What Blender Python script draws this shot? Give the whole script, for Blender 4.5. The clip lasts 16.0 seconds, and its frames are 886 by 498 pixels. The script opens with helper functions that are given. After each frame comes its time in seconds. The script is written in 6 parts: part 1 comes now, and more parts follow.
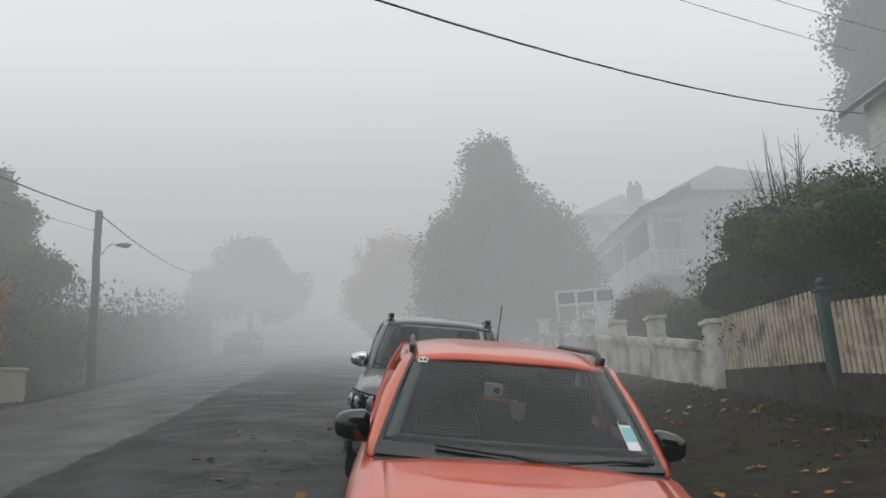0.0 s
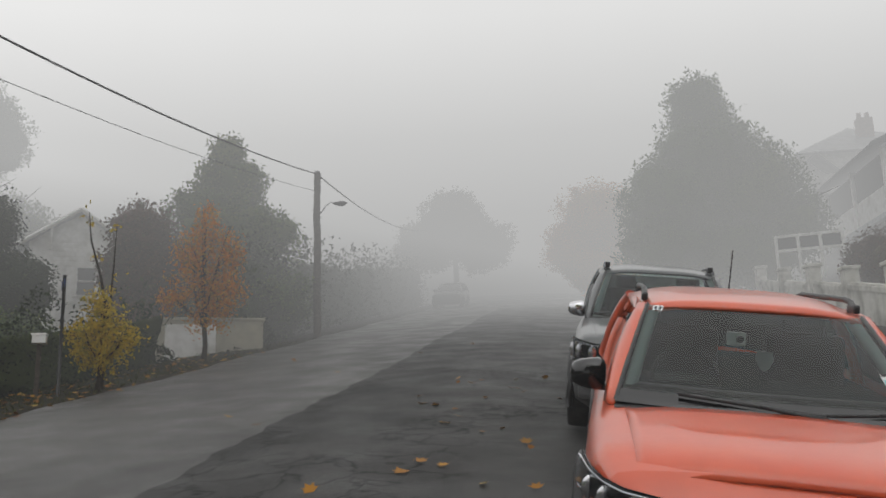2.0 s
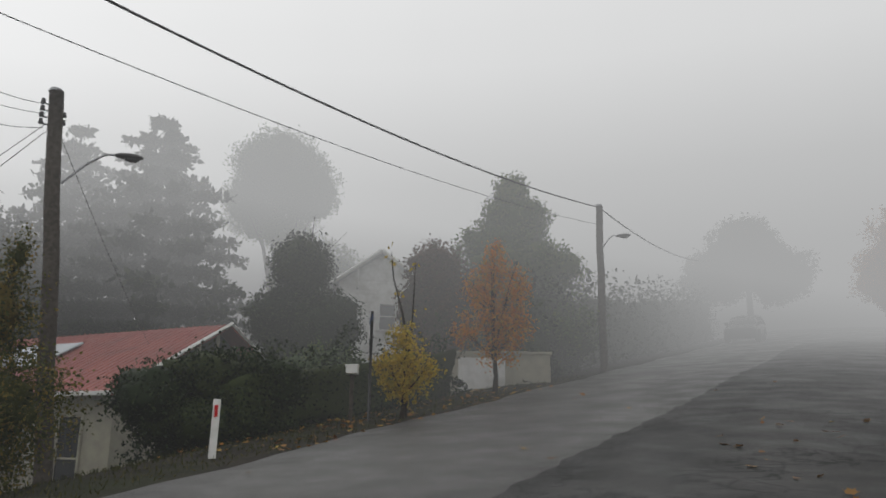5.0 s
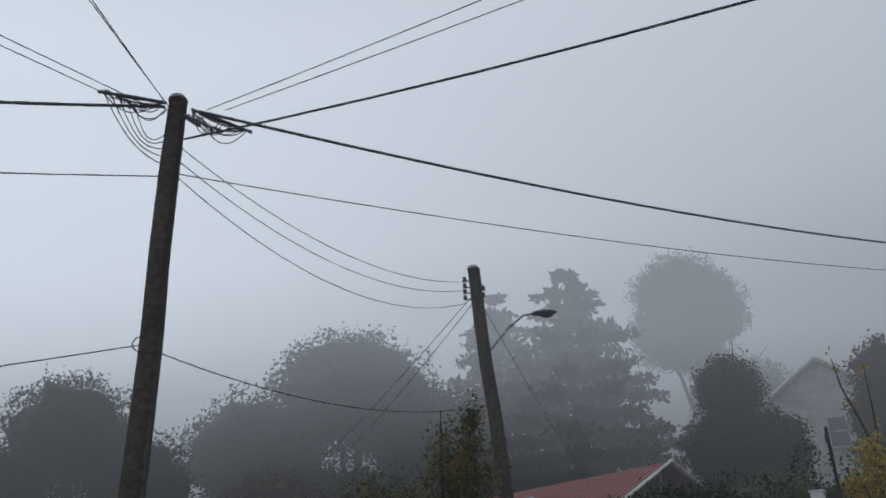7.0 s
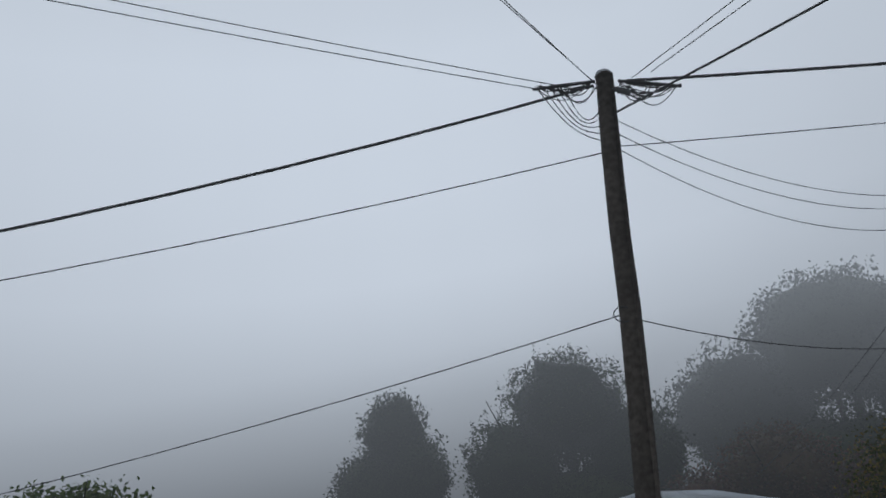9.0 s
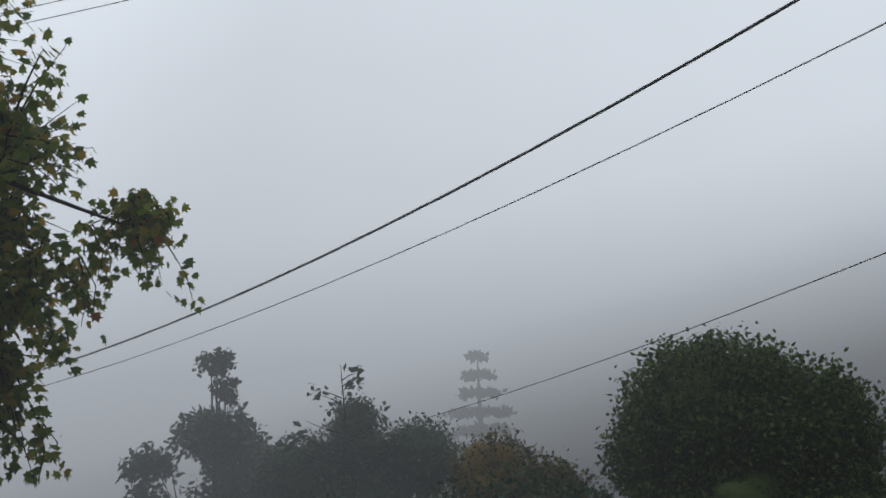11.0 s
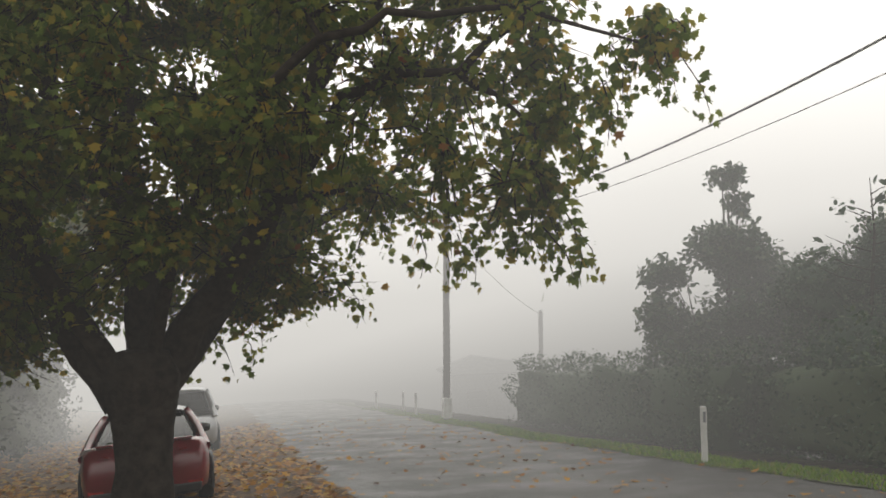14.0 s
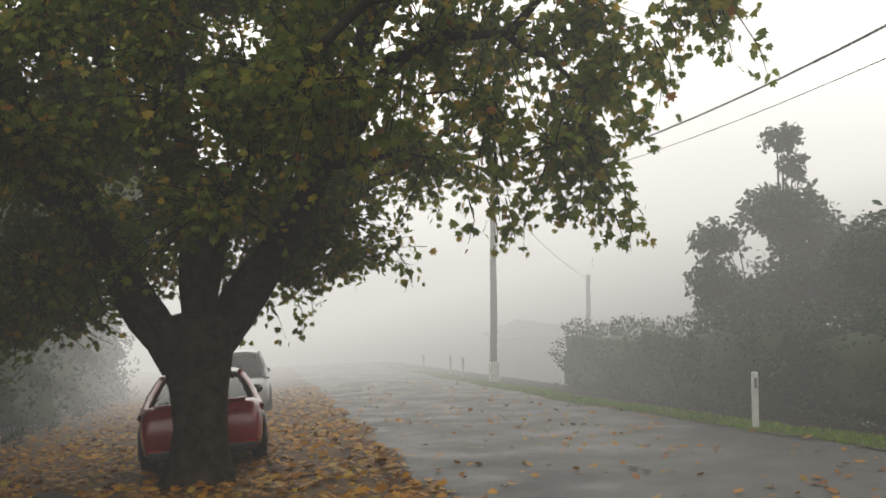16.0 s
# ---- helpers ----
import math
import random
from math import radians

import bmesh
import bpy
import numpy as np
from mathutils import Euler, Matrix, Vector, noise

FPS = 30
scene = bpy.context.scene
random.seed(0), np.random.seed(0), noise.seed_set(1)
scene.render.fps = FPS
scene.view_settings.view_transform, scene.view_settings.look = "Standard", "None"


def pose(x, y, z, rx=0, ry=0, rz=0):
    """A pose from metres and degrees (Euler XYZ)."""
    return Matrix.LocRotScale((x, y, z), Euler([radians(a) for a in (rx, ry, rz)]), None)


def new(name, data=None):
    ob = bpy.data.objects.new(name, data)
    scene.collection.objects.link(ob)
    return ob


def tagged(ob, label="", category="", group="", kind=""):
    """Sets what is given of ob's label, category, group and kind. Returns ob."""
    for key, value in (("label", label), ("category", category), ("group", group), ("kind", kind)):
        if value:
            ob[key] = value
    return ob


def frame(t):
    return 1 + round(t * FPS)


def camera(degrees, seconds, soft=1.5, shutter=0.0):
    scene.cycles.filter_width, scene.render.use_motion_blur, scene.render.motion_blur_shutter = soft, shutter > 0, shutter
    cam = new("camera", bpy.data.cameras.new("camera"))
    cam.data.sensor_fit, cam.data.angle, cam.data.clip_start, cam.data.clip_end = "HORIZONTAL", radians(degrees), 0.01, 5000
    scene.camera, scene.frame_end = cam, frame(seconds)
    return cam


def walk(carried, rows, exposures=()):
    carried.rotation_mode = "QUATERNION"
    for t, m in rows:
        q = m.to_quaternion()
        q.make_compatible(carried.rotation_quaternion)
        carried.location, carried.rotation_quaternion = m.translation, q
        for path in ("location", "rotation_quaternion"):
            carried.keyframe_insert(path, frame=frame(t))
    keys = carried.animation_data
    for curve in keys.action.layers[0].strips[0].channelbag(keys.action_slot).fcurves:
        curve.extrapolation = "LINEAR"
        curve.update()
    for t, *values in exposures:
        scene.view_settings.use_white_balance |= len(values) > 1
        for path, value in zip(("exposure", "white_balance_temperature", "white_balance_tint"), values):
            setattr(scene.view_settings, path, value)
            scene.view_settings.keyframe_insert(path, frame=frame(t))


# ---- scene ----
EXPOSURES = [(0, 0.14, 6400, 8), (1.5, 0.14, 6550, 9), (3.2, 0.2, 6650, 9), (5.3, -0.1, 6450, 9), (6.0, -0.38, 6050, 8), (7.0, -0.6, 5750, 8), (10.2, -0.75, 5700, 7), (12.3, 0.12, 6700, 9), (14.0, 0.54, 6950, 9), (16, 0.68, 7000, 8)]

cam = camera(56.99, 16.0, soft=1.9)


def shot(turn, tilt, lean, shift):
    """The camera at arm's length before a person who turns on the spot: left turn, upward tilt, lean, sideways sway."""
    a = radians(turn)
    return pose(shift - 0.351 * math.sin(a), 0.351 * math.cos(a), 1.65, 90 + tilt, 0, turn) @ pose(0, 0, 0, 0, 0, lean)


walk(cam, [
    (0, shot(-6.00, 14.11, -3.21, 0.060)),
    (0.5, shot(-1.78, 13.08, -3.68, 0.033)),
    (1, shot(1.56, 12.81, -3.32, 0.007)),
    (1.5, shot(5.05, 12.20, -1.98, -0.020)),
    (2, shot(8.39, 11.25, -1.76, -0.032)),
    (2.5, shot(10.32, 10.32, -1.48, -0.043)),
    (3, shot(11.22, 10.02, -0.98, -0.055)),
    (3.2, shot(11.49, 10.08, -0.94, -0.051)),
    (5.3, shot(33.21, 15.90, 0.76, -0.004)),
    (5.5, shot(36.51, 17.66, 0.48, 0.000)),
    (6, shot(42.52, 21.03, -0.63, 0.000)),
    (6.5, shot(50.17, 23.15, -1.44, 0.000)),
    (7, shot(57.14, 23.34, -2.01, 0.000)),
    (7.5, shot(63.86, 23.41, -1.79, 0.000)),
    (8, shot(71.09, 24.41, -0.79, 0.000)),
    (8.5, shot(80.09, 23.90, -0.77, 0.000)),
    (9, shot(89.92, 21.55, -1.29, 0.000)),
    (9.5, shot(99.73, 19.05, -1.97, 0.000)),
    (10, shot(112.98, 15.80, -1.74, 0.000)),
    (10.2, shot(116.52, 14.94, -1.94, 0.000)),
    (12.3, shot(150.29, 8.50, -1.77, 0.000)),
    (12.5, shot(152.86, 7.84, -1.69, 0.000)),
    (13, shot(158.60, 6.93, -1.64, 0.000)),
    (13.5, shot(161.92, 4.29, -0.98, 0.000)),
    (14, shot(164.29, 0.28, -0.35, 0.000)),
    (14.5, shot(166.37, -1.12, -0.47, 0.000)),
    (15, shot(167.26, -2.17, -0.79, 0.000)),
    (15.5, shot(167.45, -2.57, -0.64, 0.000)),
    (16, shot(167.56, -2.18, -0.55, 0.000)),
], exposures=EXPOSURES)

# ---- light: thick morning fog, its added glow standing in for scattered daylight ----
world = bpy.data.worlds.new("foggy_sky")
scene.world = world
world.use_nodes = True
wt = world.node_tree
wt.nodes.clear()
w_out = wt.nodes.new("ShaderNodeOutputWorld")
w_sky = wt.nodes.new("ShaderNodeTexSky")
w_sky.sky_type, w_sky.sun_disc = "NISHITA", False
w_sky.sun_elevation, w_sky.sun_rotation = radians(50), radians(160)
w_bg = wt.nodes.new("ShaderNodeBackground")
w_bg.inputs["Strength"].default_value = 0.1
wt.links.new(w_sky.outputs[0], w_bg.inputs["Color"])
wt.links.new(w_bg.outputs[0], w_out.inputs["Surface"])
# fog thins round the viewpoint, keeping near things dark despite the glow, and thickens outward
FOG, FOG_GLOW = 0.080, (0.345, 0.347, 0.351)
w_geo = wt.nodes.new("ShaderNodeNewGeometry")
w_len = wt.nodes.new("ShaderNodeVectorMath")
w_len.operation = "LENGTH"
w_off = wt.nodes.new("ShaderNodeVectorMath")
w_off.operation = "MULTIPLY_ADD"
w_off.inputs[1].default_value = (0.58, 0.9, 1.0)
w_off.inputs[2].default_value = (0.6, -3.0, 0.0)
wt.links.new(w_geo.outputs["Position"], w_off.inputs[0])
wt.links.new(w_off.outputs[0], w_len.inputs[0])
w_rng = wt.nodes.new("ShaderNodeMapRange")
for key, value in (("From Min", 7.0), ("From Max", 30.0), ("To Min", 0.04 * FOG), ("To Max", FOG)):
    w_rng.inputs[key].default_value = value
# a second thin pocket imitates the big tree's shade, which glowing fog cannot receive
w_tree = wt.nodes.new("ShaderNodeVectorMath")
w_tree.operation = "MULTIPLY_ADD"
w_tree.inputs[1].default_value = (1.2, 1.1, 0.7)
w_tree.inputs[2].default_value = (-4.8, 9.9, -2.1)
wt.links.new(w_geo.outputs["Position"], w_tree.inputs[0])
w_len2 = wt.nodes.new("ShaderNodeVectorMath")
w_len2.operation = "LENGTH"
wt.links.new(w_tree.outputs[0], w_len2.inputs[0])
w_min = wt.nodes.new("ShaderNodeMath")
w_min.operation = "MINIMUM"
wt.links.new(w_len.outputs["Value"], w_min.inputs[0])
wt.links.new(w_len2.outputs["Value"], w_min.inputs[1])
# and a third, low over the wooded valley, added to darken its trees
w_vale = wt.nodes.new("ShaderNodeVectorMath")
w_vale.operation = "MULTIPLY_ADD"
w_vale.inputs[1].default_value = (1.0, 1.0, 2.4)
w_vale.inputs[2].default_value = (25.0, -18.0, -7.2)
wt.links.new(w_geo.outputs["Position"], w_vale.inputs[0])
w_len3 = wt.nodes.new("ShaderNodeVectorMath")
w_len3.operation = "LENGTH"
wt.links.new(w_vale.outputs[0], w_len3.inputs[0])
w_min3 = wt.nodes.new("ShaderNodeMath")
w_min3.operation = "MINIMUM"
wt.links.new(w_min.outputs[0], w_min3.inputs[0])
wt.links.new(w_len3.outputs["Value"], w_min3.inputs[1])
wt.links.new(w_min3.outputs[0], w_rng.inputs["Value"])
# light from above put into the glow: brighter aloft, darker near ground and valley
w_high = wt.nodes.new("ShaderNodeVectorMath")
w_high.operation = "DOT_PRODUCT"
w_high.inputs[1].default_value = (0.25, -0.16, 1.0)
wt.links.new(w_geo.outputs["Position"], w_high.inputs[0])
w_lift = wt.nodes.new("ShaderNodeMapRange")
for key, value in (("From Min", -6.0), ("From Max", 2.0), ("To Min", 0.16), ("To Max", 1.16)):
    w_lift.inputs[key].default_value = value
wt.links.new(w_high.outputs["Value"], w_lift.inputs["Value"])
w_pow = wt.nodes.new("ShaderNodeMath")
w_pow.operation = "MULTIPLY"
wt.links.new(w_rng.outputs["Result"], w_pow.inputs[0])
wt.links.new(w_lift.outputs["Result"], w_pow.inputs[1])
w_abs = wt.nodes.new("ShaderNodeVolumeAbsorption")
w_abs.inputs["Color"].default_value = (0, 0, 0, 1)
# emission put into the fog as haze and ambient light; nothing scatters here
w_glow = wt.nodes.new("ShaderNodeEmission")
w_glow.inputs["Color"].default_value = (*FOG_GLOW, 1)
wt.links.new(w_rng.outputs["Result"], w_abs.inputs["Density"])
wt.links.new(w_pow.outputs[0], w_glow.inputs["Strength"])
w_add = wt.nodes.new("ShaderNodeAddShader")
wt.links.new(w_abs.outputs[0], w_add.inputs[0])
wt.links.new(w_glow.outputs[0], w_add.inputs[1])
wt.links.new(w_add.outputs[0], w_out.inputs["Volume"])
world.cycles.volume_step_size = 5.0

# ---- materials ----
def mat(name, base, base2=None, rough=0.7, scale=8.0, detail=6.0, bump=0.0, bump_scale=60.0, metal=0.0, island=False, spread=0.0, coat=0.0, stain=None, stain_scale=1.2, stain_amount=0.5, spec=0.5):
    """A painted or natural surface: two colours mixed by noise, a stain at a larger scale, fine relief."""
    m = bpy.data.materials.new(name)
    m.use_nodes = True
    nt = m.node_tree
    b = nt.nodes["Principled BSDF"]
    b.inputs["Roughness"].default_value = rough
    b.inputs["Metallic"].default_value = metal
    b.inputs["Coat Weight"].default_value = coat
    b.inputs["Specular IOR Level"].default_value = spec
    co = nt.nodes.new("ShaderNodeTexCoord")
    geo = nt.nodes.new("ShaderNodeNewGeometry")
    obi = nt.nodes.new("ShaderNodeObjectInfo")
    n1 = nt.nodes.new("ShaderNodeTexNoise")
    n1.inputs["Scale"].default_value, n1.inputs["Detail"].default_value = scale, detail
    nt.links.new(co.outputs["Object"], n1.inputs["Vector"])
    ramp = nt.nodes.new("ShaderNodeMapRange")
    ramp.inputs["From Min"].default_value, ramp.inputs["From Max"].default_value = 0.35, 0.65
    nt.links.new(n1.outputs["Fac"], ramp.inputs["Value"])
    mix = nt.nodes.new("ShaderNodeMix")
    mix.data_type = "RGBA"
    mix.inputs["A"].default_value = (*base, 1)
    mix.inputs["B"].default_value = (*(base2 or base), 1)
    nt.links.new(ramp.outputs["Result"], mix.inputs["Factor"])
    last = mix.outputs["Result"]
    if stain:
        n2 = nt.nodes.new("ShaderNodeTexNoise")
        n2.inputs["Scale"].default_value, n2.inputs["Detail"].default_value = stain_scale, 7
        nt.links.new(co.outputs["Object"], n2.inputs["Vector"])
        r2 = nt.nodes.new("ShaderNodeMapRange")
        r2.inputs["From Min"].default_value, r2.inputs["From Max"].default_value = 0.48, 0.7
        r2.inputs["To Max"].default_value = stain_amount
        nt.links.new(n2.outputs["Fac"], r2.inputs["Value"])
        m2 = nt.nodes.new("ShaderNodeMix")
        m2.data_type = "RGBA"
        m2.inputs["B"].default_value = (*stain, 1)
        nt.links.new(r2.outputs["Result"], m2.inputs["Factor"])
        nt.links.new(last, m2.inputs["A"])
        last = m2.outputs["Result"]
    if spread:
        h = nt.nodes.new("ShaderNodeHueSaturation")
        r3 = nt.nodes.new("ShaderNodeMapRange")
        r3.inputs["To Min"].default_value, r3.inputs["To Max"].default_value = 1 - spread, 1 + spread
        nt.links.new(geo.outputs["Random Per Island"] if island else obi.outputs["Random"], r3.inputs["Value"])
        nt.links.new(r3.outputs["Result"], h.inputs["Value"])
        nt.links.new(last, h.inputs["Color"])
        last = h.outputs["Color"]
    nt.links.new(last, b.inputs["Base Color"])
    if bump:
        n3 = nt.nodes.new("ShaderNodeTexNoise")
        n3.inputs["Scale"].default_value, n3.inputs["Detail"].default_value = bump_scale, 5
        nt.links.new(co.outputs["Object"], n3.inputs["Vector"])
        bp = nt.nodes.new("ShaderNodeBump")
        bp.inputs["Strength"].default_value, bp.inputs["Distance"].default_value = bump, 0.02
        nt.links.new(n3.outputs["Fac"], bp.inputs["Height"])
        nt.links.new(bp.outputs["Normal"], b.inputs["Normal"])
    return m


def leaf_mat(name, colours, through_light=0.35, rough=0.55):
    """Leaves: each takes one of the colours, and lets some light through."""
    m = bpy.data.materials.new(name)
    m.use_nodes = True
    nt = m.node_tree
    b = nt.nodes["Principled BSDF"]
    b.inputs["Roughness"].default_value = rough
    b.inputs["Specular IOR Level"].default_value = 0.12
    geo = nt.nodes.new("ShaderNodeNewGeometry")
    obi = nt.nodes.new("ShaderNodeObjectInfo")
    add = nt.nodes.new("ShaderNodeMath")
    add.operation = "ADD"
    nt.links.new(geo.outputs["Random Per Island"], add.inputs[0])
    nt.links.new(obi.outputs["Random"], add.inputs[1])
    fr = nt.nodes.new("ShaderNodeMath")
    fr.operation = "FRACT"
    nt.links.new(add.outputs[0], fr.inputs[0])
    cr = nt.nodes.new("ShaderNodeValToRGB")
    cr.color_ramp.interpolation = "LINEAR"
    els = cr.color_ramp.elements
    while len(els) < len(colours):
        els.new(0.5)
    for i, (pos, c) in enumerate(colours):
        els[i].position, els[i].color = pos, (*c, 1)
    nt.links.new(fr.outputs[0], cr.inputs["Fac"])
    nt.links.new(cr.outputs["Color"], b.inputs["Base Color"])
    tl = nt.nodes.new("ShaderNodeBsdfTranslucent")
    nt.links.new(cr.outputs["Color"], tl.inputs["Color"])
    ms = nt.nodes.new("ShaderNodeMixShader")
    ms.inputs[0].default_value = through_light
    nt.links.new(b.outputs[0], ms.inputs[1])
    nt.links.new(tl.outputs[0], ms.inputs[2])
    nt.links.new(ms.outputs[0], nt.nodes["Material Output"].inputs["Surface"])
    return m


def road_mat(name, c1, c2, cracks, rough):
    """Wet asphalt: grit, tyre-worn bands, damp patches and, where broken, a net of cracks."""
    m = bpy.data.materials.new(name)
    m.use_nodes = True
    nt = m.node_tree
    b = nt.nodes["Principled BSDF"]
    co = nt.nodes.new("ShaderNodeTexCoord")

    def noise_of(sc, det=6.0, stretch=None):
        n = nt.nodes.new("ShaderNodeTexNoise")
        n.inputs["Scale"].default_value, n.inputs["Detail"].default_value = sc, det
        if stretch:
            mp = nt.nodes.new("ShaderNodeMapping")
            mp.inputs["Scale"].default_value = stretch
            nt.links.new(co.outputs["Object"], mp.inputs["Vector"])
            nt.links.new(mp.outputs[0], n.inputs["Vector"])
        else:
            nt.links.new(co.outputs["Object"], n.inputs["Vector"])
        return n.outputs["Fac"]

    def ranged(v, a, e, lo=0.0, hi=1.0):
        r = nt.nodes.new("ShaderNodeMapRange")
        for k, x in zip(("From Min", "From Max", "To Min", "To Max"), (a, e, lo, hi)):
            r.inputs[k].default_value = x
        nt.links.new(v, r.inputs["Value"])
        return r.outputs["Result"]

    def mixed(f, a, e):
        x = nt.nodes.new("ShaderNodeMix")
        x.data_type = "RGBA"
        nt.links.new(f, x.inputs["Factor"])
        for k, v in (("A", a), ("B", e)):
            if isinstance(v, tuple):
                x.inputs[k].default_value = (*v, 1)
            else:
                nt.links.new(v, x.inputs[k])
        return x.outputs["Result"]

    big = noise_of(0.5, 6, (1, 0.35, 1))
    grit = noise_of(90, 3)
    col = mixed(ranged(big, 0.35, 0.65), c1, c2)
    col = mixed(ranged(grit, 0.62, 0.75, 0, 0.5), col, tuple(min(1, 2.2 * v) for v in c2))
    b.inputs["Specular IOR Level"].default_value = 0.3 if cracks else 0.5
    height = grit
    if cracks:
        warp = nt.nodes.new("ShaderNodeTexNoise")
        warp.inputs["Scale"].default_value = 2.5
        nt.links.new(co.outputs["Object"], warp.inputs["Vector"])
        va = nt.nodes.new("ShaderNodeVectorMath")
        va.operation = "ADD"
        nt.links.new(co.outputs["Object"], va.inputs[0])
        nt.links.new(warp.outputs["Color"], va.inputs[1])
        vo = nt.nodes.new("ShaderNodeTexVoronoi")
        vo.feature = "DISTANCE_TO_EDGE"
        vo.inputs["Scale"].default_value = 1.6
        nt.links.new(va.outputs[0], vo.inputs["Vector"])
        line = ranged(vo.outputs["Distance"], 0.015, 0.06, 1, 0)
        where = ranged(noise_of(0.45, 2), 0.44, 0.54)
        mul = nt.nodes.new("ShaderNodeMath")
        mul.operation = "MULTIPLY"
        nt.links.new(line, mul.inputs[0])
        nt.links.new(where, mul.inputs[1])
        col = mixed(mul.outputs[0], col, (0.003, 0.003, 0.003))
        sub = nt.nodes.new("ShaderNodeMath")
        sub.operation = "SUBTRACT"
        nt.links.new(grit, sub.inputs[0])
        nt.links.new(mul.outputs[0], sub.inputs[1])
        height = sub.outputs[0]
    nt.links.new(col, b.inputs["Base Color"])
    wet = noise_of(1.1, 5)
    nt.links.new(ranged(wet, 0.35, 0.65, rough - 0.12, rough + 0.12), b.inputs["Roughness"])
    bp = nt.nodes.new("ShaderNodeBump")
    bp.inputs["Strength"].default_value, bp.inputs["Distance"].default_value = 0.5, 0.012
    nt.links.new(height, bp.inputs["Height"])
    nt.links.new(bp.outputs["Normal"], b.inputs["Normal"])
    return m


def glass_mat(name, tint=(0.75, 0.82, 0.8), rough=0.02, ior=1.5):
    m = bpy.data.materials.new(name)
    m.use_nodes = True
    nt = m.node_tree
    nt.nodes.clear()
    out = nt.nodes.new("ShaderNodeOutputMaterial")
    tr = nt.nodes.new("ShaderNodeBsdfTransparent")
    tr.inputs["Color"].default_value = (*tint, 1)
    gl = nt.nodes.new("ShaderNodeBsdfGlossy")
    gl.inputs["Roughness"].default_value = rough
    fr = nt.nodes.new("ShaderNodeFresnel")
    fr.inputs["IOR"].default_value = ior
    mx = nt.nodes.new("ShaderNodeMixShader")
    nt.links.new(fr.outputs[0], mx.inputs[0])
    nt.links.new(tr.outputs[0], mx.inputs[1])
    nt.links.new(gl.outputs[0], mx.inputs[2])
    nt.links.new(mx.outputs[0], out.inputs["Surface"])
    return m


M_ROAD = road_mat("worn_asphalt", (0.042, 0.041, 0.040), (0.068, 0.066, 0.063), False, 0.55)
M_PATCH = road_mat("broken_asphalt", (0.021, 0.021, 0.021), (0.043, 0.042, 0.041), True, 0.68)
M_EARTH = mat("damp_earth", (0.016, 0.014, 0.011), (0.034, 0.029, 0.021), 0.95, 3.0, bump=0.8, bump_scale=18, stain=(0.022, 0.032, 0.010), stain_scale=0.5, spec=0.15)
M_GRASSY = mat("thin_grass_soil", (0.035, 0.045, 0.015), (0.07, 0.085, 0.03), 0.9, 5.0, bump=0.8, bump_scale=25, stain=(0.05, 0.04, 0.025), stain_scale=0.7)
M_GRASS = leaf_mat("grass_blades", [(0.0, (0.10, 0.19, 0.02)), (0.6, (0.18, 0.30, 0.04)), (1.0, (0.28, 0.27, 0.07))])
M_GRASSD = leaf_mat("dull_grass_blades", [(0.0, (0.03, 0.035, 0.012)), (0.6, (0.06, 0.065, 0.022)), (1.0, (0.10, 0.085, 0.035))])
M_BARK = mat("plane_bark", (0.016, 0.012, 0.009), (0.034, 0.026, 0.019), 0.95, 9.0, bump=0.9, bump_scale=24, stain=(0.06, 0.05, 0.038), stain_scale=3.5, stain_amount=0.5, spec=0.08)
M_WOOD_POLE = mat("weathered_pole_timber", (0.05, 0.042, 0.034), (0.085, 0.072, 0.06), 0.9, 14, bump=0.5, bump_scale=40, stain=(0.03, 0.025, 0.02), stain_scale=2, spec=0.12)
M_WIRE = mat("black_cable", (0.015, 0.015, 0.016), rough=0.6)
M_METAL = mat("galvanised_steel", (0.30, 0.31, 0.32), (0.22, 0.22, 0.23), 0.5, 20, metal=0.8)
M_DARK = mat("black_plastic", (0.012, 0.012, 0.013), (0.02, 0.02, 0.021), 0.42, 30)
M_GLOSSBLACK = mat("gloss_black", (0.008, 0.008, 0.009), rough=0.12, coat=0.6)
M_RUBBER = mat("tyre_rubber", (0.015, 0.015, 0.015), (0.028, 0.026, 0.024), 0.8, 12, bump=0.2)
M_WHITE = mat("white_paint", (0.72, 0.72, 0.70), (0.62, 0.62, 0.59), 0.6, 6, bump=0.15, stain=(0.35, 0.34, 0.30), stain_scale=1.4, stain_amount=0.6)
M_RENDER = mat("old_white_render", (0.66, 0.65, 0.60), (0.52, 0.51, 0.46), 0.8, 5, bump=0.4, bump_scale=30, stain=(0.14, 0.13, 0.10), stain_scale=1.3, stain_amount=0.85)
M_CREAM = mat("peeling_cream_paint", (0.55, 0.50, 0.37), (0.42, 0.37, 0.26), 0.75, 9, bump=0.3, stain=(0.12, 0.09, 0.06), stain_scale=2.2, stain_amount=0.8, spread=0.08)
M_GREENPAINT = mat("dark_green_paint", (0.02, 0.065, 0.06), (0.03, 0.08, 0.07), 0.5, 10, bump=0.2)
M_STONE = mat("mossy_dark_stone", (0.02, 0.018, 0.015), (0.045, 0.04, 0.033), 0.9, 4, bump=0.9, bump_scale=15, stain=(0.04, 0.055, 0.02), stain_scale=2)
M_PALE = mat("pale_grey_paint", (0.42, 0.45, 0.47), (0.36, 0.38, 0.40), 0.65, 6, bump=0.15, stain=(0.28, 0.28, 0.27), stain_scale=1.4, stain_amount=0.5)
M_SLATE = mat("grey_iron_roof", (0.10, 0.11, 0.12), (0.15, 0.16, 0.17), 0.5, 3, stain=(0.10, 0.10, 0.10))
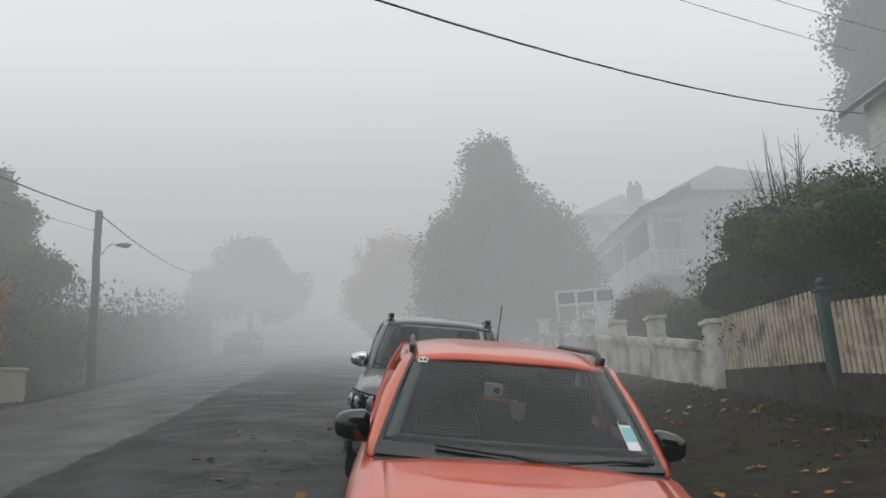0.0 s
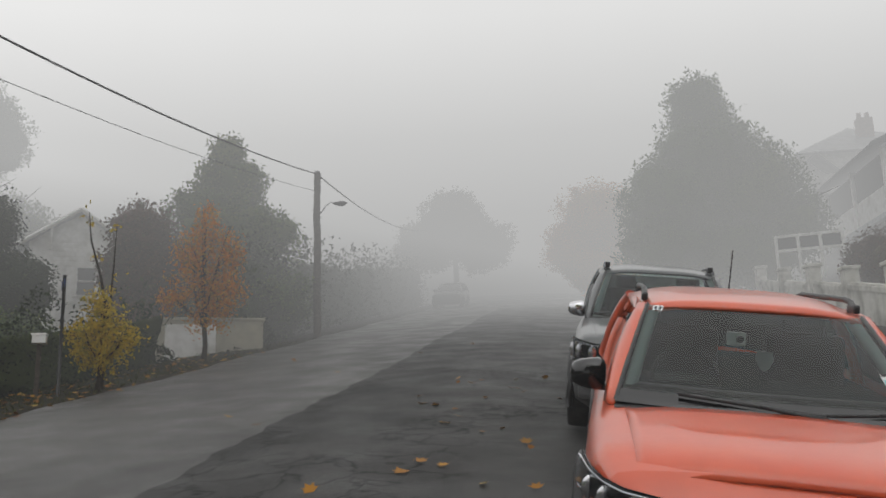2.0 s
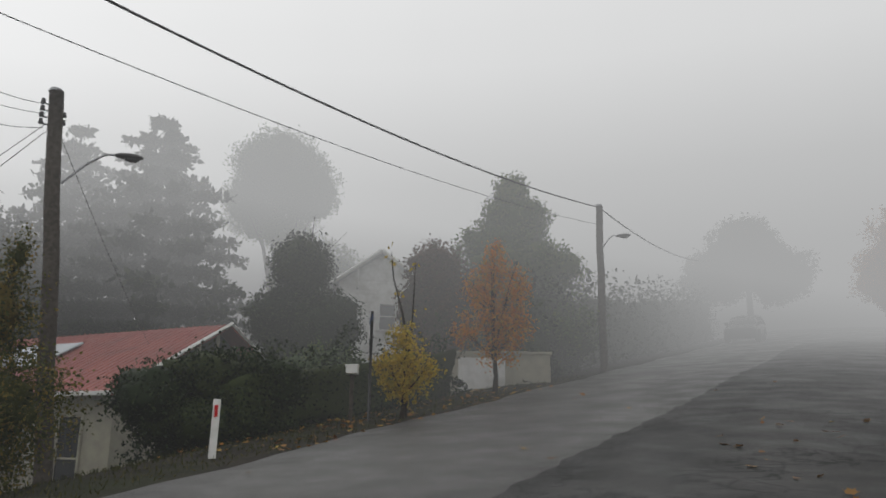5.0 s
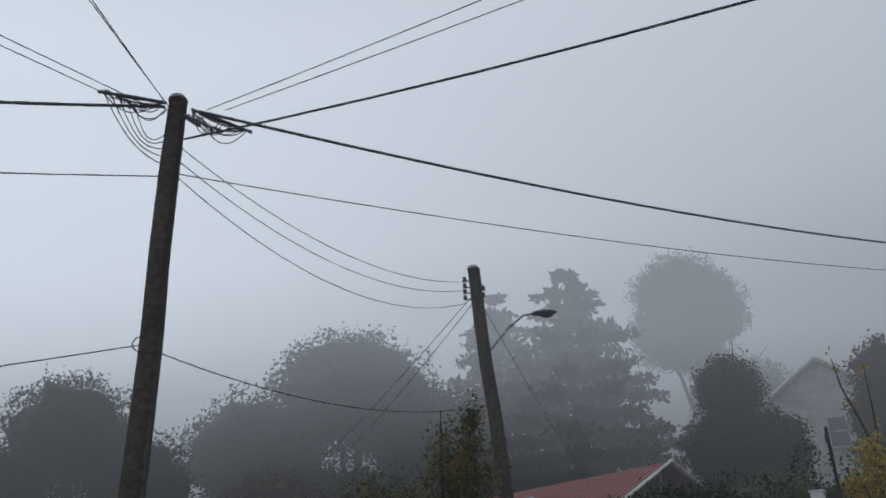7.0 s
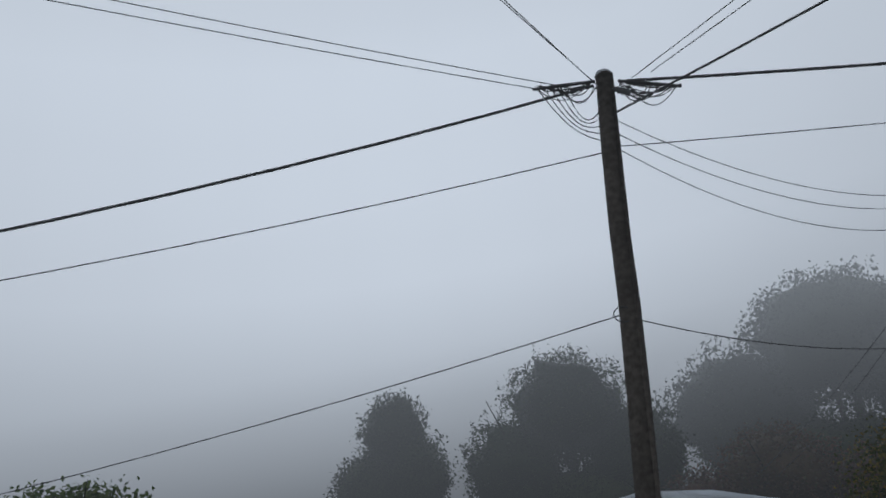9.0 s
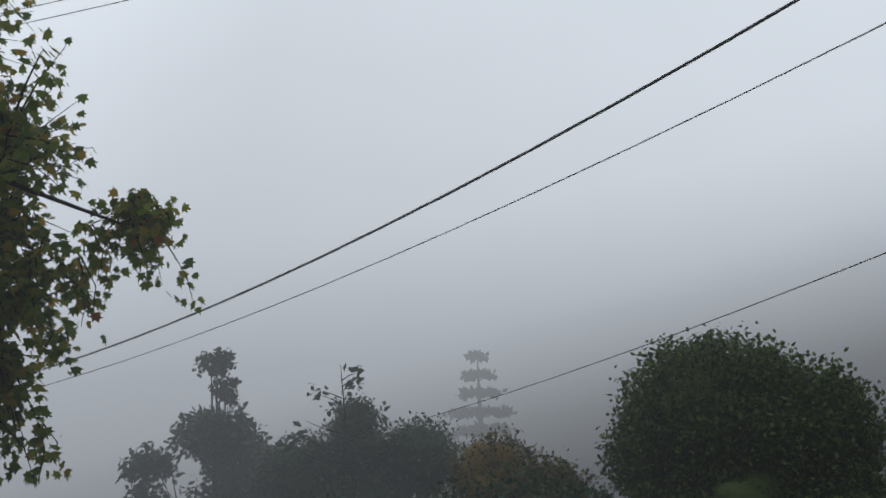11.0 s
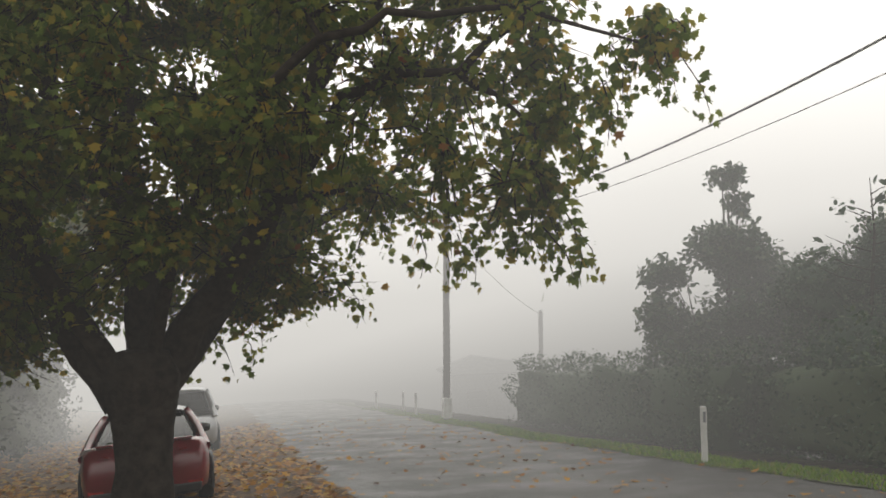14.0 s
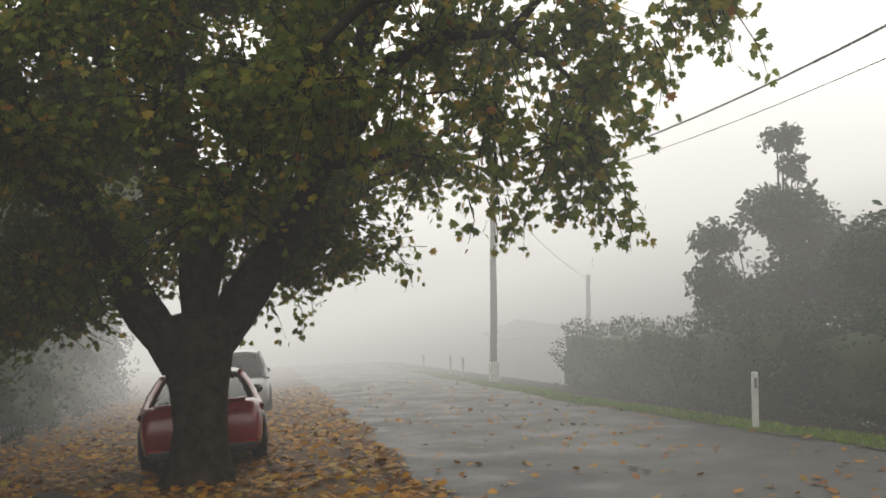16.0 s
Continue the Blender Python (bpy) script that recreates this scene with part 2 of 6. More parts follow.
M_REDROOF = mat("red_iron_roof", (0.24, 0.045, 0.035), (0.30, 0.07, 0.05), 0.55, 3, stain=(0.16, 0.05, 0.04), spread=0.06)
M_WEATHER = mat("cream_weatherboard", (0.36, 0.34, 0.26), (0.30, 0.28, 0.22), 0.7, 4, stain=(0.25, 0.24, 0.2), stain_scale=0.8)
M_TIN = mat("pale_iron_roof", (0.40, 0.43, 0.46), (0.34, 0.36, 0.38), 0.45, 3, stain=(0.2, 0.2, 0.2), stain_scale=0.7)
M_WINDARK = mat("dark_window", (0.02, 0.022, 0.024), rough=0.08)
M_BRICK = mat("dull_brick", (0.20, 0.11, 0.08), (0.28, 0.17, 0.12), 0.85, 12, bump=0.4)
M_REFLECT = mat("red_reflector", (0.45, 0.02, 0.02), rough=0.2)
M_BLUE = mat("blue_sign", (0.02, 0.05, 0.16), rough=0.4)
L_PLANE = leaf_mat("plane_leaves", [(0.0, (0.065, 0.100, 0.018)), (0.45, (0.125, 0.170, 0.030)), (0.74, (0.21, 0.22, 0.04)), (0.93, (0.26, 0.21, 0.035)), (0.985, (0.40, 0.27, 0.035)), (1.0, (0.22, 0.09, 0.025))], 0.6)
L_LITTER = leaf_mat("fallen_leaves", [(0.0, (0.15, 0.055, 0.009)), (0.35, (0.29, 0.125, 0.016)), (0.6, (0.42, 0.21, 0.026)), (0.78, (0.20, 0.095, 0.024)), (0.9, (0.42, 0.29, 0.06)), (1.0, (0.07, 0.03, 0.012))], 0.15, 0.45)
L_DARK = leaf_mat("dark_evergreen", [(0.0, (0.008, 0.016, 0.006)), (0.6, (0.020, 0.034, 0.010)), (1.0, (0.042, 0.056, 0.016))], 0.2)
L_HEDGE = leaf_mat("hedge_green", [(0.0, (0.012, 0.030, 0.008)), (0.6, (0.030, 0.065, 0.014)), (0.9, (0.06, 0.09, 0.02)), (1.0, (0.11, 0.05, 0.025))], 0.25)
L_MID = leaf_mat("mid_green", [(0.0, (0.03, 0.055, 0.012)), (0.6, (0.065, 0.11, 0.022)), (1.0, (0.12, 0.14, 0.03))], 0.3)
L_GUM = leaf_mat("blue_green_foliage", [(0.0, (0.03, 0.055, 0.032)), (0.6, (0.055, 0.09, 0.05)), (1.0, (0.085, 0.11, 0.06))], 0.25)
L_ORANGE = leaf_mat("autumn_orange", [(0.0, (0.40, 0.13, 0.015)), (0.5, (0.55, 0.21, 0.025)), (0.8, (0.46, 0.28, 0.04)), (1.0, (0.20, 0.16, 0.04))], 0.4)
L_YELLOW = leaf_mat("autumn_yellow", [(0.0, (0.42, 0.28, 0.03)), (0.6, (0.55, 0.40, 0.06)), (1.0, (0.25, 0.24, 0.05))], 0.4)
L_OLIVE = leaf_mat("olive_autumn", [(0.0, (0.04, 0.05, 0.015)), (0.6, (0.085, 0.09, 0.025)), (1.0, (0.22, 0.15, 0.035))], 0.35)
L_RUSSET = leaf_mat("russet_leaves", [(0.0, (0.05, 0.03, 0.02)), (0.6, (0.10, 0.05, 0.03)), (1.0, (0.06, 0.065, 0.025))], 0.3)
L_BRIGHT = leaf_mat("bright_shrub", [(0.0, (0.035, 0.06, 0.015)), (0.6, (0.075, 0.115, 0.03)), (1.0, (0.13, 0.16, 0.05))], 0.35)

# ---- building helpers ----
def part(name, bm, material, parent=None, label="", smooth=False):
    """One bmesh becomes one mesh object under its thing or part."""
    me = bpy.data.meshes.new(name)
    bm.to_mesh(me)
    bm.free()
    return mesh_part(name, me, material, parent, label, smooth)


def mesh_part(name, me, material, parent=None, label="", smooth=False):
    if material:
        me.materials.append(material)
    if smooth:
        me.polygons.foreach_set("use_smooth", [True] * len(me.polygons))
    ob = new(name, me)
    if parent:
        ob.parent = parent
    if label:
        tagged(ob, label)
    return ob


def thing(name, m, label, category, group="", kind=""):
    ob = new(name)
    ob.empty_display_size = 0.3
    ob.matrix_world = m
    return tagged(ob, label, category, group, kind)


def box(bm, c, s, bevel=0.0, m=None):
    """A box of size s about c, with bevelled edges."""
    r = bmesh.ops.create_cube(bm, size=1.0, matrix=Matrix.Translation(c) @ Matrix.Diagonal((*s, 1)))
    vs = r["verts"]
    if bevel:
        es = list({e for v in vs for e in v.link_edges})
        b = bmesh.ops.bevel(bm, geom=es, offset=bevel, segments=2, affect="EDGES", profile=0.6)
        vs = list({v for f in b["faces"] for v in f.verts} | {v for v in vs if v.is_valid})
    if m is not None:
        bmesh.ops.transform(bm, matrix=m, verts=vs)
    return vs


def boxed(name, c, s, material, parent, bevel=0.004, label="", m=None):
    bm = bmesh.new()
    box(bm, c, s, bevel, m)
    return part(name, bm, material, parent, label)


def tube(bm, pts, radii, sides=8, cap=True):
    """A round tube along points, with a radius for each."""
    rings = []
    pts = [Vector(p) for p in pts]
    for i, p in enumerate(pts):
        d = (pts[min(i + 1, len(pts) - 1)] - pts[max(i - 1, 0)]).normalized()
        ref = Vector((0, 0, 1)) if abs(d.z) < 0.9 else Vector((1, 0, 0))
        a = d.cross(ref).normalized()
        b = d.cross(a)
        r = radii[i] if isinstance(radii, (list, tuple)) else radii
        rings.append([bm.verts.new(p + r * (math.cos(2 * math.pi * k / sides) * a + math.sin(2 * math.pi * k / sides) * b)) for k in range(sides)])
    for u, v in zip(rings, rings[1:]):
        for k in range(sides):
            bm.faces.new((u[k], u[(k + 1) % sides], v[(k + 1) % sides], v[k]))
    if cap:
        bm.faces.new(rings[0])
        bm.faces.new(rings[-1][::-1])


def quad(bm, pts):
    return bm.faces.new([bm.verts.new(p) for p in pts])


def panel(bm, pts, thick):
    """A flat or folded polygon given thickness along its normal."""
    f = quad(bm, pts)
    f.normal_update()
    n = f.normal.copy()
    r = bmesh.ops.extrude_face_region(bm, geom=[f])
    vs = [v for v in r["geom"] if isinstance(v, bmesh.types.BMVert)]
    bmesh.ops.translate(bm, vec=-n * thick, verts=vs)


def smooth_step(a, b, x):
    t = min(1.0, max(0.0, (x - a) / (b - a)))
    return t * t * (3 - 2 * t)


def slope_line(y):
    """The street's own height: it climbs steeply away and falls as steeply behind."""
    if y > 0:
        return 0.16 * min(y, 75.0) + 0.03 * max(0.0, y - 75.0)
    return 0.15 * max(y, -75.0) + 0.02 * min(0.0, y + 75.0)


def gz(x, y):
    """The height of the ground."""
    z = slope_line(y)
    z -= 0.06 * (min(max(x, -1.7), 2.6) + 1.7) * (1 - smooth_step(4.0, 7.0, x))
    z -= 2.4 * smooth_step(-9.0, -17.0, x) + 3.0 * smooth_step(-17.0, -40.0, x) * (1 - smooth_step(10, 30, y))
    z += 1.9 * smooth_step(7.4, 14.0, x) + 3.0 * smooth_step(14.0, 60.0, x)
    z += 0.05 * math.sin(x * 0.9 + y * 0.7) * smooth_step(8.0, 14.0, abs(x + 2))
    return z


def sheet(name, xs, ys, material, lift=0.0, edge=None, under=0.0):
    """A sheet laid on the ground over a grid of lines."""
    verts, faces = [], []
    for y in ys:
        for x in xs:
            px = edge(x, y) if edge else x
            verts.append((px, y, gz(px, y) + lift))
    nx = len(xs)
    for j in range(len(ys) - 1):
        for i in range(nx - 1):
            a = j * nx + i
            faces.append((a, a + 1, a + 1 + nx, a + nx))
    me = bpy.data.meshes.new(name)
    me.from_pydata(verts, [], faces)
    return mesh_part(name, me, material, None, "", True)


def lin(a, b, n):
    return [a + (b - a) * i / (n - 1) for i in range(n)]


def leaves_mesh(name, pos, size, rng, shape="oval", up=0.0, dirs=None):
    """Many small leaves at the places given, each turned its own way."""
    shapes = {
        "oval": [(0, 0, 0), (0.28, 0.35, 0.05), (0.22, 0.75, 0.03), (0, 1.0, -0.05), (-0.22, 0.75, 0.03), (-0.28, 0.35, 0.05)],
        "spray": [(0, 0, 0), (0.30, 0.45, 0.06), (0, 1.0, -0.06), (-0.30, 0.45, 0.06)],
        "narrow": [(0, 0, 0), (0.12, 0.4, 0.03), (0, 1.0, -0.08), (-0.12, 0.4, 0.03)],
        "plane": [(0, 0, 0), (0.30, 0.10, 0.04), (0.55, 0.18, 0.0), (0.34, 0.40, 0.05), (0.48, 0.72, -0.02), (0.18, 0.62, 0.04), (0, 1.0, -0.06),
                  (-0.18, 0.62, 0.04), (-0.48, 0.72, -0.02), (-0.34, 0.40, 0.05), (-0.55, 0.18, 0.0), (-0.30, 0.10, 0.04)],
    }
    base = np.array(shapes[shape])
    n, k = len(pos), len(base)
    yaw = rng.uniform(0, 2 * np.pi, n)
    if dirs is None:
        d = rng.normal(size=(n, 3))
        d[:, 2] = d[:, 2] * (1 - abs(up)) + up
    else:
        d = dirs + rng.normal(size=(n, 3)) * 0.35
    d /= np.linalg.norm(d, axis=1)[:, None]
    a = np.stack([np.cos(yaw), np.sin(yaw), rng.normal(size=n) * 0.5], 1)
    a -= d * (a * d).sum(1)[:, None]
    a /= np.linalg.norm(a, axis=1)[:, None]
    b = np.cross(d, a)
    s = size * rng.uniform(0.65, 1.25, n)
    v = pos[:, None, :] + s[:, None, None] * (base[None, :, 0, None] * a[:, None, :] + base[None, :, 1, None] * d[:, None, :] + base[None, :, 2, None] * b[:, None, :])
    me = bpy.data.meshes.new(name)
    me.vertices.add(n * k)
    me.vertices.foreach_set("co", v.reshape(-1))
    me.loops.add(n * k)
    me.loops.foreach_set("vertex_index", np.arange(n * k))
    me.polygons.add(n)
    me.polygons.foreach_set("loop_start", np.arange(n) * k)
    me.polygons.foreach_set("loop_total", np.full(n, k))
    me.update(calc_edges=True)
    return me


def cloud(blobs, n, rng, shell=0.55):
    """Places in and on ellipsoids, gathered in small tufts with gaps between."""
    vol = np.array([b[3] * b[4] * b[5] for b in blobs]) ** 0.67
    which = rng.choice(len(blobs), n // 9 + 1, p=vol / vol.sum())
    out = []
    for w in which:
        x, y, z, rx, ry, rz = blobs[w]
        d = rng.normal(size=3)
        d /= np.linalg.norm(d)
        r = (shell + (1.02 - shell) * rng.uniform() ** 0.6) * (1 + 0.13 * math.sin(5 * d[0] + 3 * w) * math.sin(4 * d[2] + w) + 0.06 * math.sin(11 * d[1] + w))
        c = np.array([x, y, z]) + d * r * np.array([rx, ry, rz])
        out.append(c + rng.normal(size=(9, 3)) * (0.05 * min(rx, ry, rz) + 0.05))
    return np.concatenate(out)[:n]


def tree(name, label, x, y, blobs, n, size, leaf, trunk=0.18, seed=1, category="tree", shape="spray", base=None, shell=0.55, limbs=True, group="", core=0.80):
    """A tapered trunk with limbs into each mass of the crown, and a crown of many leaves. Blobs: dx, dy, height, radii."""
    rng = np.random.default_rng(seed)
    z0 = gz(x, y) if base is None else base
    t = thing(name, pose(x, y, z0 - 0.05), label, category, group)
    bm = bmesh.new()
    top = max(b[2] + 0.4 * b[5] for b in blobs)
    low = min(b[2] for b in blobs)
    mx, my = np.mean([b[0] for b in blobs]), np.mean([b[1] for b in blobs])
    tube(bm, [(0, 0, 0), (0.03, 0.02, 0.3 * low + 0.1), (mx * 0.3, my * 0.3, low), (mx * 0.8, my * 0.8, top)], [trunk * 1.3, trunk, trunk * 0.8, trunk * 0.12], 8)
    if limbs:
        for b in blobs:
            s = Vector((mx * 0.3, my * 0.3, min(low, b[2]) * 0.8))
            e = Vector((b[0], b[1], b[2] + 0.2 * b[5]))
            mid = s.lerp(e, 0.5) + Vector(rng.normal(size=3)) * 0.12 * b[3]
            tube(bm, [s, mid, e], [trunk * 0.5, trunk * 0.32, trunk * 0.08], 6)
            for k in range(3):
                o = e + Vector(rng.normal(size=3)) * 0.6 * min(b[3:6])
                tube(bm, [mid, mid.lerp(o, 0.6) + Vector((0, 0, 0.1)), o], [trunk * 0.22, trunk * 0.14, trunk * 0.04], 5)
    part("trunk", bm, M_BARK, t, "", True)
    me = leaves_mesh("crown", cloud(blobs, int(2.4 * n), rng, shell), 0.72 * size, rng, shape)
    mesh_part("crown", me, leaf, t)
    if core:
        bm = bmesh.new()
        for b in blobs:
            r = bmesh.ops.create_icosphere(bm, subdivisions=3, radius=1.0)
            for v in r["verts"]:
                d = v.co.normalized()
                k = core * (1 + 0.35 * noise.noise(d * 2.1 + Vector((b[0], b[1], b[2]))) + 0.25 * noise.noise(d * 5.3))
                v.co = Vector((b[0] + k * b[3] * d.x, b[1] + k * b[4] * d.y, b[2] + k * b[5] * d.z))
        part("inner_foliage", bm, leaf, t, "", True)
    return t


def conifer(name, label, x, y, height, radius, n, leaf, seed=1, base=None, layered=False, top_round=0.0, group=""):
    """A conifer: whorls of drooping branches that shorten upward, clad in short sprays."""
    rng = np.random.default_rng(seed)
    z0 = gz(x, y) if base is None else base
    t = thing(name, pose(x, y, z0 - 0.05), label, "conifer", group)
    bm = bmesh.new()
    tube(bm, [(0, 0, 0), (0, 0.02, height * 0.5), (0.02, 0, height * 0.99)], [0.03 * height, 0.018 * height, 0.01], 8)
    pos = []
    levels = int(height / (1.05 if layered else 0.42))
    for i in range(levels):
        f = (i + 0.5) / levels
        z = height * (0.1 + 0.9 * f)
        r = radius * ((1 - f) ** 0.8 + 0.03) * (1 + 0.2 * math.sin(i * 2.3)) * (1 - top_round * f * 0.2)
        nb = 8 if layered else 9
        for k in range(nb):
            a = 2 * math.pi * k / nb + i * 0.7 + rng.uniform(-0.25, 0.25)
            rr = r * rng.uniform(0.7, 1.15)
            droop = -0.12 * rr if layered else 0.12 * rr
            e = Vector((rr * math.cos(a), rr * math.sin(a), z + droop))
            if rr > 0.5:
                tube(bm, [(0, 0, z), (0.55 * e.x, 0.55 * e.y, z + 0.6 * droop + 0.05), e], [0.03, 0.02, 0.006], 4, False)
            m = max(3, int(n * rr / (radius * levels * nb * 0.55)))
            u = rng.uniform(0.12, 1.0, m) ** 0.75
            p = np.stack([u * e.x, u * e.y, z + u * droop], 1)
            spread = (0.10 if layered else 0.2) * (0.35 + 0.5 * rr)
            p += rng.normal(size=(m, 3)) * np.array([spread, spread, spread * (0.30 if layered else 1.1)])
            pos.append(p)
    part("trunk", bm, M_BARK, t, "", True)
    me = leaves_mesh("crown", np.concatenate(pos), 0.40 if layered else 0.22, rng, "spray", 0.1)
    mesh_part("crown", me, leaf, t)
    return t


def hedge(name, label, x0, x1, y0, y1, h, n, size, leaf, seed, lumpy=0.15, core=True):
    """A hedge or shrub mass: a leafy box with a soft, uneven outline."""
    rng = np.random.default_rng(seed)
    cx, cy = 0.5 * (x0 + x1), 0.5 * (y0 + y1)
    z0 = gz(cx, cy)
    t = thing(name, pose(cx, cy, z0), label, "hedge")
    n = int(1.5 * n)
    u = rng.uniform(-0.5, 0.5, (n, 3))
    face = rng.integers(0, 3, n)
    push = rng.uniform(size=n) < 0.8
    sign = rng.choice([-1, 1], n)
    for k in range(3):
        s = push & (face == k)
        u[s, k] = 0.5 * sign[s] * rng.uniform(0.82, 1.0, s.sum())
    p = u * np.array([x1 - x0, y1 - y0, h])
    p[:, 2] += 0.5 * h
    lump = lumpy * h * (np.sin(p[:, 1] * 1.9 + seed) * np.sin(p[:, 0] * 2.3 + 1) + 0.5 * np.sin(p[:, 1] * 4.7))
    p[:, 2] += lump * (p[:, 2] / h)
    p[:, :2] *= (1 + 0.10 * np.sin(p[:, 2] * 5 + p[:, 1] * 2))[:, None]
    p[:, 2] += np.array([gz(cx + a, cy + b) - z0 for a, b in p[:, :2]])
    mesh_part("foliage", leaves_mesh("foliage", p, 0.78 * size, rng, "spray"), leaf, t)
    if core:
        bm = bmesh.new()
        nx, ny, nzz = 8, max(8, int(abs(y1 - y0) * 2)), 6
        vs = box(bm, (0, 0, 0.42 * h), ((x1 - x0) * 0.80, (y1 - y0) * 0.95, h * 0.74))
        bmesh.ops.subdivide_edges(bm, edges=bm.edges[:], cuts=ny // 2, use_grid_fill=True)
        for v in bm.verts:
            k = 0.16 * min(h, abs(x1 - x0)) * noise.noise(v.co * 1.3) + 0.08 * noise.noise(v.co * 4.1)
            v.co.x += k
            v.co.z += k + gz(cx + v.co.x, cy + v.co.y) - z0
        part("inner_foliage", bm, leaf, t, "", True)
    return t

# ---- the bright upper fog, a plain far backdrop ----
def fog_sky():
    m = bpy.data.materials.new("bright_fog")
    m.use_nodes = True
    nt = m.node_tree
    nt.nodes.clear()
    out = nt.nodes.new("ShaderNodeOutputMaterial")
    em = nt.nodes.new("ShaderNodeEmission")
    co = nt.nodes.new("ShaderNodeTexCoord")
    nm = nt.nodes.new("ShaderNodeVectorMath")
    nm.operation = "NORMALIZE"
    nt.links.new(co.outputs["Object"], nm.inputs[0])
    sp = nt.nodes.new("ShaderNodeSeparateXYZ")
    nt.links.new(nm.outputs[0], sp.inputs[0])
    cv = nt.nodes.new("ShaderNodeValToRGB")
    els = cv.color_ramp.elements
    while len(els) < 6:
        els.new(0.5)
    for e, (p, v) in zip(els, SKY_STEPS):
        e.position, e.color = p, (v, v, v * 1.01, 1)
    nt.links.new(sp.outputs["Z"], cv.inputs["Fac"])
    nt.links.new(cv.outputs["Color"], em.inputs["Color"])
    em.inputs["Strength"].default_value = SKY_GLOW
    nt.links.new(em.outputs[0], out.inputs["Surface"])
    return m


SKY_GLOW = 23.0
SKY_STEPS = [(0.0, 0.03), (0.10, 0.11), (0.20, 0.28), (0.34, 0.66), (0.57, 1.0), (1.0, 1.0)]
bm = bmesh.new()
bmesh.ops.create_uvsphere(bm, u_segments=48, v_segments=24, radius=67.0)
bmesh.ops.delete(bm, geom=[v for v in bm.verts if v.co.z < -20], context="VERTS")
backdrop = part("backdrop", bm, fog_sky(), None, "", True)
backdrop.matrix_world = pose(0, 4.5, 1.65, 8.8, 0, 0)
tagged(backdrop, "bright featureless fog above the hillside street", "sky", kind="structure")

# ---- the ground and the street ----
ground = sheet("ground", [-400, -200, -110] + lin(-70, -12, 40) + lin(-11, 16, 55) + lin(18, 70, 30) + [110, 200, 400],
               [-400, -200, -120] + lin(-80, -31, 34) + lin(-30, 45, 151) + lin(47, 80, 20) + [120, 200, 400], M_EARTH)
tagged(ground, "damp dark earth with thin moss and grass", "ground", kind="structure")


def road_right(y):
    """The ragged line where asphalt meets the verge beside the parked cars."""
    return -1.75 + 4.3 * smooth_step(-7.5, -2.0, y) + 0.10 * math.sin(1.7 * y) + 0.05 * math.sin(4.3 * y)


def road_left(y):
    return -7.75 + 0.10 * math.sin(0.9 * y) + 0.05 * math.sin(3.1 * y) + 0.5 * smooth_step(-10, -18, y)


def road_line(u, y):
    return road_left(y) + (road_right(y) - road_left(y)) * u


road = sheet("road", lin(0, 1, 24), lin(-90, 90, 361), M_ROAD, 0.014, road_line)
tagged(road, "worn grey asphalt street, wet and steep", "road", kind="structure")


def patch_line(u, y):
    l = -3.45 + 0.05 * math.sin(0.5 * y) + 0.03 * math.sin(3.7 * y) + 0.025 * math.sin(9.1 * y)
    return l + (road_right(y) - 0.05 - l) * u


patch = sheet("road_patch", lin(0, 1, 16), lin(-7.5, 42, 420), M_PATCH, 0.026, patch_line)
tagged(patch, "darker cracked asphalt along the parking lane", "road", kind="structure")

# ---- poles and wires ----
def pole(name, label, x, y, top, r0=0.14, r1=0.11, lean=(0, 0), low=None, sides=12):
    z0 = gz(x, y) if low is None else low
    t = thing(name, pose(x, y, z0), label, "utility pole", "poles along the street")
    bm = bmesh.new()
    h = top - z0
    n = 7
    tube(bm, [(lean[0] * i / n + 0.012 * math.sin(i * 2.1), lean[1] * i / n + 0.012 * math.cos(i * 1.7), -0.3 * (i == 0) + h * i / n) for i in range(n + 1)],
         [r0 + (r1 - r0) * i / n for i in range(n + 1)], sides)
    part("shaft", bm, M_WOOD_POLE, t, "", True)
    bm = bmesh.new()
    bmesh.ops.create_cone(bm, cap_ends=True, segments=sides, radius1=r1 * 1.04, radius2=r1 * 0.8, depth=0.06, matrix=Matrix.Translation((lean[0], lean[1], h + 0.02)))
    part("cap", bm, M_METAL, t)
    return t


def lamp_arm(t, start, end, r=0.02):
    """A bent bracket with a street-lamp head at its end, in the pole's own space."""
    s, e = Vector(start), Vector(end)
    bm = bmesh.new()
    tube(bm, [s, s.lerp(e, 0.45) + Vector((0, 0, 0.12)), s.lerp(e, 0.8) + Vector((0, 0, 0.12)), e], r, 8)
    arm = part("lamp_arm", bm, M_METAL, t, "", True)
    bm = bmesh.new()
    d = Vector((e.x - s.x, e.y - s.y, 0)).normalized()
    m = Matrix.Translation(e + d * 0.22) @ d.to_track_quat("X", "Z").to_matrix().to_4x4()
    bmesh.ops.create_uvsphere(bm, u_segments=14, v_segments=8, radius=1.0, matrix=m @ Matrix.Diagonal((0.25, 0.10, 0.06, 1)))
    head = part("lamp_head", bm, M_DARK, t, "dark street-lamp head", True)
    bm = bmesh.new()
    bmesh.ops.create_uvsphere(bm, u_segments=10, v_segments=6, radius=1.0, matrix=m @ Matrix.Translation((0.05, 0, -0.05)) @ Matrix.Diagonal((0.13, 0.07, 0.05, 1)))
    part("lamp_lens", bm, M_WINDARK, head, "", True)


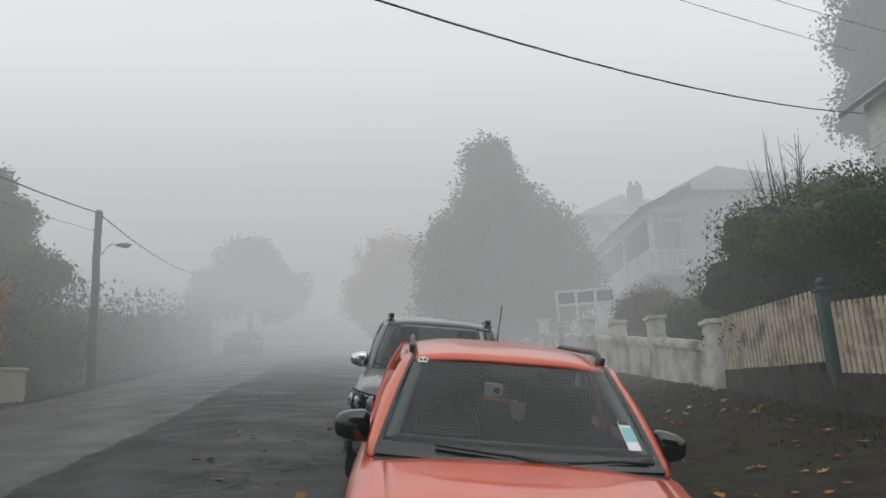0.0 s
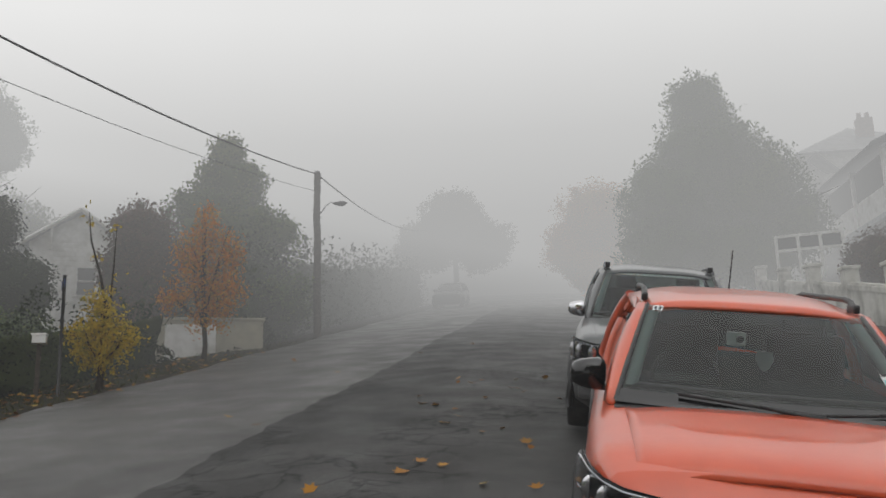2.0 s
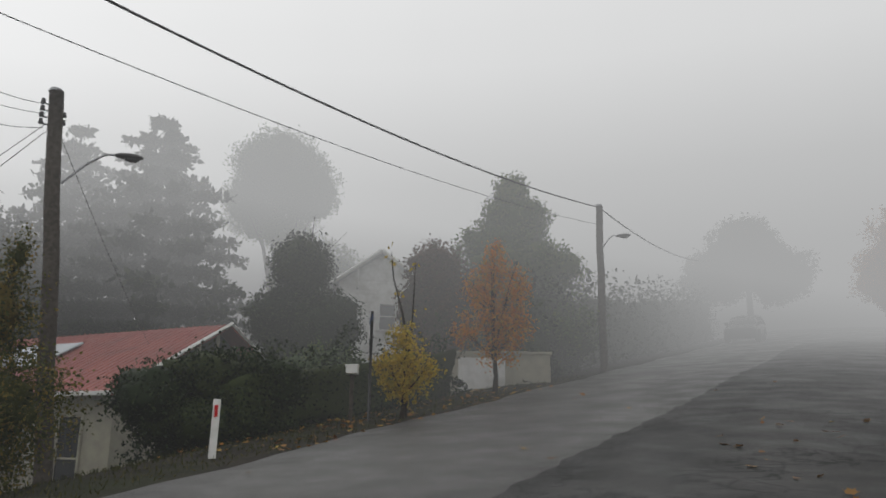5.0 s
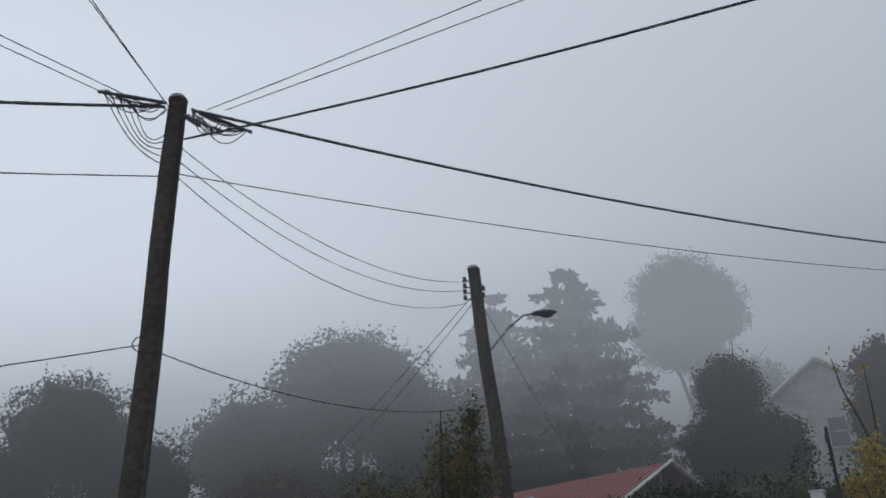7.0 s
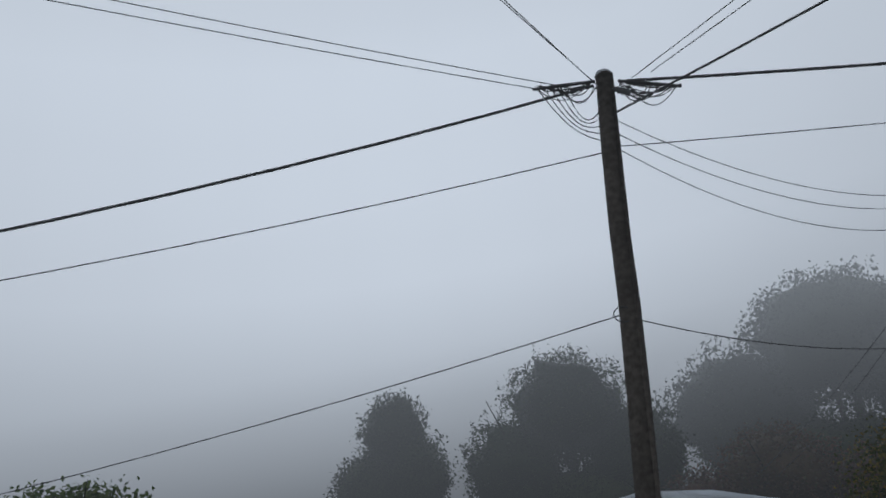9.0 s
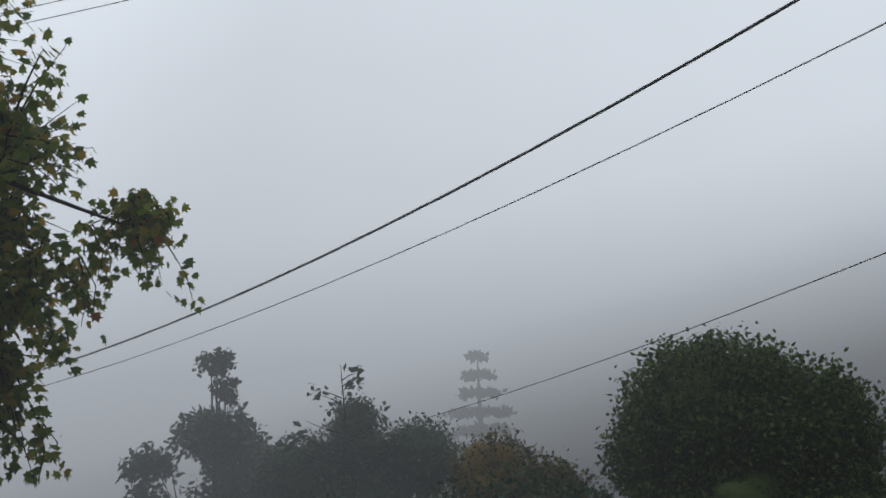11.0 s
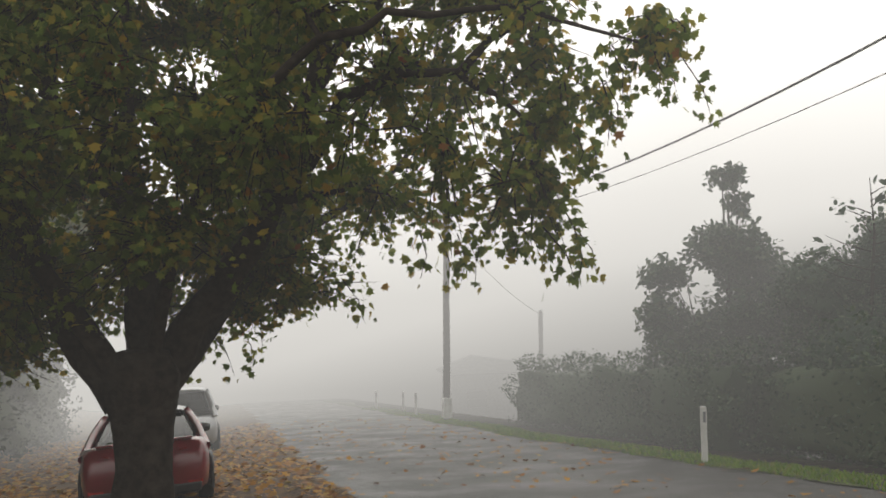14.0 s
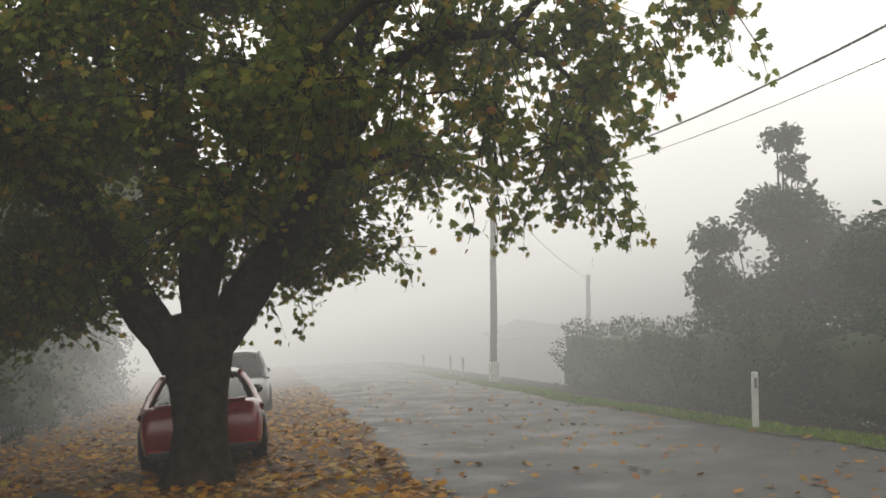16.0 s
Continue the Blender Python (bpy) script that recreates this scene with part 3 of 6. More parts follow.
def wire(name, p, q, sag, r, label="thin black overhead wire", n=22, wob=0.0):
    bm = bmesh.new()
    p, q = Vector(p), Vector(q)
    pts = []
    for i in range(n + 1):
        u = i / n
        v = p.lerp(q, u)
        v.z -= 4 * sag * u * (1 - u)
        v.z += wob * math.sin(i * 2.7)
        pts.append(v)
    tube(bm, pts, r, 6)
    ob = part(name, bm, M_WIRE, None, "", True)
    tagged(ob, label, "cable", "overhead wires")
    return ob


P0, P1, P2, P3, P4 = (-9.41, 2.15), (-12.20, 9.30), (-7.9, 25.4), (-7.7, -27.0), (-13.5, -32.7)
pole_near = pole("utility_pole", "tall dark timber utility pole with a tangle of cables", *P0, 7.60, 0.15, 0.115)
pole_lamp = pole("utility_pole", "grey timber utility pole with a street lamp beside a shrub", *P1, 7.66, 0.145, 0.12, (-0.36, -0.50))
pole_up = pole("utility_pole", "slim timber pole with a street lamp in the fog", *P2, 9.5, 0.13, 0.11)
pole_down = pole("utility_pole", "tall thin timber pole faint in the fog", *P3, 3.2, 0.13, 0.10)
pole_far = pole("utility_pole", "short thin timber pole far down the street", *P4, -0.85, 0.11, 0.09)
G1, G2 = gz(*P1), gz(*P2)
lamp_arm(pole_lamp, (-0.22, -0.28, 6.0 - G1), (0.34, 0.34, 6.64 - G1))
lamp_arm(pole_up, (0.1, 0, 8.1 - G2), (0.55, 0.02, 8.42 - G2), 0.018)

# cables of the near pole: uphill, downhill, across the street and to the houses
wire("power_cable", (P0[0] + 0.12, P0[1] + 0.25, 7.44), (P2[0], P2[1], 9.46), 0.50, 0.020, "thick black bundled power cable")
wire("power_cable", (P2[0], P2[1], 9.46), (-8.6, 52, 13.4), 0.7, 0.022, "thick black bundled power cable")
wire("power_cable", (P0[0] + 0.02, P0[1] - 0.15, 7.44), (P3[0], P3[1], 3.0), 1.30, 0.019, "thick black bundled power cable")
wire("service_cable", (P0[0] + 0.10, P0[1] + 0.1, 7.0), (14.0, 18.6, 9.45), 1.12, 0.014, "black service cable across the street")
wire("phone_wire", (P0[0] + 0.1, P0[1], 6.5), (P2[0] - 0.1, P2[1], 8.9), 0.40, 0.007)
wire("phone_wire", (P0[0], P0[1], 6.5), (P3[0], P3[1], 2.5), 0.98, 0.0075)
T1 = (P1[0] - 0.36, P1[1] - 0.55)
for dz, e, sag in ((6.90, 7.36, 0.50), (6.70, 7.19, 0.55), (6.48, 6.93, 0.66)):
    wire("house_wire", (P0[0] + 0.05, P0[1] + 0.1, dz), (T1[0], T1[1] - 0.1, e), sag, 0.006)
wire("phone_wire", (P0[0], P0[1] + 0.1, 4.30), (P1[0] - 0.2, P1[1] - 0.35, 4.95), 0.36, 0.007)
wire("phone_wire", (P0[0], P0[1] - 0.1, 4.36), (-14.5, -19.0, 1.1), 0.48, 0.007)
wire("stay_wire", (T1[0] + 0.15, T1[1] + 0.1, 6.9), (-17.3, 16.2, 3.6), 0.12, 0.006)
wire("house_wire", (T1[0] - 0.1, T1[1], 7.05), (-24.0, 8.6, 3.9), 0.25, 0.007)
wire("house_wire", (T1[0] - 0.1, T1[1] + 0.05, 6.95), (-24.0, 9.2, 3.9), 0.3, 0.007)
wire("house_wire", (P0[0] + 0.25, P0[1] + 0.3, 7.40), (11.5, 15.2, 9.9), 0.35, 0.006)
wire("house_wire", (P0[0] + 0.4, P0[1] + 0.5, 7.38), (11.5, 16.4, 10.1), 0.35, 0.006)
wire("house_wire", (P0[0], P0[1] - 0.1, 7.46), (9.5, -11.9, 8.2), 0.3, 0.006)
wire("house_wire", (P0[0] + 0.1, P0[1] - 0.15, 7.44), (9.5, -12.4, 8.2), 0.3, 0.006)
wire("house_wire", (P0[0], P0[1] - 0.5, 7.44), (0.2, -25.0, 8.9), 0.4, 0.006)
wire("house_wire", (P0[0], P0[1] - 0.7, 7.38), (0.2, -25.6, 8.7), 0.4, 0.006)
wire("phone_wire", (P3[0], P3[1], 2.6), (-13.5, -32.7, -1.0), 0.3, 0.01)


def fitting(parent, name, bm_fill, material, label=""):
    bm = bmesh.new()
    bm_fill(bm)
    return part(name, bm, material, parent, label, True)


# the tangle of loops on either side of the near pole's top, in the pole's space
rng_t = np.random.default_rng(5)
G0 = gz(*P0)
for k in range(26):
    side = 1 if k < 14 else -1
    a = Vector((0.10, side * rng_t.uniform(0.12, 0.3), 7.42 - G0 + rng_t.uniform(-0.05, 0.03)))
    b = Vector((0.12, side * rng_t.uniform(0.5, 0.95), 7.36 - G0 + rng_t.uniform(-0.06, 0.05)))
    drop = rng_t.uniform(0.06, 0.55)
    mid = a.lerp(b, rng_t.uniform(0.3, 0.7)) - Vector((rng_t.uniform(-0.08, 0.08), 0, drop))

    def loop(bm):
        tube(bm, [a.lerp(mid, u) * (1 - u) + mid.lerp(b, u) * u for u in lin(0, 1, 9)], 0.007, 5)
    fitting(pole_near, "cable_loop", loop, M_WIRE)
for k in range(5):
    def tail(bm):
        a, b = Vector((0.10, -0.55 - 0.09 * k, 7.40 - G0)), Vector((0.05, -0.10, 7.05 - 0.11 * k - G0))
        tube(bm, [a.lerp(b, u) - Vector((0, 0, (0.30 - 0.03 * k) * math.sin(math.pi * u))) for u in lin(0, 1, 9)], 0.007, 5)
    fitting(pole_near, "cable_tail", tail, M_WIRE)
for k in range(4):
    c = Vector((0.14, 0.10 + 0.05 * k, 7.30 - G0 - 0.02 * k))
    fitting(pole_near, "cable_clamp", lambda bm: box(bm, c, (0.05, 0.07, 0.06), 0.012), M_DARK)
for s in (-1, 1):
    def sleeve(bm):
        tube(bm, [(0.12, s * 0.15, 7.44 - G0), (0.12, s * 0.55, 7.43 - G0 - 0.04), (0.12, s * 0.95, 7.36 - G0 - 0.02)], [0.02, 0.026, 0.02], 7)
    fitting(pole_near, "cable_sleeve", sleeve, M_WIRE)
fitting(pole_near, "wire_coil", lambda bm: tube(bm, [(0.12, 0.11 * math.sin(a) - 0.1, 4.33 - G0 + 0.09 * math.cos(a)) for a in lin(0, 6.28, 16)], 0.008, 5, False), M_WIRE)
fitting(pole_near, "conduit", lambda bm: tube(bm, [(0.13, 0.06, 0.0), (0.13, 0.06, 4.0), (0.12, 0.07, 7.3 - G0)], 0.025, 6), M_WOOD_POLE)
for k, (z, side) in enumerate(((7.40, -1), (7.27, -1), (7.15, -1), (7.02, -1), (7.22, 1), (7.08, 1))):
    def insulator(bm):
        o = Vector((-0.36 - 0.14 * 0.57 * (1 if side < 0 else -1), -0.5 - 0.16 * (1 if side < 0 else -1), z - G1))
        tube(bm, [Vector((-0.36, -0.5, z - G1)), o], 0.014, 6)
        bmesh.ops.create_cone(bm, cap_ends=True, segments=8, radius1=0.045, radius2=0.03, depth=0.09, matrix=Matrix.Translation(o + Vector((0, 0, 0.04))))
    fitting(pole_lamp, "insulator", insulator, M_DARK)

# ---- vehicles ----
def paint(name, c, c2, metallic=0.0):
    return mat(name, c, c2, 0.28, 2.0, metal=metallic, coat=0.7, stain=tuple(0.75 * v for v in c), stain_scale=6, stain_amount=0.25, bump=0.03, bump_scale=160)


M_ORANGE = paint("orange_red_car_paint", (0.55, 0.075, 0.028), (0.60, 0.095, 0.036))
M_GREY = paint("dark_grey_car_paint", (0.085, 0.09, 0.092), (0.10, 0.105, 0.108), 0.2)
M_MAROON = paint("deep_red_car_paint", (0.17, 0.007, 0.014), (0.20, 0.010, 0.018))
M_SILVER = paint("silver_car_paint", (0.40, 0.41, 0.42), (0.45, 0.46, 0.47), 0.4)
M_BLACKCAR = paint("black_car_paint", (0.015, 0.015, 0.017), (0.02, 0.02, 0.022))
M_GLASS = glass_mat("car_glass", (0.50, 0.60, 0.58), ior=1.6)
M_TINT = glass_mat("tinted_glass", (0.12, 0.13, 0.13))
M_LENS = glass_mat("lamp_lens", (0.8, 0.82, 0.84))
M_CHROME = mat("chrome", (0.7, 0.7, 0.72), rough=0.12, metal=1.0)
M_SEAT = mat("dark_seat_cloth", (0.03, 0.032, 0.034), (0.05, 0.05, 0.052), 0.9, 40)
M_TRIM = mat("pale_headlining", (0.42, 0.43, 0.42), rough=0.9)
M_TAIL = mat("red_tail_lamp", (0.22, 0.012, 0.012), rough=0.15, coat=0.5)
M_TEAL = mat("teal_print", (0.25, 0.50, 0.52), rough=0.5)
M_PAPER = mat("white_paper", (0.75, 0.76, 0.75), rough=0.6)


def at_table(table, y):
    """Straight-line lookup in rows (y, a, b, ...)."""
    for p, q in zip(table, table[1:]):
        if y <= q[0]:
            u = 0 if q[0] == p[0] else max(0.0, (y - p[0]) / (q[0] - p[0]))
            return [a + (b - a) * u for a, b in zip(p[1:], q[1:])]
    return list(table[-1][1:])


def grid_part(name, fn, nu, nv, material, parent, label="", thick=0.0):
    """A curved panel from a function of u in -1..1 and v in 0..1, with thickness."""
    bm = bmesh.new()
    vs = [[bm.verts.new(fn(-1 + 2 * i / nu, j / nv)) for i in range(nu + 1)] for j in range(nv + 1)]
    for j in range(nv):
        for i in range(nu):
            bm.faces.new((vs[j][i], vs[j][i + 1], vs[j + 1][i + 1], vs[j + 1][i]))
    bm.normal_update()
    c = sum((f.calc_center_median() for f in bm.faces), Vector()) / len(bm.faces)
    if sum((f.normal for f in bm.faces), Vector()).dot(c - Vector((0, 2.2, 0.6))) < 0:
        bmesh.ops.reverse_faces(bm, faces=bm.faces[:])
    if thick:
        bmesh.ops.recalc_face_normals(bm, faces=bm.faces)
        bmesh.ops.solidify(bm, geom=bm.faces[:], thickness=thick)
    return part(name, bm, material, parent, label, True)


def wheel(parent, x, y, r, w, side):
    bm = bmesh.new()
    prof = [(r * 0.62, -0.5 * w), (r * 0.9, -0.5 * w), (r * 0.985, -0.40 * w), (r, -0.2 * w), (r, 0.2 * w), (r * 0.985, 0.40 * w), (r * 0.9, 0.5 * w), (r * 0.62, 0.5 * w)]
    n = 28
    rings = [[bm.verts.new((x + o, y + q * math.cos(2 * math.pi * k / n), r + q * math.sin(2 * math.pi * k / n))) for k in range(n)] for q, o in prof]
    for a, b in zip(rings, rings[1:] + rings[:1]):
        for k in range(n):
            bm.faces.new((a[k], a[(k + 1) % n], b[(k + 1) % n], b[k]))
    wh = part("wheel", bm, M_RUBBER, parent, "", True)
    bm = bmesh.new()
    ox = x + side * 0.36 * w
    for k in range(5):
        a = 2 * math.pi * k / 5
        m = Matrix.Translation((ox, y, r)) @ Matrix.Rotation(a, 4, "X")
        box(bm, (0, 0, 0.32 * r), (0.03, 0.17 * r, 0.62 * r), 0.006, m)
    bmesh.ops.create_cone(bm, cap_ends=True, segments=16, radius1=0.16 * r, radius2=0.14 * r, depth=0.05, matrix=Matrix.Translation((ox, y, r)) @ Matrix.Rotation(math.pi / 2, 4, "Y"))
    bmesh.ops.create_cone(bm, cap_ends=True, segments=28, radius1=0.63 * r, radius2=0.63 * r, depth=0.02, matrix=Matrix.Translation((x + side * 0.1 * w, y, r)) @ Matrix.Rotation(math.pi / 2, 4, "Y"))
    part("rim", bm, M_METAL, wh, "grey alloy rim")


def car(name, label, m, colour, body, cabin, wheels, glass=M_GLASS, wheel_r=0.33, rails=None, category="car", interior=True, mirror=(1.45, 1.03), mirror_mat=None, roof_mat=None):
    """A car in its own space: front bumper at y = 0, rear at +y. body: rows (y, bottom, top, half-width). cabin: cowl y, belt z, half-width, roof front y, roof half-width, roof z, roof rear y, rear-glass base y."""
    t = thing(name, m, label, category, "parked vehicles")
    bm = bmesh.new()
    rows = []
    length = body[-1][0]
    ys = sorted(set([r[0] for r in body] + lin(0.0, length, 30)))
    for y in ys:
        zb, zt, w = at_table(body, y)
        h = zt - zb
        half = [(0.0, zb), (0.82 * w, zb), (0.955 * w, zb + 0.10 * h), (0.985 * w, zb + 0.28 * h), (w, zb + 0.55 * h), (0.992 * w, zb + 0.72 * h), (0.97 * w, zb + 0.88 * h), (0.90 * w, zt - 0.012), (0.80 * w, zt + 0.005), (0.45 * w, zt + 0.025), (0.0, zt + 0.032)]
        ring = [bm.verts.new((x, y, z)) for x, z in half] + [bm.verts.new((-x, y, z)) for x, z in half[-2:0:-1]]
        rows.append(ring)
    for a, b in zip(rows, rows[1:]):
        for k in range(len(a)):
            bm.faces.new((a[k], a[(k + 1) % len(a)], b[(k + 1) % len(a)], b[k]))
    bm.faces.new(rows[0][::-1])
    bm.faces.new(rows[-1])
    bmesh.ops.recalc_face_normals(bm, faces=bm.faces)
    shell = part("body", bm, colour, t, "", True)
    cy, bz, bw, ty, tw, tz, ry, by = cabin

    def screen(u, v, out=0.0):
        return (u * (bw + (tw - bw) * v), cy + (ty - cy) * v + 0.10 * u * u - out, bz + (tz - bz) * v + 0.03 * math.sin(math.pi * v) * (1 - 0.4 * u * u) + out * 0.7)

    def rear(u, v, out=0.0):
        return (u * (bw + (tw - bw) * v) * 0.98, by + (ry - by) * v - 0.08 * u * u + out, bz + (tz - bz) * v + 0.03 * math.sin(math.pi * v) + out * 0.7)

    def side_pt(s, v, y):
        return (s * (bw + 0.03 + (tw - bw) * v + 0.03 * math.sin(math.pi * v)), y, bz + (tz - bz) * v)

    grid_part("windscreen", lambda u, v: screen(u * 0.95, 0.03 + 0.96 * v), 12, 6, glass, t)
    bm = bmesh.new()
    for vs in (lambda s: screen(s * 0.96, 0.0, 0.004),):
        tube(bm, [vs(-1 + 2 * i / 10) for i in range(11)], 0.022, 6)
    for s in (-1, 1):
        tube(bm, [screen(s * 0.965, i / 6, 0.0) for i in range(7)], 0.014, 6)
    part("windscreen_seal", bm, M_GLOSSBLACK, t, "black glass border")
    grid_part("cowl", lambda u, v: (u * bw * 0.97, cy - 0.10 + 0.16 * v + 0.10 * u * u, bz - 0.018 + 0.012 * v + 0.02 * (1 - u * u)), 12, 2, M_DARK, t, "black plastic cowl", 0.01)
    grid_part("rear_window", lambda u, v: rear(u * 0.92, 0.05 + 0.88 * v), 8, 5, M_TINT, t)
    grid_part("roof", lambda u, v: (u * (tw + 0.055) * (1 - 0.05 * (2 * v - 1) ** 4), ty - 0.008 + 0.09 * u * u + (ry - ty + 0.06 - 0.09 * u * u) * v, tz + 0.004 + 0.03 * (1 - abs(u) ** 3) * min(1, 0.25 + 5 * v) + 0.075 * math.sin(math.pi * (0.02 + 0.90 * v)) - 0.045 * abs(u) ** 4), 14, 12, roof_mat or colour, t, "", 0.025)
    for s in (-1, 1):
        def a_strip(u, v):
            a, b = Vector(screen(s * 0.962, v * 1.04 - 0.04, 0.006)), Vector(side_pt(s, v * 1.04 - 0.04, cy + 0.17 + (ty - cy) * v))
            k = 0.5 + 0.5 * u
            return a.lerp(b, k) + Vector((s * 0.016 * math.sin(math.pi * k), -0.012 * math.sin(math.pi * k), 0.006))
        grid_part("pillar", a_strip, 6, 8, colour, t, "", 0.02)
        for yb, yt, rr in ((0.5 * (cy + by) + 0.05, 0.5 * (ty + ry) - 0.02, 0.035), (by - 0.04, ry - 0.06, 0.06)):
            bm = bmesh.new()
            tube(bm, [side_pt(s, k, yb + (yt - yb) * k) for k in lin(-0.12, 1.0, 8)], [rr * 1.2] * 2 + [rr] * 5 + [rr * 0.9], 8)
            part("pillar", bm, colour, t, "", True)
        for ya, yb2, ta, tb in ((cy + 0.14, 0.5 * (cy + by) + 0.02, ty + 0.14, 0.5 * (ty + ry) - 0.05), (0.5 * (cy + by) + 0.08, by - 0.06, 0.5 * (ty + ry) + 0.02, ry - 0.10)):
            grid_part("side_window", lambda u, v: side_pt(s, 0.03 + 0.92 * v, (ya + (ta - ya) * v) * (0.5 - 0.5 * u) + (yb2 + (tb - yb2) * v) * (0.5 + 0.5 * u)), 4, 4, M_TINT, t)
        bm = bmesh.new()
        tube(bm, [side_pt(s, 0.985 - 0.05 * (i == 0), ty + 0.10 + (ry - ty - 0.10) * i / 8) for i in range(9)], [0.008, 0.026] + [0.035] * 7, 8)
        part("roof_edge", bm, colour, t, "", True)
        bm = bmesh.new()
        my, mz = mirror
        mm = Matrix.Translation((s * (bw + 0.125), my, mz + 0.02))
        r = bmesh.ops.create_uvsphere(bm, u_segments=16, v_segments=10, radius=1.0)
        for v in r["verts"]:
            v.co = Vector((math.copysign(abs(v.co.x) ** 0.6, v.co.x) * 0.10, math.copysign(abs(v.co.y) ** 0.8, v.co.y) * 0.075, math.copysign(abs(v.co.z) ** 0.6, v.co.z) * 0.085))
            v.co.z *= 1.0 - 0.25 * s * v.co.x / 0.115
        bmesh.ops.transform(bm, matrix=mm, verts=r["verts"])
        box(bm, (s * (bw + 0.05), my + 0.01, mz - 0.05), (0.16, 0.06, 0.035), 0.008)
        part("wing_mirror", bm, mirror_mat or M_GLOSSBLACK, t, "", True)
        for wy in wheels:
            wheel(t, s * (body[len(body) // 2][3] - 0.10), wy, wheel_r, 0.22, s)
            bm = bmesh.new()
            tube(bm, [(s * (body[len(body) // 2][3] - 0.005), wy + (wheel_r + 0.055) * math.cos(a), wheel_r + (wheel_r + 0.055) * math.sin(a)) for a in lin(-0.25, math.pi + 0.25, 16)], 0.035, 6)
            part("wheel_arch", bm, M_DARK, t, "", True)
    if interior:
        boxed("cabin_floor", (0, 0.5 * (cy + by) + 0.1, bz + 0.035), (2 * bw - 0.10, by - cy - 0.35, 0.03), M_SEAT, t)
        grid_part("dashboard", lambda u, v: (u * (bw - 0.06), cy + 0.06 + 0.45 * v + 0.10 * u * u, bz + 0.02 + 0.06 * math.sin(math.pi * min(1, v + 0.2))), 8, 5, M_DARK, t, "", 0.02)
        for s in (-1, 1):
            bm = bmesh.new()
            box(bm, (s * 0.36, cy + 1.15, bz + 0.14), (0.46, 0.14, 0.40), 0.05, None)
            box(bm, (s * 0.36, cy + 1.18, bz + 0.42), (0.24, 0.10, 0.16), 0.04, None)
            part("front_seat", bm, M_SEAT, t, "dark cloth seat")
        bm = bmesh.new()
        mw = Matrix.Translation((-0.36, cy + 0.62, bz + 0.07)) @ Matrix.Rotation(radians(65), 4, "X")
        tube(bm, [mw @ Vector((0.18 * math.cos(a), 0.18 * math.sin(a), 0)) for a in lin(0, 2 * math.pi, 24)], 0.016, 6, False)
        box(bm, (0, 0, 0), (0.34, 0.05, 0.02), 0.005, mw)
        part("steering_wheel", bm, M_DARK, t, "", True)
        for s in (-1, 1):
            bm = bmesh.new()
            tube(bm, [screen(s * 0.90, v / 6, -0.045) for v in range(7)], 0.034, 6)
            part("pillar_trim", bm, M_TRIM, t, "pale pillar trim", True)
    if rails:
        y0, y1, lift, rm = rails
        for s in (-1, 1):
            bm = bmesh.new()
            x = s * (tw - 0.01)
            n = 14
            tube(bm, [(x, y0 + (y1 - y0) * i / n, tz + 0.035 + lift * min(1.0, 3.2 * math.sin(math.pi * i / n))) for i in range(n + 1)], 0.018, 8)
            box(bm, (x, y0 + 0.06, tz + 0.04), (0.035, 0.16, 0.05), 0.012)
            box(bm, (x, y1 - 0.06, tz + 0.04), (0.035, 0.16, 0.05), 0.012)
            part("roof_rail", bm, rm, t, "", True)
    return t


def on_street(x, yf, dz=0.0, roll=3.4, turn=0.0):
    """The pose of a parked car whose front bumper lies at (x, yf), on the falling street."""
    s = 0.16 if yf > 0 else 0.15
    return pose(x, yf, gz(x, yf) + dz, math.degrees(math.atan(s)), roll, turn)


suv_body = [(0.0, 0.36, 0.60, 0.66), (0.05, 0.30, 0.74, 0.74), (0.14, 0.25, 0.83, 0.80), (0.35, 0.22, 0.885, 0.855), (0.9, 0.20, 0.955, 0.875), (1.4, 0.20, 0.97, 0.88), (3.2, 0.20, 0.985, 0.88), (3.85, 0.24, 0.98, 0.85), (4.02, 0.30, 0.92, 0.82), (4.1, 0.38, 0.75, 0.76)]
suv = car("compact_suv", "orange-red compact SUV with dark mirrors and roof rails, damp, parked", on_street(0.70, 3.76, 0.02, 7.0, -2.5), M_ORANGE, suv_body,
          (0.90, 0.975, 0.765, 1.60, 0.60, 1.445, 3.55, 3.98), (0.80, 3.35), rails=(1.85, 3.5, 0.055, M_DARK), mirror=(1.42, 1.03))
ute_body = [(0.0, 0.42, 0.72, 0.72), (0.06, 0.36, 0.88, 0.82), (0.2, 0.32, 1.0, 0.89), (0.6, 0.30, 1.07, 0.92), (1.25, 0.30, 1.12, 0.925), (3.1, 0.30, 1.13, 0.925), (3.3, 0.32, 1.13, 0.92), (5.05, 0.36, 1.12, 0.91), (5.15, 0.42, 1.08, 0.88)]
ute = car("pickup_truck", "dark grey double-cab pickup truck with chrome mirrors, parked behind", on_street(0.76, 8.45, 0.02, 7.0, -1.5), M_GREY, ute_body,
          (1.30, 1.12, 0.80, 1.95, 0.64, 1.66, 3.2, 3.45), (0.85, 4.1), wheel_r=0.37, rails=(2.2, 3.2, 0.06, M_METAL), category="pickup truck", mirror=(1.62, 1.19), mirror_mat=M_CHROME)
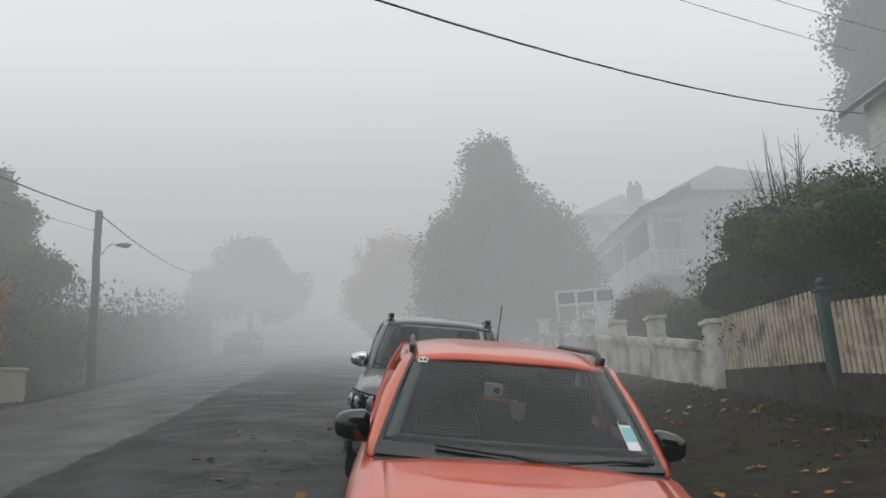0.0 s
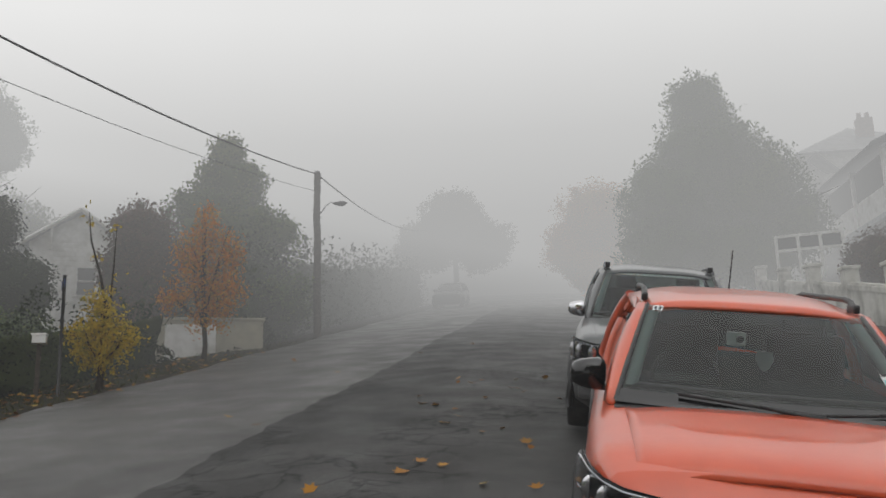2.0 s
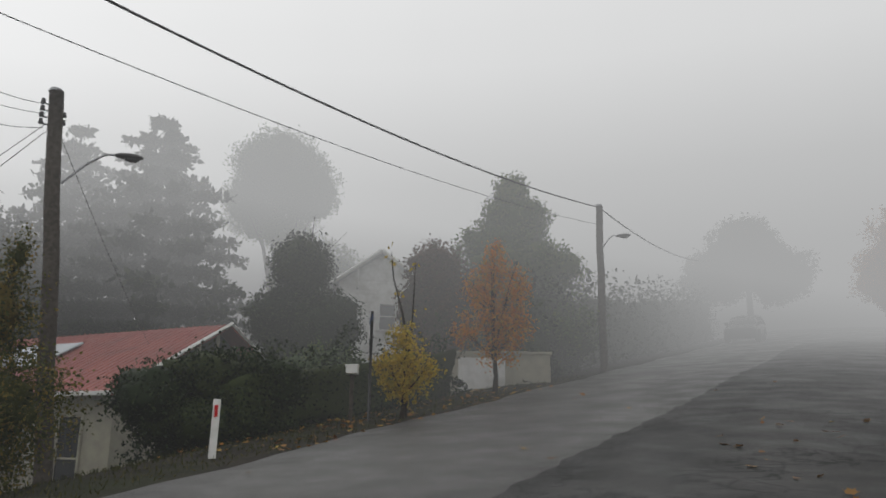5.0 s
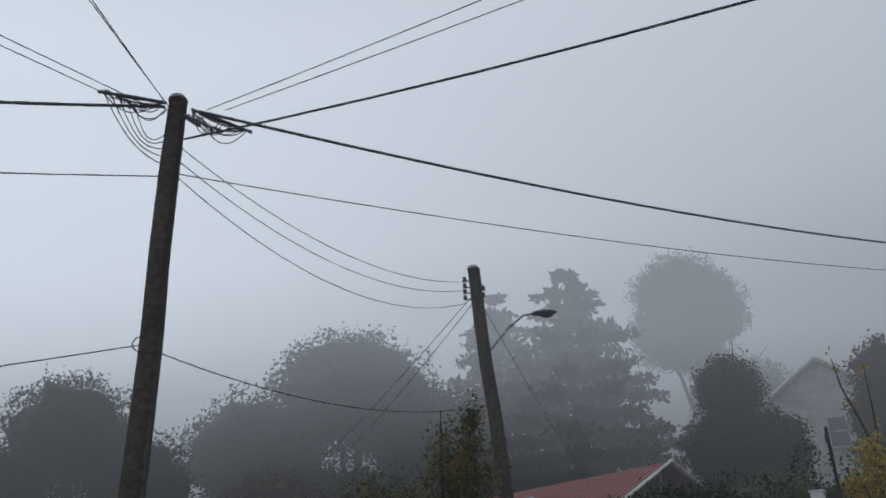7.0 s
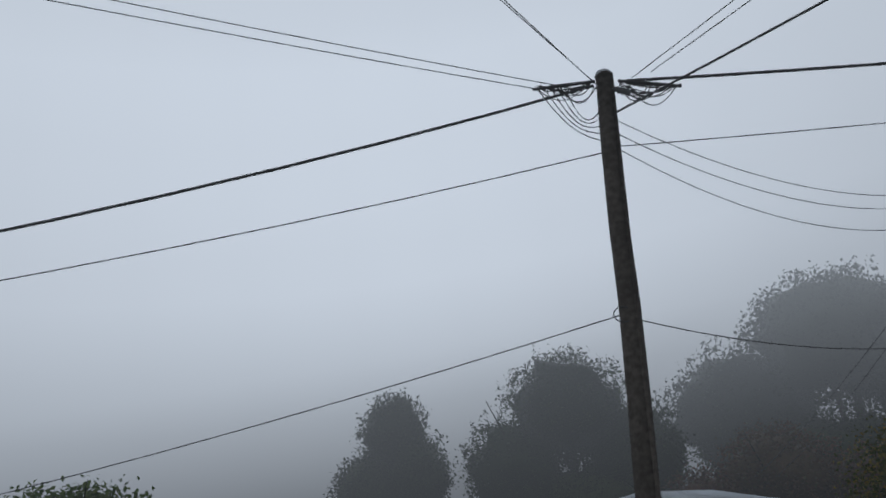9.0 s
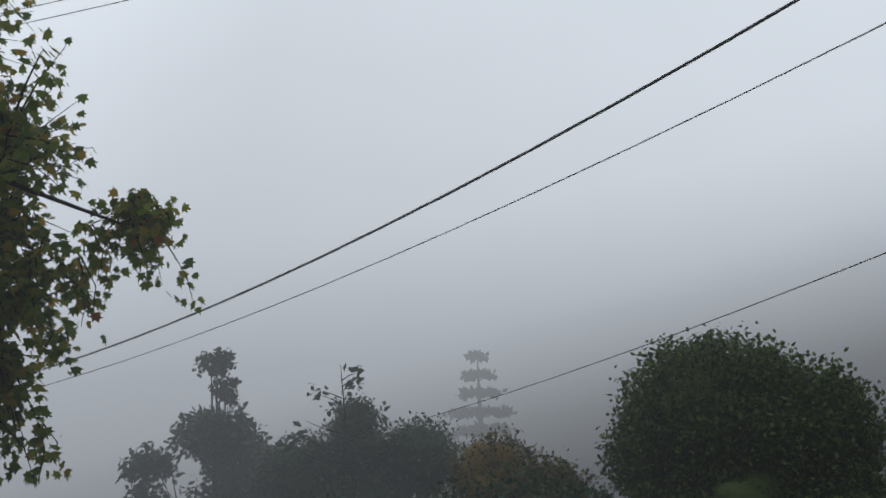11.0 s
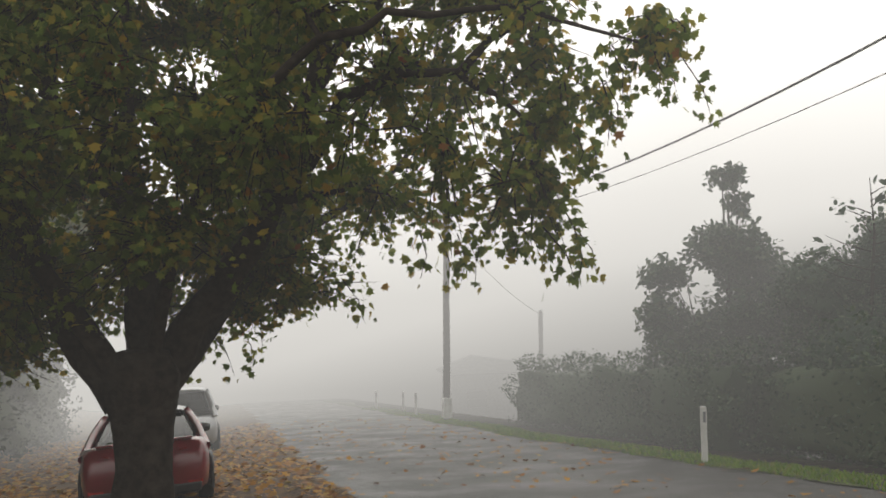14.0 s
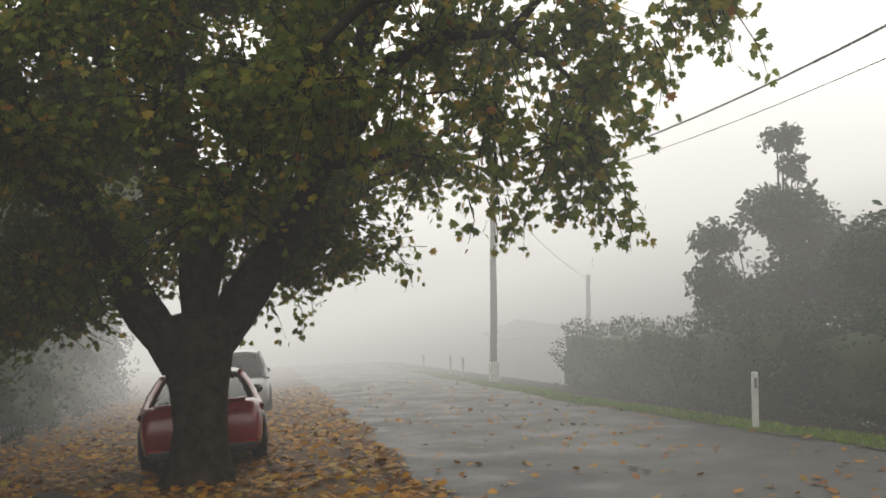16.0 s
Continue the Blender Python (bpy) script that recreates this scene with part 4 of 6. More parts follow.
sedan_body = [(0.0, 0.34, 0.60, 0.66), (0.1, 0.26, 0.70, 0.82), (0.5, 0.20, 0.80, 0.90), (1.2, 0.18, 0.90, 0.92), (2.6, 0.18, 0.93, 0.925), (3.9, 0.20, 0.98, 0.91), (4.4, 0.26, 1.02, 0.88), (4.62, 0.32, 0.98, 0.82), (4.7, 0.38, 0.72, 0.76)]
sedan = car("sedan", "deep red sedan with a glass roof, parked behind the tree trunk", on_street(1.02, -17.15, 0.0, 2.5, 3.0), M_MAROON, sedan_body,
            (1.15, 0.92, 0.80, 1.95, 0.58, 1.38, 3.25, 4.25), (0.85, 3.72), glass=M_TINT, mirror=(1.65, 0.98), roof_mat=M_GLOSSBLACK)
wagon = car("station_wagon", "silver wagon faint in the fog beyond the red sedan", on_street(0.75, -25.6, 0.0, 2.5, 2.0), M_SILVER, suv_body,
            (0.95, 1.0, 0.76, 1.65, 0.60, 1.60, 3.75, 4.0), (0.8, 3.3), glass=M_TINT)
dark_car = car("hatchback", "black hatchback barely seen in the fog, parked", on_street(-6.7, 46.0, 0.0, 0.0, 0.0), M_BLACKCAR, suv_body,
               (0.95, 0.93, 0.76, 1.65, 0.60, 1.36, 3.4, 3.95), (0.8, 3.3), glass=M_TINT)


def on_screen(u, v, out=0.0, cabin=(0.90, 0.975, 0.765, 1.60, 0.60, 1.445)):
    """A place on the SUV's windscreen."""
    cy, bz, bw, ty, tw, tz = cabin
    return (u * (bw + (tw - bw) * v), cy + (ty - cy) * v + 0.10 * u * u - out, bz + (tz - bz) * v + 0.03 * math.sin(math.pi * v) * (1 - 0.4 * u * u) + out * 0.7)


def patch_on_screen(name, u0, u1, v0, v1, out, material, label="", parent=suv):
    return grid_part(name, lambda u, v: on_screen(u0 + (u1 - u0) * (0.5 + 0.5 * u), v0 + (v1 - v0) * v, out), 6, 3, material, parent, label)


def bonnet(parent, body, colour, y0, y1, half, crease=0.007):
    def fn(u, v):
        y = y0 + (y1 - y0) * v
        zb, zt, w = at_table(body, y)
        x = u * half * (0.93 + 0.07 * v)
        z = zt + 0.032 - 0.027 * (abs(x) / (0.8 * w)) ** 2 + 0.009 + crease * smooth_step(0.86, 0.70, abs(u)) - 0.035 * smooth_step(0.12, 0.0, v)
        return (x, y - 0.05 * (1 - u * u) * (1 - v), z)
    return grid_part("bonnet", fn, 26, 12, colour, parent, "", 0.012)


bonnet(suv, suv_body, M_ORANGE, 0.15, 0.86, 0.69)
patch_on_screen("sensor_housing", -0.20, 0.20, 0.84, 0.99, -0.012, M_DARK, "black camera housing behind the glass")
patch_on_screen("sensor_housing", -0.36, 0.36, 0.93, 1.0, -0.010, M_DARK)
patch_on_screen("frit_band", -0.95, 0.95, -0.02, 0.10, 0.006, M_GLOSSBLACK, "black lower glass border")
patch_on_screen("sticker", -0.90, -0.81, 0.92, 0.985, 0.004, M_PAPER, "small white sticker, illegible")
for k in range(2):
    patch_on_screen("sticker_print", -0.89 + 0.04 * k, -0.865 + 0.04 * k, 0.935, 0.97, 0.006, M_DARK)
patch_on_screen("registration_label", 0.78, 0.88, 0.16, 0.40, 0.004, M_PAPER, "white and teal windscreen label, illegible")
patch_on_screen("label_print", 0.785, 0.875, 0.23, 0.35, 0.006, M_TEAL)
patch_on_screen("label_print", 0.785, 0.875, 0.375, 0.40, 0.006, M_DARK)
bm = bmesh.new()
box(bm, on_screen(-0.17, 0.72, -0.06), (0.10, 0.04, 0.075), 0.01)
cam_box = part("dash_camera", bm, M_TRIM, suv, "small pale dashboard camera")
bm = bmesh.new()
bmesh.ops.create_cone(bm, cap_ends=True, segments=14, radius1=0.02, radius2=0.018, depth=0.02, matrix=Matrix.Translation(Vector(on_screen(-0.15, 0.72, -0.06)) + Vector((0.005, -0.028, 0))) @ Matrix.Rotation(math.pi / 2, 4, "X"))
part("dash_camera_lens", bm, M_DARK, cam_box)
bm = bmesh.new()
c0 = Vector(on_screen(0.02, 0.50, -0.05))
f = bm.faces.new([bm.verts.new(c0 + Vector(p)) for p in ((-0.04, 0, 0.045), (0.04, 0, 0.045), (0.045, 0, 0.0), (0.025, 0, -0.045), (0, 0, -0.06), (-0.025, 0, -0.045), (-0.045, 0, 0.0))])
bmesh.ops.solidify(bm, geom=[f], thickness=0.006)
part("hanging_badge", bm, M_TRIM, suv, "pale shield-shaped tag hanging inside")
for u0, v0, u1, v1 in ((-0.58, 0.085, 0.30, 0.015), (0.28, 0.02, 0.90, 0.075)):
    bm = bmesh.new()
    tube(bm, [on_screen(u0 + (u1 - u0) * k / 8, v0 + (v1 - v0) * k / 8, 0.022) for k in range(9)], 0.009, 6)
    tube(bm, [on_screen(u1, v1 - 0.03, 0.03), on_screen(u0 + (u1 - u0) * 0.55, v0 + (v1 - v0) * 0.55 - 0.01, 0.034)], [0.014, 0.008], 6)
    part("wiper", bm, M_DARK, suv, "black wiper blade", True)
bm = bmesh.new()
tube(bm, [(0.10, 3.42, 1.50), (0.10, 3.46, 1.56), (0.13, 3.58, 1.84)], [0.014, 0.006, 0.004], 6)
part("aerial", bm, M_DARK, suv, "black roof aerial", True)


def headlight(parent, s, path, zlow, zhigh, lift, inner):
    """A wrap-round headlight: dark housing, bright reflector bowls, clear lens."""
    def fn(u, v, out=0.0):
        k = (0.5 + 0.5 * u) * (len(path) - 1)
        i = min(int(k), len(path) - 2)
        f = k - i
        x, y = path[i][0] + (path[i + 1][0] - path[i][0]) * f, path[i][1] + (path[i + 1][1] - path[i][1]) * f
        e = 0.5 + 0.5 * u
        return (s * (x + out * e), y - out * (1 - 0.6 * e), zlow + lift * e + (zhigh - zlow) * v * (1 - 0.25 * (1 - e)))
    h = grid_part("headlight", lambda u, v: fn(u, v, 0.012), 10, 4, M_GLOSSBLACK, parent, "wrap-round headlight with bright reflectors")
    for k in inner:
        bm = bmesh.new()
        c = Vector(fn(k, 0.5, 0.02))
        bmesh.ops.create_uvsphere(bm, u_segments=12, v_segments=8, radius=1.0, matrix=Matrix.Translation(c) @ Matrix.Diagonal((0.045, 0.008, 0.32 * (zhigh - zlow), 1)))
        part("reflector", bm, M_CHROME, h, "bright reflector bowl", True)
    for v0 in (0.12, 0.88):
        bm = bmesh.new()
        tube(bm, [fn(-1 + 2 * i / 10, v0, 0.022) for i in range(11)], 0.006, 5)
        part("light_strip", bm, M_CHROME, h, "", True)
    grid_part("lens", lambda u, v: fn(u, v, 0.034), 10, 4, M_LENS, h)


for s in (-1, 1):
    headlight(suv, s, ((0.38, 0.01), (0.56, 0.005), (0.69, 0.02), (0.765, 0.08), (0.815, 0.18), (0.86, 0.38)), 0.635, 0.80, 0.045, (-0.35, 0.1, 0.5))
    headlight(ute, s, ((0.48, 0.01), (0.60, 0.005), (0.74, 0.015), (0.83, 0.07), (0.89, 0.2), (0.912, 0.36)), 0.74, 0.99, 0.02, (-0.3, 0.15, 0.5))
boxed("grille", (0, 0.005, 0.70), (0.80, 0.05, 0.13), M_DARK, suv, 0.01)
boxed("lower_grille", (0, 0.0, 0.45), (1.1, 0.06, 0.16), M_DARK, suv, 0.02)
boxed("number_plate", (0, -0.03, 0.55), (0.37, 0.012, 0.11), M_PAPER, suv, 0.003, "white plate with plain dark bars")
bonnet(ute, ute_body, M_GREY, 0.12, 1.2, 0.74, 0.012)
boxed("grille", (0, -0.01, 0.88), (0.92, 0.06, 0.26), M_DARK, ute, 0.015)
for z in (0.80, 0.88, 0.96):
    boxed("grille_bar", (0, -0.045, z), (0.88, 0.02, 0.022), M_CHROME, ute, 0.005)
boxed("front_bumper", (0, -0.05, 0.55), (1.66, 0.16, 0.24), M_GREY, ute, 0.05)
for s in (-1, 1):
    boxed("roof_bar_foot", (s * 0.60, 2.25, 1.74), (0.06, 0.14, 0.07), M_DARK, ute, 0.015)
    k = s
    tl = grid_part("tail_lamp", lambda u, v: (k * (0.46 + 0.40 * (0.5 + 0.5 * u)), 4.66 - 0.26 * (0.5 + 0.5 * u) ** 2.5, 0.80 + 0.11 * v + 0.02 * u), 8, 3, M_TAIL, sedan, "dark red tail lamp", 0.015)
    grid_part("lamp_strip", lambda u, v: (k * (0.50 + 0.34 * (0.5 + 0.5 * u)), 4.685 - 0.25 * (0.5 + 0.5 * u) ** 2.5, 0.85 + 0.02 * v), 8, 1, M_LENS, tl)
    boxed("reflector", (s * 0.66, 4.69, 0.42), (0.20, 0.02, 0.035), M_REFLECT, sedan, 0.004)
    bm = bmesh.new()
    tube(bm, [(s * 0.845, 1.35, 0.93), (s * 0.74, 1.85, 1.24), (s * 0.655, 2.3, 1.375), (s * 0.645, 2.9, 1.38), (s * 0.70, 3.5, 1.25), (s * 0.82, 4.15, 0.99), (s * 0.845, 2.6, 0.945), (s * 0.845, 1.35, 0.93)], 0.012, 6, False)
    part("window_trim", bm, M_CHROME, sedan, "bright window trim", True)
boxed("boot_lip", (0, 4.52, 1.035), (1.30, 0.16, 0.03), M_MAROON, sedan, 0.012)
plate = boxed("number_plate", (0, 4.715, 0.70), (0.37, 0.012, 0.11), M_PAPER, sedan, 0.003, "pale plate with plain dark bars")
for i in range(5):
    boxed("plate_bar", (-0.13 + 0.065 * i, 4.7225, 0.70), (0.03, 0.004, 0.06), M_DARK, plate, 0.0)
boxed("rear_bumper", (0, 4.62, 0.34), (1.5, 0.18, 0.14), M_DARK, sedan, 0.03)

# ---- the uphill side with the white house ----
tree("tree", "large round-headed green tree looming in fog", 5.9, 34.0, [(0, 0, 8.3, 1.3, 1.3, 1.6), (0.2, 0, 6.3, 2.3, 2.2, 1.8), (-1.2, 0, 4.6, 2.3, 2.2, 1.9), (1.6, 0, 4.8, 2.4, 2.2, 2.0), (-1.6, 0, 2.8, 2.2, 2.0, 1.5), (1.2, 0.4, 2.4, 2.8, 2.2, 1.8), (3.0, 0, 3.2, 1.7, 1.6, 1.6)], 26010, 0.216, L_MID, 0.28, 11)
tree("tree", "rust-tinged round tree fading in fog", 2.2, 46.0, [(0, 0, 5.0, 2.4, 2.2, 2.0), (-1.4, 0, 3.4, 1.9, 1.8, 1.7), (1.6, 0, 3.6, 2.2, 2.0, 1.8), (0.2, 0, 2.2, 2.6, 2.2, 1.6)], 14450, 0.23, L_ORANGE, 0.2, 12)
tree("tree", "misty tree on the crest of the street", -7.3, 55.0, [(0, 0, 6.0, 2.2, 2, 1.9), (-2.0, 0, 4.2, 2.2, 2, 1.8), (1.9, 0, 4.0, 2.2, 2, 1.8)], 10115, 0.288, L_OLIVE, 0.2, 13)
tree("tree", "tall dark tree behind the neighbouring house", 19.5, 24.8, [(0, 0, 9.2, 2.6, 2.4, 2.6), (0.3, 0, 12.4, 2.2, 2.2, 2.4), (-0.6, 0, 6.6, 2.2, 2.2, 2.0), (1.6, 0, 10.6, 2.4, 2.2, 2.2)], 17340, 0.216, L_DARK, 0.3, 14)
tree("shrub", "dense dark-green shrub with reddish tips behind the picket fence", 9.3, 16.0, [(-0.6, 0.6, 2.9, 1.1, 1.2, 0.8), (0.5, -0.6, 3.1, 1.3, 1.3, 0.9), (-0.7, -1.2, 2.3, 1.2, 1.4, 1.0), (-0.8, 1.3, 1.9, 1.1, 1.2, 1.0), (0.3, 0.2, 1.6, 1.6, 2.2, 1.3), (-0.9, 0, 0.9, 1.2, 2.2, 0.9)], 12000, 0.10, L_HEDGE, 0.07, 15, "shrub", "oval", core=0.72, shell=0.6)
tree("shrub", "broad dark-green shrub over the picket fence", 9.5, 12.0, [(-0.6, 0.8, 2.7, 1.2, 1.3, 0.9), (0.4, -0.8, 2.8, 1.3, 1.4, 0.9), (-0.8, -0.9, 1.9, 1.1, 1.5, 1.0), (0, 0.5, 1.5, 1.5, 2.2, 1.2), (-0.8, 0, 0.8, 1.2, 2.2, 0.9)], 12000, 0.10, L_HEDGE, 0.07, 17, "shrub", "oval", core=0.72, shell=0.6)
tree("shrub", "low dark shrub behind the white wall", 8.7, 20.6, [(0, 0, 1.2, 0.9, 1.2, 0.7), (0.3, 1.2, 1.3, 0.9, 1.0, 0.7), (0, -0.8, 0.9, 0.9, 1.2, 0.7)], 4500, 0.11, L_HEDGE, 0.05, 16, "shrub", "oval")
tree("shrub", "rounded reddish shrub in front of the verandah", 8.9, 24.6, [(0, 0, 1.4, 1.0, 1.3, 0.8), (0.2, 1.4, 1.1, 0.9, 1.1, 0.7), (0, -1.2, 1.0, 0.9, 1.0, 0.7)], 4500, 0.12, L_RUSSET, 0.05, 18, "shrub", "oval")
tree("conifer", "broad yellow-green conifer across the street", -11.1, 25.6, [(0, 0, 8.5, 0.6, 0.6, 0.8), (0.1, 0, 7.6, 1.2, 1.2, 0.8), (-0.3, 0, 6.7, 1.7, 1.6, 0.8), (0.4, 0, 5.8, 2.1, 2.0, 0.9), (-0.5, 0, 4.8, 2.5, 2.3, 1.0), (0.5, 0, 3.6, 2.7, 2.6, 1.1), (-0.6, 0, 2.2, 2.7, 2.6, 1.1)], 20400, 0.19, L_MID, 0.2, 21, "conifer", base=1.9, shape="spray")
tree("small_tree", "slender tree with fading orange autumn leaves", -8.55, 18.6, [(0, 0, 3.3, 0.35, 0.35, 0.6), (-0.35, 0, 2.7, 0.55, 0.5, 0.6), (0.45, 0.1, 2.6, 0.5, 0.5, 0.65), (-0.3, 0, 1.9, 0.65, 0.6, 0.6), (0.5, 0, 1.7, 0.5, 0.5, 0.6), (0.1, 0, 1.1, 0.55, 0.5, 0.5), (-0.9, 0, 1.5, 0.4, 0.4, 0.35)], 3600, 0.085, L_ORANGE, 0.06, 22, "tree", "oval", core=0, shell=0.15)
tree("shrub", "small shrub with yellow autumn leaves on the verge", -8.05, 13.4, [(0, 0, 1.5, 0.26, 0.26, 0.4), (0.22, 0, 1.1, 0.32, 0.32, 0.34), (-0.28, 0, 1.0, 0.34, 0.34, 0.34), (0.05, 0, 0.65, 0.42, 0.4, 0.3), (0.55, 0, 0.95, 0.22, 0.22, 0.2)], 1500, 0.085, L_YELLOW, 0.04, 23, "shrub", "oval", core=0, shell=0.15)
tree("tree", "dark purple-leaved garden tree", -12.5, 22.8, [(0, 0, 4.5, 1.0, 1.0, 1.0), (-0.4, 0, 3.4, 1.0, 1.0, 1.1), (0.5, 0, 3.2, 1.1, 1.1, 1.1), (0, 0, 2.0, 1.2, 1.2, 0.9)], 7140, 0.17, L_RUSSET, 0.14, 24)
tree("tree", "dark evergreen garden tree", -16.2, 20.6, [(0, 0, 6.3, 1.0, 1.0, 1.1), (-0.6, 0, 4.6, 1.3, 1.2, 1.2), (0.9, 0, 4.4, 1.3, 1.2, 1.2), (0.2, 0, 2.6, 1.8, 1.6, 1.2)], 10200, 0.17, L_DARK, 0.16, 25)
hedge("hedge", "clipped dark hedge along the verge", -12.2, -9.6, 11.0, 19.0, 1.35, 9000, 0.11, L_DARK, 26, 0.42)
hedge("hedge", "dark overgrown bushes along the street", -13.5, -8.8, 22.0, 52.0, 3.0, 9000, 0.25, L_DARK, 27, 0.2)
tree("shrub", "tall leafy shrub with yellowing tips beside the pole", -10.5, 6.6, [(0.1, 0.3, 2.5, 0.55, 0.55, 0.9), (-0.5, -0.6, 1.75, 0.95, 0.95, 0.8), (0.2, 0.4, 1.3, 1.05, 1.0, 0.9), (0, -0.3, 0.6, 1.3, 1.2, 0.7), (0.25, 0.42, 3.3, 0.18, 0.18, 0.4)], 13000, 0.075, L_OLIVE, 0.05, 28, "shrub", "oval", core=0.45, shell=0.3)
tree("shrub", "dark loose garden shrub behind the verge", -12.9, 14.2, [(0, 0, 1.5, 1.0, 1.1, 0.7), (-0.6, 0.8, 1.2, 0.9, 0.9, 0.6), (0.3, -0.9, 1.0, 0.9, 0.9, 0.6)], 5000, 0.12, L_DARK, 0.06, 71, "shrub")
tree("shrub", "dark green bush under the garden trees", -13.2, 18.0, [(0, 0, 1.9, 1.1, 1.1, 0.9), (-0.9, 0.5, 1.5, 1.0, 1.0, 0.8), (0.8, -0.5, 1.2, 0.9, 0.9, 0.7)], 5000, 0.12, L_MID, 0.06, 72, "shrub")
# the wooded valley
conifer("cedar", "tall layered cedar, dark against fog", -31.7, 28.3, 20.5, 9.0, 42000, L_DARK, 31, base=-2.2, layered=True)
conifer("cedar", "second layered cedar behind the first", -37.3, 27.6, 21.0, 8.0, 24000, L_DARK, 32, base=-2.4, layered=True)
tree("gum_tree", "tall gum tree with a high domed crown", -36.0, 42.5, [(0, 0, 17.0, 3.4, 3.2, 2.6), (-2.0, 0, 14.6, 2.4, 2.4, 2.4), (2.2, 0, 15.0, 2.6, 2.4, 2.4), (0.8, 0, 12.2, 1.8, 1.8, 1.3), (3.6, 0, 8.6, 3.2, 3.0, 2.6)], 17340, 0.259, L_MID, 0.35, 33, base=3.6)
tree("tree", "broad dark dome-headed tree", -38.0, 18.6, [(0, 0, 13.2, 4.6, 4.2, 3.2), (-2.5, -4.0, 10.2, 3.8, 3.8, 3.2), (0.8, 4.2, 11.0, 3.8, 3.8, 3.2), (0, -0.5, 6.5, 5.5, 6.0, 3.2), (0, 5, 7.0, 3.5, 3.5, 4.0)], 26010, 0.302, L_DARK, 0.4, 34, base=-1.6)
tree("tree", "round dark-green tree in the valley", -30.2, 4.4, [(0, 0, 9.6, 2.2, 2.2, 2.0), (0, 2.3, 7.8, 1.9, 1.9, 1.9), (0, -2.0, 7.4, 1.9, 1.9, 1.9), (0, 0.6, 5.5, 3, 3.2, 2.2)], 18785, 0.187, L_DARK, 0.3, 35, base=-2.4)
tree("tree", "upright dark tree with a ragged top", -30.3, -1.9, [(0, 0, 8.7, 1.2, 1.2, 1.4), (0, 0.8, 7.2, 1.3, 1.3, 1.4), (0, -0.9, 6.6, 1.3, 1.3, 1.4), (0, 0, 4.6, 1.8, 2.0, 2.0)], 14450, 0.173, L_DARK, 0.25, 36, base=-2.3)
tree("tree", "low russet-brown tree clump", -27.0, 10.5, [(0, 0, 6.4, 1.9, 1.9, 1.6), (0, 2.4, 5.6, 1.9, 1.9, 1.6), (0, -2.4, 5.2, 1.7, 1.7, 1.5), (0, 4.8, 4.6, 1.9, 1.9, 1.5)], 14450, 0.173, L_RUSSET, 0.22, 37, base=-2.2)
tree("shrub", "large rounded glossy green shrub", -12.4, -5.0, [(0, -0.2, 3.3, 1.3, 1.3, 1.05), (0, 0.9, 2.9, 1.1, 1.1, 1.0), (0, -1.0, 2.7, 0.9, 0.9, 0.9), (0, 0.4, 1.8, 1.6, 1.8, 1.2)], 26000, 0.12, L_BRIGHT, 0.12, 38, "shrub", "oval", base=-1.5, shell=0.75, core=0.8)
tree("tree", "blue-green wispy gum tree beside the hedge", -11.0, -15.6, [(0.3, 0.1, 6.0, 0.34, 0.34, 0.22), (0.15, 0.2, 5.5, 0.2, 0.2, 0.4), (0.5, 0.4, 4.5, 0.8, 0.8, 0.5), (-0.2, 0.1, 4.0, 0.7, 0.7, 0.5), (1.5, -0.4, 3.9, 0.5, 0.5, 0.35), (1.7, -0.3, 3.0, 0.5, 0.5, 0.5), (-0.4, 0.7, 3.1, 1.4, 1.3, 0.8), (0.7, 0, 2.5, 1.3, 1.2, 0.6), (0.6, 0, 1.4, 1.8, 1.5, 1.0)], 9000, 0.21, L_GUM, 0.08, 39, shape="oval", core=0.3, shell=0.3)
tree("tree", "bushy blue-green tree with bare twigs on top", -12.0, -12.4, [(0.2, 0, 4.5, 0.5, 0.5, 0.5), (0.2, 0, 3.9, 0.8, 0.8, 0.6), (-0.8, 0.8, 3.7, 0.9, 0.9, 0.8), (0.9, -0.7, 3.6, 0.9, 0.9, 0.7), (0.2, 0, 2.2, 1.9, 1.8, 1.5)], 11900, 0.13, L_GUM, 0.1, 40)
tree("tree", "olive shrubby tree with arching stems", -11.9, -9.0, [(0, 0, 2.9, 0.8, 0.8, 0.7), (-0.3, 0.9, 2.6, 0.7, 0.7, 0.6), (0.2, -0.6, 1.9, 0.9, 0.9, 0.8)], 5100, 0.12, L_OLIVE, 0.09, 41)
conifer("conifer", "pale layered conifer nearly lost in fog", -36.0, -28.0, 14.0, 4.5, 8000, L_DARK, 42, base=-8.0, layered=True)
hedge("hedge", "long dark hedge beside the road", -11.2, -8.6, -23.5, -13.0, 1.9, 11000, 0.12, L_GUM, 43, 0.1)

tree("shrub", "dark rounded garden bush by the red-roofed house", -11.0, 11.6, [(0, 0, 1.35, 0.9, 0.9, 0.6), (-0.5, -0.9, 1.0, 0.8, 0.8, 0.6), (0.6, 0.7, 1.3, 0.9, 0.9, 0.6), (0, 0, 0.6, 1.4, 1.4, 0.6)], 6500, 0.12, L_DARK, 0.08, 44, "shrub")

